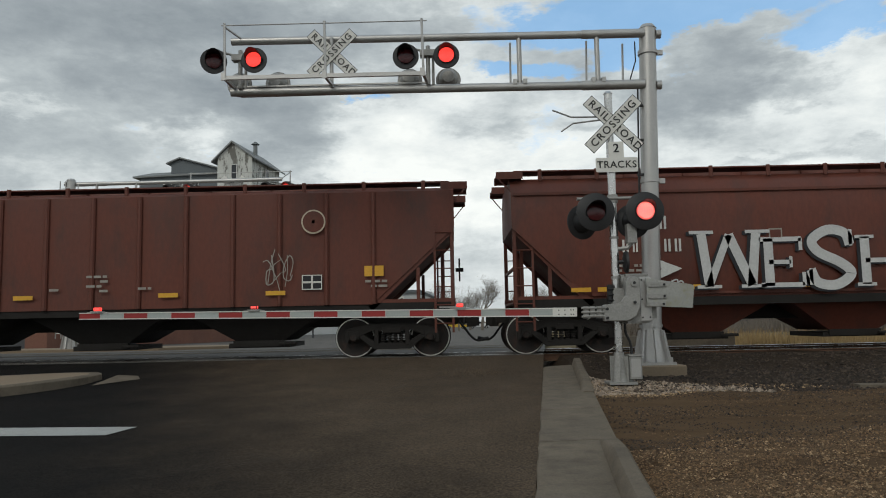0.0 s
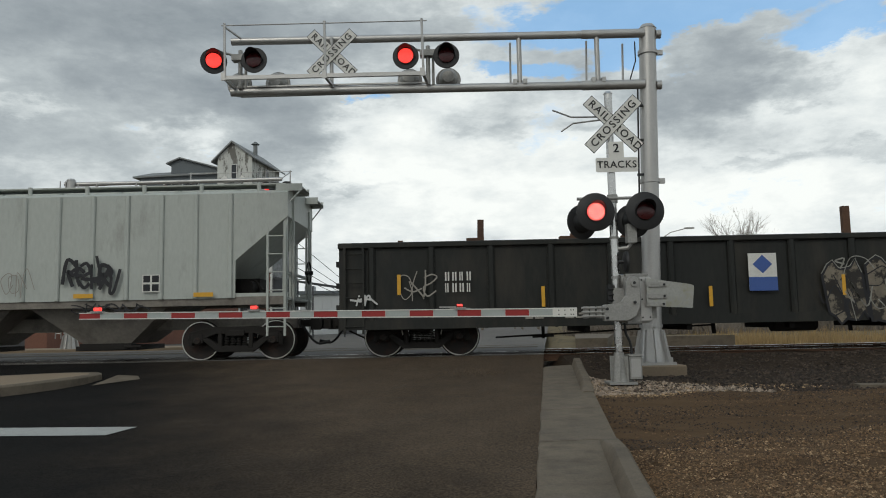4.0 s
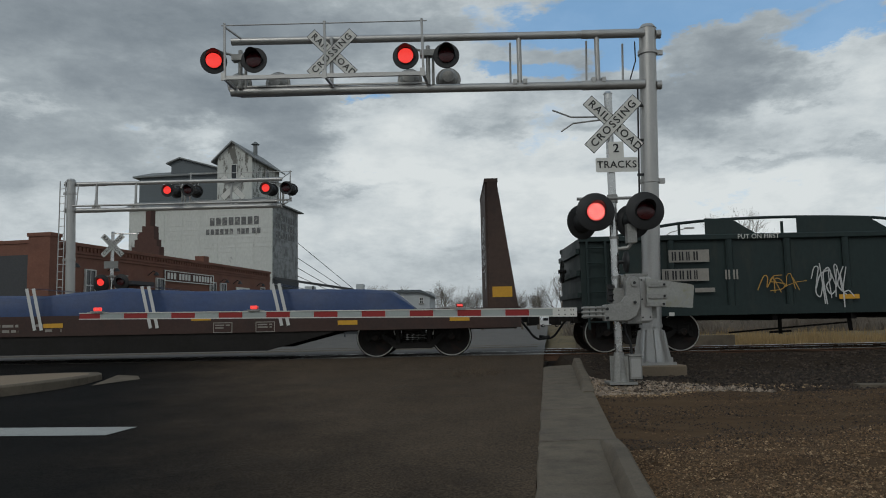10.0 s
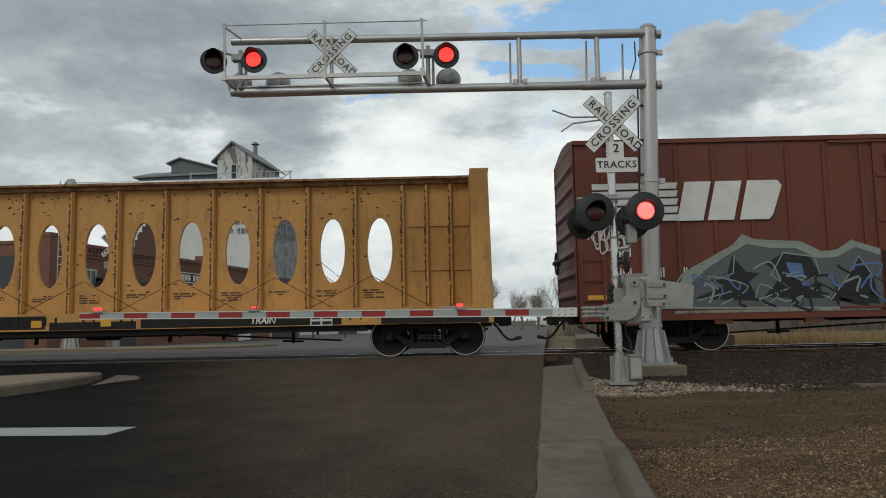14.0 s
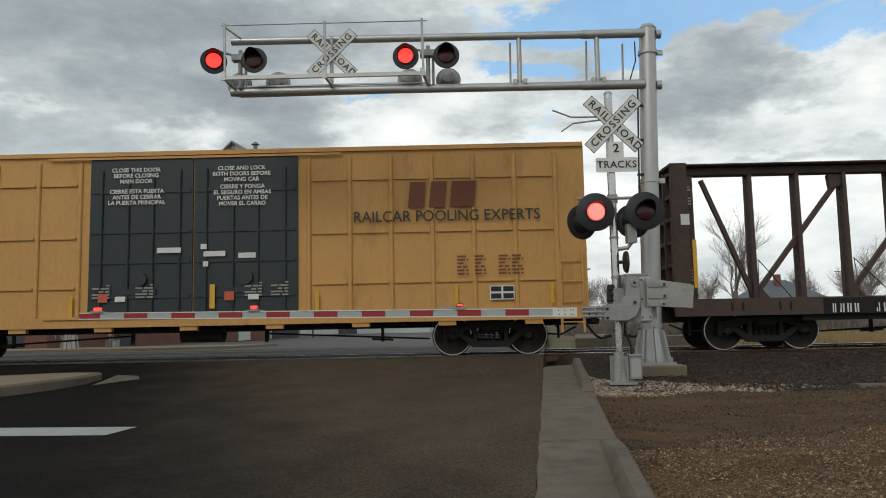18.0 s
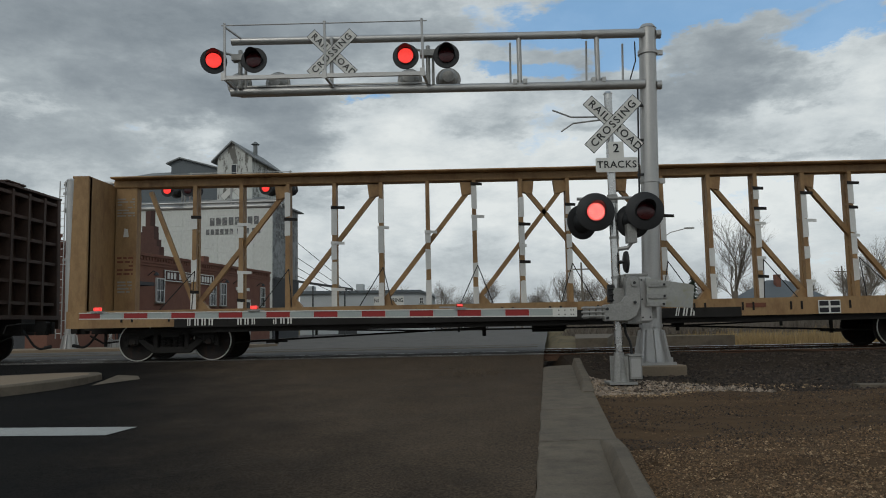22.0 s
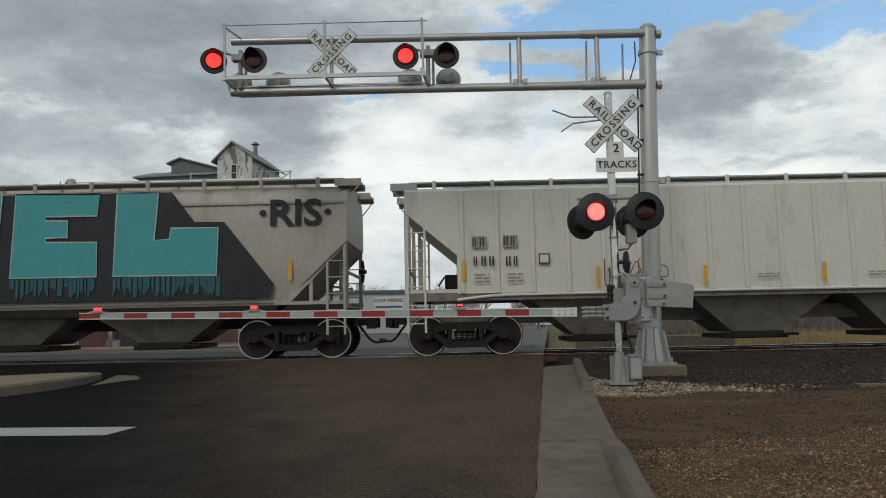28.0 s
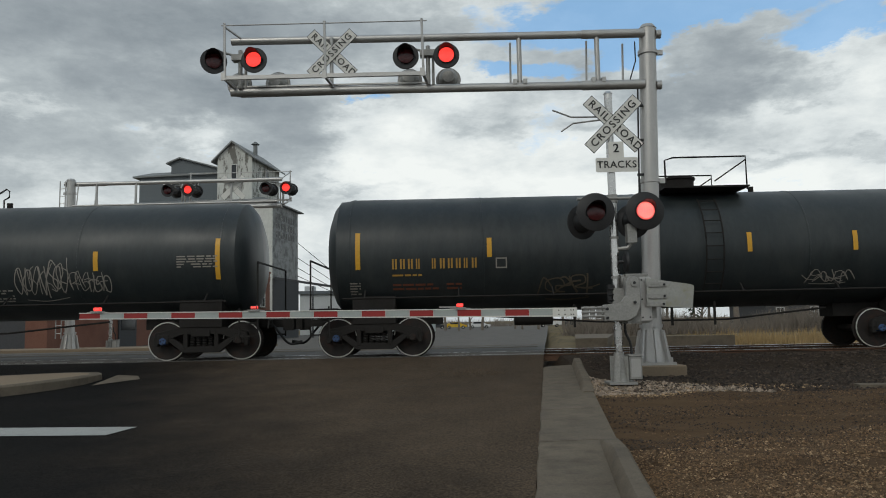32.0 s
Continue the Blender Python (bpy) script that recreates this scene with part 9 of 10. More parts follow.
        part("clamp", bm, CAST, g)
    return g


GX, GY, GZ = 2.77, 12.5, -0.24
gm = gate_mast(pose(GX, GY, GZ), "aluminium crossing signal mast with crossed blades and red lamps", False)
gate_mast(pose(-14.3, 30.6, -0.1), "far crossing signal mast with red lamps beside the road", True)
# thin forked aerial rods on the near mast
for pts in (((-0.98, 4.64), (-0.66, 4.51), (-0.04, 4.50)), ((-0.84, 4.26), (-0.63, 4.40), (-0.04, 4.46))):
    bm = bm_()
    tube(bm, [(x, -0.05, z) for x, z in pts], 0.015, 6)
    part("aerial_rod", bm, GALV, gm)

# the gate: mechanism, counterweight plate, bracket, striped arm with three small lamps
gate = thing("crossing_gate", pose(GX, GY, 0), "lowered crossing gate with red and white striped arm", "crossing gate")
bm = bm_()
box(bm, 0.10, 0.52, -0.22, 0.30, 0.70, 1.50)
bmesh.ops.bevel(bm, geom=bm.edges[:], offset=0.03, segments=2, affect="EDGES")
rod(bm, (0.07, 0, 1.42), (0.52, 0, 1.42), 0.11, 16)
box(bm, -0.10, 0.14, -0.1, 0.1, 0.80, 1.30)
gmech = part("gate_mechanism", bm, CAST, gate)
bm = bm_()
box(bm, 0.34, 0.525, -0.235, -0.215, 0.74, 1.47)
bmesh.ops.bevel(bm, geom=bm.edges[:], offset=0.006, segments=1, affect="EDGES")
part("cover_plate", bm, GALV, gmech)
bm = bm_()
box(bm, 0.13, 0.50, -0.2, 0.28, 1.50, 1.53)
part("lid", bm, CAST, gmech)
for x, z in ((0.37, 0.80), (0.49, 0.80), (0.37, 1.42), (0.49, 1.42), (0.37, 1.1), (0.49, 1.1)):
    bm = bm_()
    rod(bm, (x, -0.25, z), (x, -0.23, z), 0.014, 6)
    part("bolt", bm, BLACK, gmech)
bm = bm_()
box(bm, -0.155, -0.08, -0.1, 0.02, 1.06, 1.36)
for k in range(3):
    rod(bm, (-0.16, -0.11, 1.1 + 0.09 * k), (-0.07, -0.11, 1.1 + 0.09 * k), 0.014, 6)
part("terminal_strip", bm, BLACK, gate, "small dark terminal strip clamped to the mast")

bm = bm_()
slab(bm, [(0.42, 0.98), (1.16, 0.94), (1.20, 1.30), (1.14, 1.33), (0.42, 1.44)], -0.36, -0.30)
cwt = part("counterweight", bm, SCUFFED, gate, "scuffed grey steel counterweight plate")
for z, w in ((1.34, 0.30), (1.15, 0.30), (1.02, 0.28)):
    bm = bm_()
    slab(bm, [(0.44, z - 0.045), (0.44 + w, z - 0.045), (0.44 + w, z + 0.03), (0.44, z + 0.03)], -0.385, -0.36)
    lk = part("link_plate", bm, CAST, cwt)
    bm = bm_()
    rod(bm, (0.40 + w, -0.40, z - 0.008), (0.40 + w, -0.385, z - 0.008), 0.02, 8)
    part("bolt", bm, BLACK, lk)
bm = bm_()
slab(bm, [(-0.30, 0.75), (0.10, 0.74), (0.25, 0.82), (0.32, 0.98), (0.33, 1.38), (0.27, 1.47), (0.16, 1.48), (0.08, 1.38), (0.09, 1.16), (0.02, 1.05), (-0.08, 1.03), (-0.30, 1.02)], -0.34, -0.24)
bmesh.ops.bevel(bm, geom=bm.edges[:], offset=0.015, segments=1, affect="EDGES")
rod(bm, (0.22, -0.37, 1.37), (0.22, -0.33, 1.37), 0.06, 12)
brk = part("arm_bracket", bm, CAST, gate)
for x, z in ((0.22, 1.37), (-0.24, 0.80), (-0.24, 0.95), (0.22, 1.05)):
    bm = bm_()
    rod(bm, (x, -0.385, z), (x, -0.335, z), 0.024, 8)
    part("bolt", bm, BLACK, brk)
bm = bm_()
box(bm, 0.42, 0.62, -0.16, 0.1, 0.78, 0.98)
rod(bm, (0.52, -0.22, 0.84), (0.52, -0.1, 0.84), 0.05, 12)
part("stop_block", bm, CAST, gate)
bm = bm_()
for k in range(3):
    box(bm, -0.62 + 0.11 * k, -0.54 + 0.11 * k, -0.33, -0.25, 0.80 + 0.02 * (k % 2), 1.00)
for z in (0.83, 0.90, 0.97):
    rod(bm, (-0.66, -0.34, z), (-0.28, -0.34, z), 0.018, 6)
part("arm_adapter", bm, CAST, gate)
TIP_X, TIP_Z, ROOT_X, ROOT_Z = -9.0, 1.005, -0.73, 0.909
ay = -0.29
bm = bm_()
d = Vector((ROOT_X - TIP_X, 0, ROOT_Z - TIP_Z))
half_h = lambda x: 0.056 + 0.016 * (x - TIP_X) / d.x      # the arm tapers towards its tip
arm_z = lambda x: TIP_Z + d.z * (x - TIP_X) / d.x


def arm_strip(bm, xa, xb, a, b, y0, y1):
    """A strip of the arm from xa to xb, between the heights a and b in shares of its half height."""
    slab(bm, [(xa, arm_z(xa) + a * half_h(xa)), (xb, arm_z(xb) + a * half_h(xb)), (xb, arm_z(xb) + b * half_h(xb)), (xa, arm_z(xa) + b * half_h(xa))], y0, y1)


arm_strip(bm, TIP_X, ROOT_X, -1.0, -0.76, ay - 0.022, ay + 0.022)
arm_strip(bm, TIP_X, ROOT_X, 0.76, 1.0, ay - 0.022, ay + 0.022)
arm_strip(bm, TIP_X, ROOT_X, -0.9, 0.9, ay - 0.004, ay + 0.012)
arm_strip(bm, ROOT_X - 0.40, ROOT_X, -1.04, 1.04, ay - 0.03, ay - 0.012)
arm = part("gate_arm", bm, SIGN_WHITE, gate)
for q in (-0.30, -0.2, -0.1, -0.06):
    bm = bm_()
    for e in (-0.5, 0.5):
        rod(bm, (ROOT_X + q, ay - 0.034, arm_z(ROOT_X) + e * 0.07), (ROOT_X + q, ay - 0.028, arm_z(ROOT_X) + e * 0.07), 0.011, 6)
    part("bolt", bm, BLACK, arm)
xa = TIP_X
for k in range(20):
    xb = -8.652 + 0.3965 * k
    bm = bm_()
    arm_strip(bm, xa + 0.003, xb - 0.003, -0.74, 0.74, ay - 0.012, ay - 0.005)
    part("stripe", bm, RED_TAPE if k % 2 == 0 else WHITE_TAPE, arm)
    xa = xb


def arm_lamp(x, bank):
    z = arm_z(x) + half_h(x)
    bm = bm_()
    box(bm, x - 0.10, x + 0.10, ay - 0.05, ay + 0.05, z, z + 0.025)
    box(bm, x - 0.17, x - 0.10, ay - 0.02, ay + 0.02, z, z + 0.012), box(bm, x + 0.10, x + 0.17, ay - 0.02, ay + 0.02, z, z + 0.012)
    lp = part("arm_lamp", bm, CAST, gate)
    bm = bm_()
    box(bm, -0.058, 0.058, -0.045, -0.018, -0.03, 0.03)
    box(bm, -0.058, 0.058, -0.017, 0.045, -0.03, 0.03)
    bmesh.ops.bevel(bm, geom=bm.edges[:], offset=0.012, segments=1, affect="EDGES")
    k = len(bm.faces)
    for q in (-0.028, 0.028):
        rod(bm, (q, -0.05, 0.004), (q, -0.04, 0.004), 0.011, 8)
    me = mesh_of("lens", bm, [LIT_FAR, UNLIT, LIT])
    for p in me.polygons:
        p.material_index = 2 if p.index >= k else (0 if p.center.y < -0.0175 or bank is None else 1)
    ln = part("lens", me, lp, at=(x, ay, z + 0.055))
    if bank is not None:
        FLASH.append((ln, "NG", bank, (x, ay, z + 0.06)))


arm_lamp(-8.70, None), arm_lamp(-6.08, 0), arm_lamp(-2.66, 1)
bm = bm_()
box(bm, -3.0, -2.72, ay - 0.03, ay + 0.03, 1.02, 1.045)
part("arm_lamp_mount", bm, CAST, gate)


# ---- buildings ----
def at_road(x, y, turn=-7.5):
    return pose(x, y, 0, 0, 0, turn)


def sash(parent, m, w, h, rows=2, cols=2, name="window"):
    """A framed sash window: frame, panes, glazing bars and sill, facing local -y."""
    bm = bm_()
    t = 0.07
    for a, b, c, e in ((-w / 2, w / 2, -h / 2, -h / 2 + t), (-w / 2, w / 2, h / 2 - t, h / 2), (-w / 2, -w / 2 + t, -h / 2 + t, h / 2 - t), (w / 2 - t, w / 2, -h / 2 + t, h / 2 - t)):
        box(bm, a, b, -0.09, 0.02, c, e)
    for k in range(1, rows):
        z = -h / 2 + h * k / rows
        box(bm, -w / 2 + t, w / 2 - t, -0.07, 0.0, z - 0.03, z + 0.03)
    for k in range(1, cols):
        x = -w / 2 + w * k / cols
        box(bm, x - 0.02, x + 0.02, -0.068, 0.0, -h / 2 + t, h / 2 - t)
    o = part(name, bm, FRAME_WHITE, parent, at=m)
    bm = bm_()
    box(bm, -w / 2 + t, w / 2 - t, -0.035, -0.02, -h / 2 + t, h / 2 - t)
    part("pane", bm, GLASS, o)
    bm = bm_()
    box(bm, -w / 2 - 0.08, w / 2 + 0.08, -0.16, 0.0, -h / 2 - 0.08, -h / 2)
    part("sill", bm, CONCRETE, o)
    return o


# long brick warehouse; its street front runs away from the tracks
wh = thing("brick_warehouse", pose(-19.52, 35.3, -0.3, 0, 0, -10), "long red brick warehouse with white windows and a painted sign", "warehouse")
LEN = 25.5
bm = bm_()
box(bm, -9.0, 0.0, 0.0, LEN, 0.0, 5.33)
part("wall", bm, BRICK, wh)
bm = bm_()
box(bm, -9.05, 0.10, -0.05, LEN + 0.05, 5.33, 5.50)
for z in (4.78, 4.95):
    box(bm, 0.0, 0.06, 0.0, LEN, z, z + 0.10)
for k in range(84):
    box(bm, 0.0, 0.07, 0.15 + k * 0.3, 0.27 + k * 0.3, 5.10, 5.30)
part("parapet", bm, BRICK, wh)
bm = bm_()
box(bm, -1.05, 0.15, -0.25, 0.5, 0.0, 5.62)
box(bm, -1.10, 0.20, -0.30, 0.55, 5.62, 5.80)
part("corner_tower", bm, BRICK, wh)
bm = bm_()
box(bm, -9.0, -1.05, -0.12, 0.0, 0.0, 4.75)
part("front_wall", bm, GREY_WALL, wh, "dark grey rendered front")
side = Matrix.Rotation(radians(90), 4, "Z")
for y, w, hh in ((2.9, 0.85, 1.7), (9.4, 0.9, 1.5), (15.9, 0.85, 1.65), (17.4, 0.85, 1.65), (24.0, 0.8, 1.6)):
    sash(wh, Matrix.Translation((0.02, y, 3.35)) @ side, w, hh)
for x in (-3.5, -6.2):
    sash(wh, Matrix.Translation((x, -0.14, 2.2)), 1.0, 1.5)
for y, w in ((6.2, 1.6), (20.8, 1.9)):
    bm = bm_()
    box(bm, 0.0, 0.10, y - w / 2, y + w / 2, 0.0, 3.1)
    dd = part("door", bm, FRAME_WHITE if y > 20 else GREY_WALL, wh)
    bm = bm_()
    box(bm, 0.10, 0.12, y - w / 2 + 0.15, y + w / 2 - 0.15, 1.0, 2.9)
    part("pane", bm, GLASS, dd)
bm = bm_()
box(bm, 0.02, 1.0, 5.1, 7.3, 3.5, 3.7)
part("awning", bm, GREY_WALL, wh)
bm = bm_()
box(bm, 0.03, 0.10, 9.8, 15.9, 3.95, 4.62)
sgn = part("sign_board", bm, BRICK_DARK, wh, "long dark sign board with a white edge and white letters")
bm = bm_()
for a, b, c_, e_ in ((9.8, 15.9, 3.95, 4.00), (9.8, 15.9, 4.57, 4.62), (9.8, 9.87, 4.00, 4.57), (15.83, 15.9, 4.00, 4.57)):
    box(bm, 0.10, 0.115, a, b, c_, e_)
part("sign_edge", bm, SIGN_WHITE, sgn)
bm = bm_()
u = 10.1
for wgap in (3, 4, 7):
    for k in range(wgap):
        bm = bm_()
        box(bm, 0.10, 0.112, u, u + 0.24, 4.10, 4.48)
        part("sign_letter", bm, SIGN_WHITE, sgn)
        u += 0.37
    u += 0.24
bm = bm_()
box(bm, 0.02, 0.08, 19.4, 21.6, 3.75, 3.98)
part("sign_board", bm, SIGN_WHITE, wh, "small white sign over the door")
for y in (1.2, 4.4, 8.2, 17.0, 19.0, 23.0):
    bm = bm_()
    tube(bm, [(0.0, y, 4.2), (0.35, y, 4.45), (0.55, y, 4.35)], 0.025, 6)
    rod(bm, (0.55, y, 4.36), (0.55, y, 4.18), 0.06, 10, 0.18)
    part("wall_lamp", bm, BLACK, wh)
for y in (20.0,):
    bm = bm_()
    box(bm, -0.6, 0.05, y - 5.4, y - 4.7, 5.4, 5.9)
    part("chimney", bm, BRICK, wh)

# stepped brick gable with a tall stack behind the warehouse
st = thing("stepped_brick_gable", pose(-20.5, 49.0, -0.3, 0, 0, -8), "dark sooty brick stepped gable with a slender stack", "brick gable")
for w, z0, z1 in ((2.0, 0.0, 6.5), (1.6, 6.5, 7.0), (1.2, 7.0, 7.5), (0.85, 7.5, 7.9), (0.36, 7.9, 9.2)):
    bm = bm_()
    box(bm, -w * 0.5 + (0.15 if w < 1 else 0), w * 0.5 + (0.15 if w < 1 else 0), -0.3, 0.3, z0, z1)
    part("step", bm, BRICK_DARK, st)

# grain elevator: white block, slate-blue upper storey, peeling cupola
ev = thing("grain_elevator", at_road(-16.2, 66.0), "tall old white grain elevator with peeling paint and cupola", "grain elevator")
bm = bm_()
box(bm, -14.1, -0.1, 0.0, 6.7, -0.6, 11.95)
part("wall", bm, PEELING, ev)
bm = bm_()
box(bm, -0.1, -0.04, 0.0, 6.7, 5.0, 11.95)
part("side_wall", bm, TINTED, ev, "weathered grey tin sheets")
bm = bm_()
for k in range(28):
    box(bm, -14.1, -0.1, -0.02, 0.0, 0.2 + k * 0.43, 0.22 + k * 0.43)
for k in range(9):
    box(bm, -14.1 + k * 1.75, -14.06 + k * 1.75, -0.03, 0.0, -0.5, 11.9)
part("siding_joint", bm, PEELING, ev)
bm = bm_()
for k in range(12):
    box(bm, -0.04, -0.015, 0.0, 6.7, 5.3 + k * 0.56, 5.33 + k * 0.56)
part("siding_joint", bm, TINTED, ev)
bm = bm_()
hip = [(-14.4, -0.4), (0.35, -0.4), (0.35, 7.4), (-14.4, 7.4)]
add_mesh(bm, [(x, y, 11.9) for x, y in hip] + [(x, y, 12.02) for x, y in hip] + [(-14.4, 1.6, 12.8), (-1.6, 1.6, 12.8), (-1.6, 6.0, 12.8), (-14.4, 6.0, 12.8)], [(3, 2, 1, 0), (0, 1, 5, 4), (1, 2, 6, 5), (2, 3, 7, 6), (3, 0, 4, 7), (4, 5, 9, 8), (5, 6, 10, 9), (6, 7, 11, 10), (7, 4, 8, 11), (8, 9, 10, 11)])
part("roof", bm, TIN_ROOF, ev)
bm = bm_()
box(bm, -14.65, -5.8, 2.5, 7.0, 12.0, 15.4)
part("upper_storey", bm, SLATE_WALL, ev)
bm = bm_()
add_mesh(bm, [(-15.2, 2.2, 15.35), (-5.8, 2.2, 15.35), (-5.8, 7.4, 15.35), (-15.2, 7.4, 15.35), (-15.2, 2.2, 15.5), (-5.8, 2.2, 15.5), (-5.8, 7.4, 15.5), (-15.2, 7.4, 15.5), (-14.0, 3.6, 16.05), (-5.8, 3.6, 16.05), (-5.8, 6.0, 16.05), (-14.0, 6.0, 16.05)], [(3, 2, 1, 0), (0, 1, 5, 4), (1, 2, 6, 5), (2, 3, 7, 6), (3, 0, 4, 7), (4, 5, 9, 8), (5, 6, 10, 9), (6, 7, 11, 10), (7, 4, 8, 11), (8, 9, 10, 11)])
part("upper_roof", bm, TIN_ROOF, ev)
bm = bm_()
slab(bm, [(-11.35, 15.5), (-5.85, 15.5), (-5.85, 15.75), (-10.38, 17.0), (-11.35, 16.65)], 2.5, 6.4)
part("monitor", bm, SLATE_WALL, ev)
bm = bm_()
slab(bm, [(-11.75, 16.55), (-10.38, 17.06), (-5.8, 15.72), (-5.8, 15.84), (-10.38, 17.2), (-11.8, 16.68)], 2.2, 6.7)
part("monitor_roof", bm, TIN_ROOF, ev)
for k in range(5):
    sash(ev, Matrix.Translation((-11.9 + 0.8 * k, 2.5, 14.3)), 0.4, 0.75, 1, 1)
bm = bm_()
slab(bm, [(-5.89, 12.0), (-2.48, 12.0), (-2.48, 16.6), (-4.39, 17.95), (-5.89, 16.6)], 1.0, 8.0)
part("cupola", bm, PEELED, ev, "peeling white boarded cupola")
bm = bm_()
for k in range(9):
    box(bm, -2.48, -2.45, 1.0, 8.0, 12.9 + k * 0.42, 12.92 + k * 0.42)
part("siding_joint", bm, PEELING, ev)
bm = bm_()
for q in ([(-4.39, 17.98), (-6.4, 16.12), (-6.4, 16.27), (-4.39, 18.15)], [(-4.39, 17.98), (-2.02, 16.22), (-2.02, 16.37), (-4.39, 18.15)]):
    slab(bm, sorted_ccw(q), 0.7, 8.5)
part("cupola_roof", bm, TIN_ROOF, ev)
sash(ev, Matrix.Translation((-4.22, 1.0, 15.12)), 0.62, 1.6, 1, 1)
sash(ev, Matrix.Translation((-2.46, 4.5, 15.55)) @ side, 0.9, 0.95, 1, 1)
bm = bm_()
rod(bm, (-3.4, 4.0, 17.0), (-3.4, 4.0, 18.45), 0.20, 12)
rod(bm, (-3.4, 4.0, 18.45), (-3.4, 4.0, 18.75), 0.42, 12, 0.08)
part("vent_pipe", bm, TIN_ROOF, ev)


def wall_marks(u, n, pitch, w, z0, z1, turned=False):
    """Unreadable painted capitals on the elevator's wall, as plain bars."""
    for k in range(n):
        bm = bm_()
        if turned:
            box(bm, -0.02, -0.012, u, u + w, z0, z1)
        else:
            box(bm, u, u + w, -0.045, -0.03, z0, z1)
        part("wall_letter", bm, FADED, ev)
        u += pitch


wall_marks(-6.08, 8, 0.61, 0.44, 10.02, 10.74)
wall_marks(-6.45, 6, 0.46, 0.32, 9.18, 9.68)
wall_marks(-3.45, 3, 0.42, 0.32, 9.18, 9.68)
wall_marks(-2.0, 2, 0.46, 0.34, 9.18, 9.68)
for r in range(3):
    wall_marks(0.7, 8, 0.64, 0.42, 10.5 - r * 0.82, 11.1 - r * 0.82, True)
bm = bm_()
box(bm, -0.1, 0.05, 0.0, 6.7, -0.6, 5.0)
part("dark_base", bm, GREY_WALL, ev, "dark weathered base of the side wall")
for k, (z, x, y) in enumerate(((8.9, 3.9, 9.0), (7.4, 3.1, 9.0), (6.4, 2.2, 9.0), (5.6, 1.5, 9.0))):
    bm = bm_()
    rod(bm, (0.0, 6.6, z), (x + 1.6, y, 3.9), 0.03, 5)
    part("guy_wire", bm, UNDER, ev)
bm = bm_()
bar(bm, (0.05, 0.2, 5.05), (6.6, 3.0, 3.95), 0.35, 0.22)
part("conveyor", bm, GREY_WALL, ev, "dark slanting conveyor duct")
bm = bm_()
for x, zt in ((3.2, 4.3), (6.2, 3.8)):
    bar(bm, (x, 1.6, -0.6), (x, 1.6, zt), 0.12, 0.12)
part("conveyor_leg", bm, GREY_WALL, ev)

# low white metal shed with a hiring banner
sh_ = thing("metal_shed", at_road(-19.8, 95.0, -2), "long low white metal shed with a hiring banner", "shed")
bm = bm_()
box(bm, 0.0, 16.8, 0.0, 12.0, -0.9, 4.75)
part("wall", bm, WHITE_WALL, sh_)
bm = bm_()
slab(bm, [(-0.3, 4.72), (15.6, 4.62), (15.6, 4.95), (-0.3, 5.12)], -0.4, 12.4)
part("roof", bm, SLATE_WALL, sh_)
bm = bm_()
slab(bm, [(15.6, 4.62), (17.1, 4.1), (17.1, 4.25), (15.6, 4.98)], -0.4, 12.4)
part("roof", bm, SLATE_WALL, sh_)
bm = bm_()
for k in range(29):
    box(bm, k * 0.58, k * 0.58 + 0.03, -0.03, 0.0, -0.8, 4.6)
part("seam", bm, WHITE_WALL, sh_)
bm = bm_()
box(bm, 9.6, 13.5, -0.06, -0.03, 2.5, 4.2)
bn = part("banner", bm, SIGN_WHITE, sh_)
words("NOW HIRING", 0.70, SIGN_BLACK, bn, Matrix.Translation((11.53, -0.075, 3.66)), bold=0.012, width=0.86)
bm = bm_()
box(bm, 9.8, 13.3, -0.075, -0.062, 2.72, 2.98)
part("banner_line", bm, LOGO_BLUE, bn)
sash(sh_, Matrix.Translation((15.75, 0.0, 3.6)), 0.5, 0.8)
for x, w, zt in ((0.75, 1.3, 5.85), (7.46, 1.0, 6.0), (5.2, 0.6, 5.6)):
    bm = bm_()
    box(bm, x - w / 2, x + w / 2, 2.0, 3.2, 4.9, zt)
    bmesh.ops.bevel(bm, geom=bm.edges[:], offset=0.06, segments=1, affect="EDGES")
    part("roof_unit", bm, WHITE_WALL, sh_)
bm = bm_()
box(bm, 5.0, 7.4, -0.06, 0.0, -0.8, 2.6)
part("roller_door", bm, GREY_WALL, sh_)

# small house with a dark hipped roof, to the east
ho = thing("house", pose(39.5, 85.0, -0.6, 0, 0, 8), "small far house with a dark blue-grey hipped roof", "house")
bm = bm_()
box(bm, -4.0, 4.0, 0, 8, 0, 3.0)
part("wall", bm, GREY_WALL, ho)
bm = bm_()
add_mesh(bm, [(-4.5, -0.5, 3.0), (4.5, -0.5, 3.0), (4.5, 8.5, 3.0), (-4.5, 8.5, 3.0), (-1.2, 4, 5.6), (1.2, 4, 5.6)], [(3, 2, 1, 0), (0, 1, 5, 4), (1, 2, 5), (2, 3, 4, 5), (3, 0, 4)])
part("roof", bm, SLATE_WALL, ho)
bm = bm_()
box(bm, -0.9, -0.3, 2.5, 3.1, 4.6, 6.2)
part("chimney", bm, BRICK, ho)
for x in (-2.2, 2.0):
    sash(ho, Matrix.Translation((x, 0, 1.7)), 1.0, 1.2)

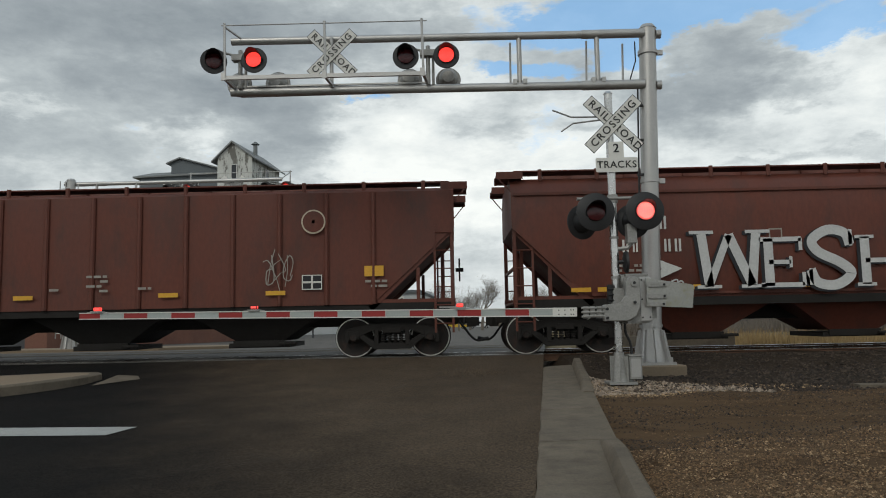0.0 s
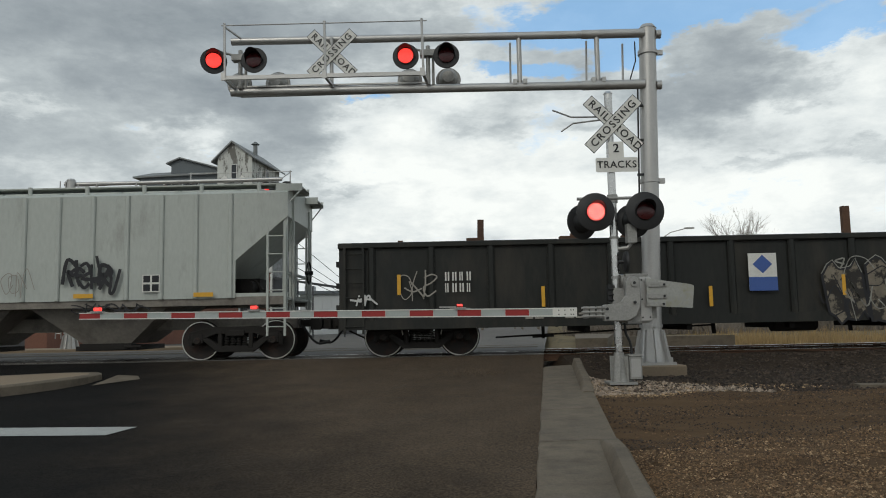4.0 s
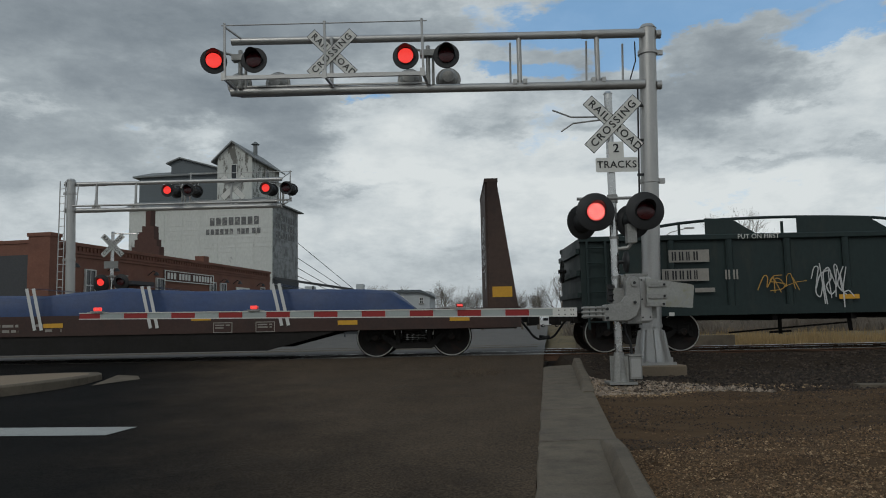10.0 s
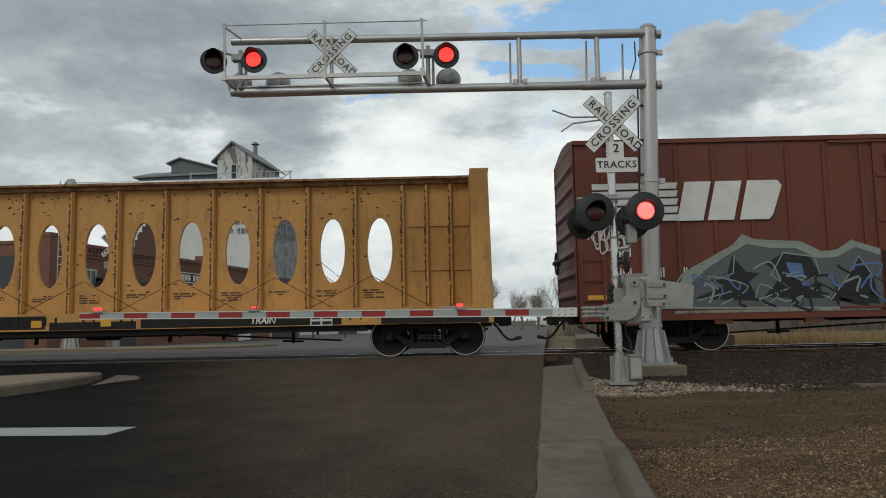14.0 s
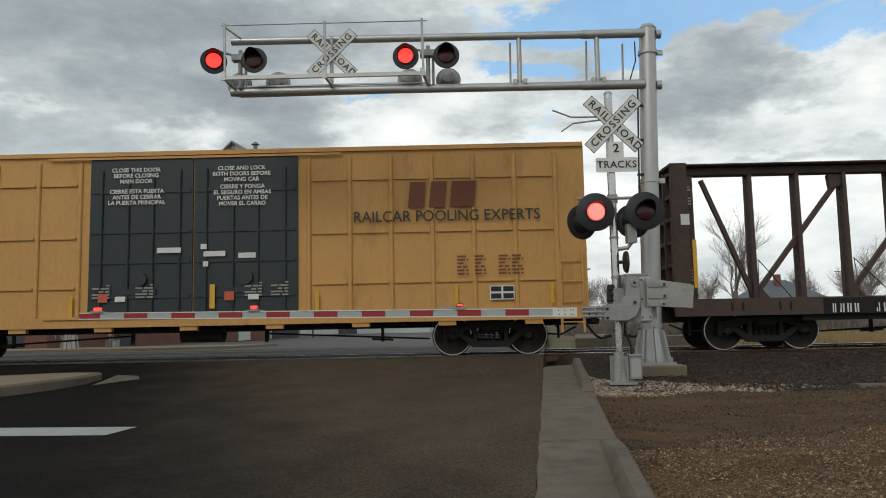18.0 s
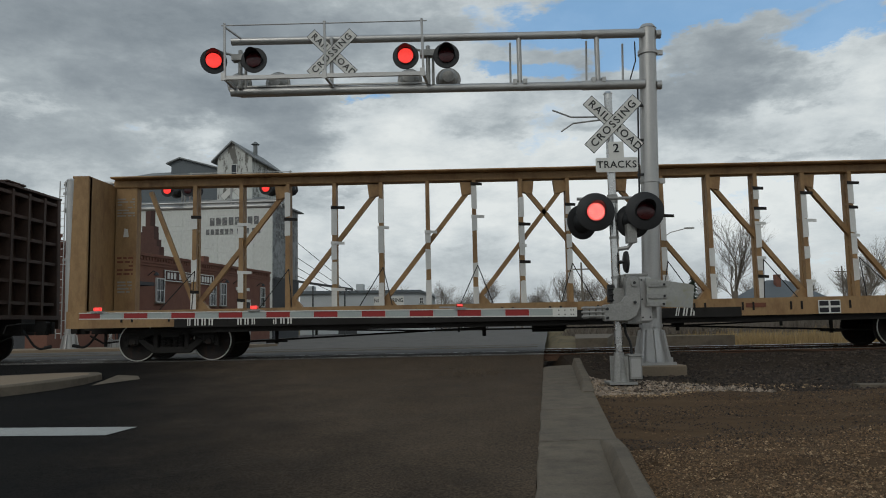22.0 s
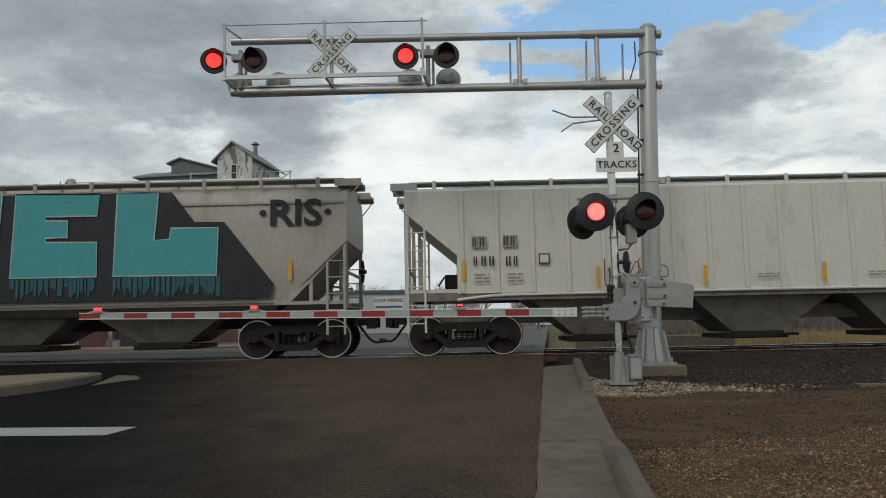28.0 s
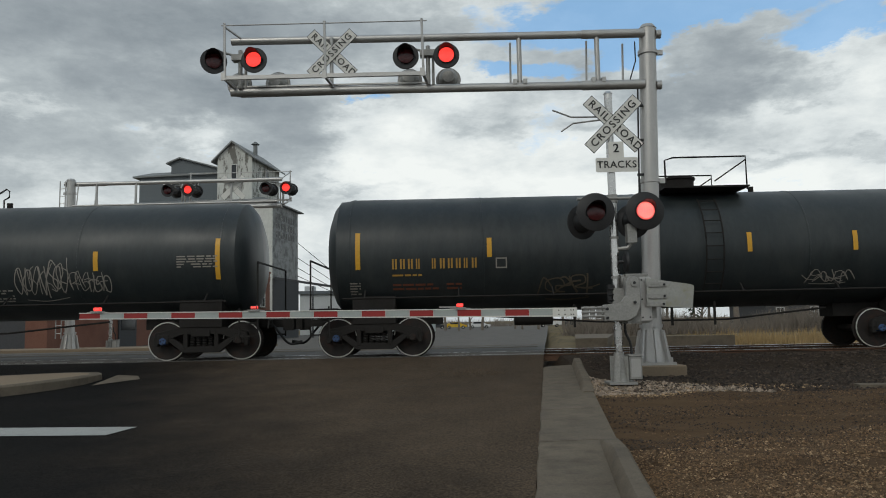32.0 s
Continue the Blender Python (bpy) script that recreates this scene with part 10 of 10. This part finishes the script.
# ---- lots and pavements across the tracks ----
for nm, pts, dz, mt, lb in (
    ("pavement", [(-45, 26.2), (-10.6, 26.4), (-8.6, 28.5), (-8.0, 33.5), (-45, 33.5)], 0.10, CONCRETE_TAN, "pale gravel lot with a low kerb beyond the tracks"),
    ("pavement", [(4.2, 25.6), (5.3, 25.6), (9.5, 44.0), (7.2, 44.0)], 0.14, CONCRETE, "concrete footway beside the far road"),
    ("pavement", [(6.6, 25.4), (9.6, 25.4), (8.6, 30.5), (7.4, 33)], 0.16, CONCRETE, "pale concrete apron beside the dry grass"),
):
    bm = bm_()
    n = len(pts)
    zf = lambda y: max(road_z(y), earth_z(y))
    v = [(x, y, zf(y) - 0.3) for x, y in pts] + [(x, y, zf(y) + dz) for x, y in pts]
    add_mesh(bm, v, [tuple(range(n - 1, -1, -1)), tuple(range(n, 2 * n))] + [(i, (i + 1) % n, n + (i + 1) % n, n + i) for i in range(n)])
    tagged(part(nm, bm, mt), lb, "pavement", kind="structure")


# ---- poles ----
lp = thing("street_lamp", pose(17.0, 60.0, -0.6), "grey street lamp with a long arm beyond the tracks", "street lamp")
bm = bm_()
rod(bm, (0, 0, 0), (0, 0, 7.9), 0.11, 10, 0.07)
part("pole", bm, GALV, lp)
bm = bm_()
tube(bm, [(0, 0, 7.7), (0.9, 0, 8.3), (2.3, 0, 8.65)], 0.04, 8)
part("arm", bm, GALV, lp)
bm = bm_()
box(bm, 2.1, 2.85, -0.14, 0.14, 8.58, 8.70)
part("head", bm, GALV, lp)
for x, y, h in ((15.8, 90.0, 8.4), (58.0, 110.0, 8.6), (-8.3, 120.0, 7.0)):
    up = thing("utility_pole", pose(x, y, -0.7), "weathered wooden utility pole with a cross-arm", "utility pole", "far utility poles")
    bm = bm_()
    rod(bm, (0, 0, 0), (0, 0, h), 0.16, 8, 0.11)
    part("pole", bm, BARK, up)
    bm = bm_()
    box(bm, -1.1, 1.1, -0.06, 0.06, h - 0.9, h - 0.75)
    part("crossarm", bm, BARK, up)


# ---- trees ----
def bare_tree(name, x, y, h, seed, spread=0.55, levels=6, label="bare leafless tree with fine twigs beyond the tracks", trunk=0.28):
    rnd = random.Random(seed)
    t = thing(name, pose(x, y, line(EARTH, y) - 0.05), label, "tree", "bare far trees")
    bt, bc = bm_(), bm_()

    def grow(p, d, L, r, lev):
        n = 3 if lev < 3 else 2
        for k in range(n):
            q = p + d * L / n
            rod(bt if lev < 2 else bc, p, q, r, 6 if lev < 2 else 3, r * 0.86, cap=False)
            p, r = q, r * 0.86
            d = (d + Vector((rnd.uniform(-1, 1), rnd.uniform(-1, 1), rnd.uniform(-0.4, 0.7))) * 0.13).normalized()
            if lev < levels - 1 and (lev > 0 or k > 0):
                for _ in range(1 if lev < 2 else rnd.choice((1, 2))):
                    a = Vector((rnd.uniform(-1, 1), rnd.uniform(-1, 1), rnd.uniform(-0.1, 0.6))).normalized()
                    grow(p, (d + a * (spread + 0.45)).normalized(), L * rnd.uniform(0.52, 0.74), r * 0.52, lev + 1)
        if lev < levels - 1:
            for _ in range(2):
                a = Vector((rnd.uniform(-1, 1), rnd.uniform(-1, 1), rnd.uniform(0.0, 0.8))).normalized()
                grow(p, (d + a * spread).normalized(), L * rnd.uniform(0.6, 0.8), r * 0.68, lev + 1)

    grow(Vector((0, 0, 0)), Vector((0, 0, 1)), h * 0.32, trunk * h / 10, 0)
    part("trunk", bt, BARK, t)
    part("crown", bc, BARK, t, "crown of bare twigs")


for i, (x, y, h, sp) in enumerate(((-13.0, 120, 9.3, 0.8), (-1.3, 118, 9.4, 0.7), (4.2, 108, 9.0, 0.75), (10.4, 125, 5.8, 0.7), (15.6, 105, 9.2, 0.6), (20.0, 112, 9.4, 0.7), (27.5, 72, 12.0, 0.5), (44.5, 80, 10.5, 0.7), (47.5, 98, 8.0, 0.7), (56.0, 100, 9.0, 0.6), (33.0, 120, 7.5, 0.7), (22.5, 108, 8.6, 0.8), (18.0, 100, 7.2, 0.8), (30.0, 104, 9.0, 0.75), (38.0, 110, 9.5, 0.8), (41.5, 102, 8.6, 0.8), (50.5, 104, 9.6, 0.8), (53.0, 96, 8.4, 0.8), (12.8, 112, 7.4, 0.8), (60.0, 112, 9.5, 0.8), (0.8, 110, 6.8, 0.8), (2.6, 116, 7.4, 0.8), (10.2, 110, 7.2, 0.8), (12.0, 104, 6.4, 0.8), (18.8, 114, 8.6, 0.8), (21.0, 104, 7.8, 0.8), (25.0, 112, 7.0, 0.8), (35.5, 106, 8.2, 0.8), (57.0, 106, 8.8, 0.8), (-9.5, 118, 8.0, 0.8))):
    bare_tree("tree", x, y, h, 300 + i, sp)


def conifer(x, y, h, seed):
    rnd = random.Random(seed)
    t = thing("tree", pose(x, y, line(EARTH, y) - 0.05), "narrow dark green conifer beyond the tracks", "tree")
    bm = bm_()
    rod(bm, (0, 0, 0), (0, 0, h), 0.16, 6, 0.02)
    part("trunk", bm, BARK, t)
    bm = bm_()
    for k in range(420):
        f = rnd.random() ** 0.8
        z = h * (0.12 + 0.86 * f)
        R = h * 0.22 * (1 - f) + 0.12
        a = rnd.uniform(0, 6.283)
        r0 = R * rnd.uniform(0.2, 1.0)
        c = Vector((math.cos(a) * r0, math.sin(a) * r0, z - r0 * 0.3))
        o = Vector((math.cos(a), math.sin(a), -0.35)) * 0.32
        s = Vector((-math.sin(a), math.cos(a), rnd.uniform(-0.3, 0.3))) * 0.14
        add_mesh(bm, [c - s, c + o, c + s, c - o * 0.4 + Vector((0, 0, 0.1))], [(0, 1, 2), (0, 2, 3)])
    part("crown", bm, NEEDLE, t)


conifer(28.6, 88.0, 6.6, 5), conifer(45.0, 105.0, 6.0, 6)

# a low line of far shrubs and roofs on the horizon
rnd = random.Random(77)
bm = bm_()
for k in range(1500):
    x = rnd.uniform(-160, 220)
    y = rnd.uniform(190, 230)
    z = -0.9
    hgt = 1.6 + 2.4 * abs(noise.noise((x * 0.03, 3.0, 0))) + rnd.uniform(0, 1.0)
    for j in range(4):
        q = Vector((x + rnd.uniform(-1.2, 1.2), y, z))
        rod(bm, q, q + Vector((rnd.uniform(-1.0, 1.0), 0, hgt * rnd.uniform(0.6, 1.0))), 0.07, 3, 0.02, cap=False)
tagged(part("far_thicket", bm, BARK), "far low thicket of bare grey shrubs on the horizon", "thicket", kind="stuff")


# a dark hedge of bare shrubs between the dry grass and the far yards
rnd = random.Random(78)
vs, fs = [], []
for k in range(5200):
    x = rnd.uniform(9.0, 75.0)
    y = 52.0 + rnd.uniform(0, 9) + 0.12 * x
    hgt = (1.7 + 1.0 * noise.noise((x * 0.16, 8.0, 0))) * rnd.uniform(0.6, 1.1)
    z = earth_z(y) - 0.05
    for j in range(3):
        i = len(vs)
        a, w = rnd.uniform(0, 3.14), rnd.uniform(0.02, 0.05)
        bx, by = rnd.uniform(-0.5, 0.5) * hgt, rnd.uniform(-0.3, 0.3)
        vs += [(x - w * math.cos(a), y - w * math.sin(a), z), (x + w * math.cos(a), y + w * math.sin(a), z), (x + bx, y + by, z + hgt)]
        fs.append((i, i + 1, i + 2))
me = bpy.data.meshes.new("hedge")
me.from_pydata(vs, [], fs)
me.materials.append(BARK)
tagged(part("hedge", me), "low hedge of bare brown shrubs behind the dry grass", "hedge", kind="stuff")


# ---- parked vehicles far down the road ----
def parked(x, y, paint, label, van=False, turn=88):
    c = thing("parked_car" if not van else "parked_truck", pose(x, y, line(ROAD, y) + 0.01, 0, 0, turn), label, "car" if not van else "truck", "parked vehicles")
    bm = bm_()
    if van:
        side_p = [(-2.7, 0.45), (2.7, 0.45), (2.75, 1.05), (1.9, 1.15), (1.5, 1.95), (0.2, 2.0), (0.1, 1.2), (-2.7, 1.2)]
    else:
        side_p = [(-2.2, 0.35), (2.2, 0.35), (2.25, 0.75), (1.2, 0.92), (0.6, 1.42), (-0.9, 1.45), (-1.7, 0.98), (-2.25, 0.9)]
    slab(bm, side_p, -0.88, 0.88)
    bmesh.ops.bevel(bm, geom=bm.edges[:], offset=0.06, segments=2, affect="EDGES")
    part("body", bm, paint, c)
    bm = bm_()
    a, b, z0, z1 = (0.35, 1.35, 1.3, 1.85) if van else (-1.2, 0.75, 0.98, 1.34)
    box(bm, a, b, -0.90, 0.90, z0, z1)
    part("window", bm, GLASS, c)
    for x_ in (-1.4, 1.4):
        for s in (-1, 1):
            bm = bm_()
            rod(bm, (x_, s * 0.70, 0.33), (x_, s * 0.92, 0.33), 0.33, 16)
            w = part("wheel", bm, RUBBER, c)
            bm = bm_()
            rod(bm, (x_, s * 0.90, 0.33), (x_, s * 0.935, 0.33), 0.19, 12)
            part("rim", bm, ALU, w)
    for s in (-0.6, 0.6):
        bm = bm_()
        xh = 2.72 if van else 2.2
        box(bm, xh - 0.03, xh + 0.05, s - 0.15, s + 0.15, 0.62, 0.76)
        part("headlight", bm, SIGN_WHITE, c)


PW, PD, PR, PY, PS = (surface(n, c, 0.3, 0.0, amt=0.04, bump=0, spec=0.5) for n, c in (("white_car_paint", (0.6, 0.6, 0.6)), ("dark_car_paint", (0.03, 0.035, 0.04)), ("red_car_paint", (0.30, 0.03, 0.025)), ("yellow_car_paint", (0.55, 0.36, 0.03)), ("silver_car_paint", (0.33, 0.34, 0.35))))
for x, y, p, lb, v in ((-14.5, 150, PW, "white parked car far down the road", False), (-8.5, 150, PR, "red parked car far down the road", False), (0.5, 150, PY, "yellow parked car far down the road", False), (5.2, 150, PW, "white parked car beside the road", False), (-20.5, 138, PD, "dark parked pickup truck", True), (-27.5, 132, PS, "silver parked pickup truck", True), (-3.8, 152, PD, "dark parked car far down the road", False), (-34.0, 130, PD, "dark parked car by the lot", False), (19.5, 150, PW, "white parked pickup truck", True), (24.5, 152, PD, "dark parked car far off", False)):
    parked(x, y, p, lb, v, 178 if v else 2)


# ---- grass and stones, too many to count ----
rnd = random.Random(9)
vs, fs = [], []
for k in range(24000):
    x, y = rnd.uniform(7.5, 46), rnd.uniform(24.6, 33)
    if x < 9.9 and y < 33:
        continue
    dens = noise.noise((x * 0.35, y * 0.5, 0)) + 0.25
    if dens < rnd.uniform(-0.2, 0.5):
        continue
    h = rnd.uniform(0.3, 0.72) * (0.7 + 0.6 * max(0, dens))
    z = earth_z(y) - 0.03
    a = rnd.uniform(0, 3.14)
    w = rnd.uniform(0.012, 0.03)
    bx, by = rnd.uniform(-0.25, 0.25) * h, rnd.uniform(-0.1, 0.1) * h
    i = len(vs)
    vs += [(x - w * math.cos(a), y - w * math.sin(a), z), (x + w * math.cos(a), y + w * math.sin(a), z), (x + bx, y + by, z + h)]
    fs.append((i, i + 1, i + 2))
me = bpy.data.meshes.new("dry_grass")
me.from_pydata(vs, [], fs)
me.materials.append(DRYGRASS)
tagged(part("dry_grass", me), "tall dry straw-coloured grass beside the far track", "grass", kind="stuff")


def stones(name, n, area, size, mat, label, seed, cond=lambda x, y: True, lift=0.0):
    r = random.Random(seed)
    vs, fs = [], []
    x0, x1, y0, y1 = area
    k = 0
    while k < n:
        k += 1
        x, y = r.uniform(x0, x1), y0 + (y1 - y0) * r.random() ** 1.2
        if not cond(x, y):
            continue
        s = size * r.uniform(0.45, 1.3) * (1.7 if r.random() < 0.04 else 1)
        z = rough_z(x, y) + s * 0.15 + lift
        i = len(vs)
        a = r.uniform(0, 6.28)
        for j in range(5):
            q = a + j * 1.2566
            vs.append((x + math.cos(q) * s * r.uniform(0.6, 1.2), y + math.sin(q) * s * r.uniform(0.6, 1.2), z + s * r.uniform(-0.25, 0.25)))
        vs.append((x + r.uniform(-0.4, 0.4) * s, y + r.uniform(-0.4, 0.4) * s, z + s * r.uniform(0.45, 1.0)))
        fs += [(i + j, i + (j + 1) % 5, i + 5) for j in range(5)]
    me = bpy.data.meshes.new(name)
    me.from_pydata(vs, [], fs)
    me.materials.append(mat)
    tagged(part(name, me), label, "gravel", kind="stuff")


off_kerb = lambda x, y: x > edge_x(y) + 0.8
bend = lambda x, y: y < 6.75 + 0.32 * x + 0.9 * noise.noise((x * 0.8, y * 1.2, 7.0))
stones("gravel", 95000, (1.2, 8.8, 4.4, 9.3), 0.0115, STONE, "loose brown gravel on the dirt verge", 11, lambda x, y: off_kerb(x, y) and bend(x, y))
stones("gravel_chips", 15000, (1.2, 8.8, 4.4, 9.2), 0.012, STONE_TAN, "paler stone chips among the brown gravel", 15, lambda x, y: off_kerb(x, y) and bend(x, y) and noise.noise((x * 0.9, y * 0.9, 3.0)) > -0.25)
stones("gravel", 30000, (1.9, 12.0, 7.2, 11.9), 0.0105, STONE, "scattered brown gravel on packed dirt", 12, lambda x, y: off_kerb(x, y) and noise.noise((x * 0.5, y * 2.2, 5.0)) > -0.3)
stones("dark_grit", 24000, (1.6, 12.0, 7.0, 12.2), 0.0125, STONE_DARK, "dark grit and cinders strewn over the dirt", 16, lambda x, y: off_kerb(x, y) and noise.noise((x * 0.4, y * 1.8, 9.0)) > -0.2)
stones("gravel_chips", 4000, (2.0, 6.2, 10.9, 13.2), 0.019, STONE_TAN, "brown stone chips spread from the signal bases", 17, lambda x, y: off_kerb(x, y) and y > 11.0 + 0.25 * noise.noise((x * 1.2, 1.0, 0.0)) and y > 10.2 + 0.33 * (x - 2.0) + 0.5 and y < 13.4 - 0.3 * (x - 2.0))
stones("pale_gravel", 6500, (2.0, 5.2, 11.3, 14.2), 0.028, STONE_PALE, "pale crushed stone round the signal bases", 13, lambda x, y: off_kerb(x, y) and y > 11.4 and x < 4.6 - 0.75 * (y - 11.4) + (0.0 if y > 12 else 0.3))
stones("ballast_stones", 16000, (2.8, 16, 11.6, 17.0), 0.028, STONE_DARK, "dark crushed ballast beside the track", 14, off_kerb)


# ---- what moves ----
SLIPS = (2.25, 7.25, 10.25, 12.85, 18.5, 21.6, 23.7, 29.15, 31.75)


def run(t):
    """How far the train has run, in metres, at t seconds."""
    return 9.81 * t - 0.0042 * t * t - sum(0.33 for s in SLIPS if t > s)


PERIOD = {"NC": (0.14, 1.189), "NG": (0.05, 1.1915)}


def flash_rows(phase, bank, at):
    """The lens shows its lit face in its half of each cycle and its dark face in the other."""
    t0, p = PERIOD[phase]
    cuts = []
    k = -1
    while t0 + k * p / 2 < 33:
        cuts.append((t0 + k * p / 2, k % 2))
        k += 1
    rows, a = [], None
    for t, second in cuts:
        on = (second == 0) == (bank == 0)
        if a is None:
            a = 0 if on else 180
            rows.append((0.0, a))
            continue
        f, b = round(t * 30), a + 180
        # a change of face close to a whole second is over by then, or begins then
        for n in (f - 1, f, f + 1):
            if n % 30 == 0:
                f = n + 1 if t * 30 > n else n - 2
                break
        for j, q in ((-1, a), (0, a + 62), (1, a + 118), (2, b)):
            if 0 < f + j < 960:
                rows.append(((f + j) / 30, q))
        a = b
    rows = [r for r in rows if r[0] < 32.0]
    rows.append((32.0, rows[-1][1]))
    return [(t, pose(*at, 0, 0, q)) for t, q in rows]


def motions():
    for lens, phase, bank, at in FLASH:
        walk(lens, flash_rows(phase, bank, at))
    ts = [i * 0.5 for i in range(65)]
    for ob, c in STOCK:
        z = ob.matrix_basis.translation.z
        walk(ob, [(t, pose(c - run(t), TRACK, z)) for t in ts])
    centre = {ob: c for ob, c in STOCK}
    for w, car, off in WHEELS:
        # each wheelset turns while its car passes through the view
        c = centre[car] + car_x(w)
        t0 = max(0.0, min(31.9, (c - 16) / 9.8))
        t1 = max(t0 + 0.1, min(32.0, (c + 15) / 9.4))
        rows, t = [(0.0, 0.0)] if t0 > 0 else [], t0
        while t < t1:
            rows.append((t, -(run0(t) - run0(t0)) / 0.457))
            t += 1 / 15
        rows.append((t1, -(run0(t1) - run0(t0)) / 0.457))
        if t1 < 32:
            rows.append((32.0, rows[-1][1]))
        walk(w, [(t, pose(off, 0, 0.457, 0, math.degrees(a), 0)) for t, a in rows])


def run0(t):
    return 9.81 * t - 0.0042 * t * t


def car_x(w):
    return w.parent.matrix_basis.translation.x


motions()
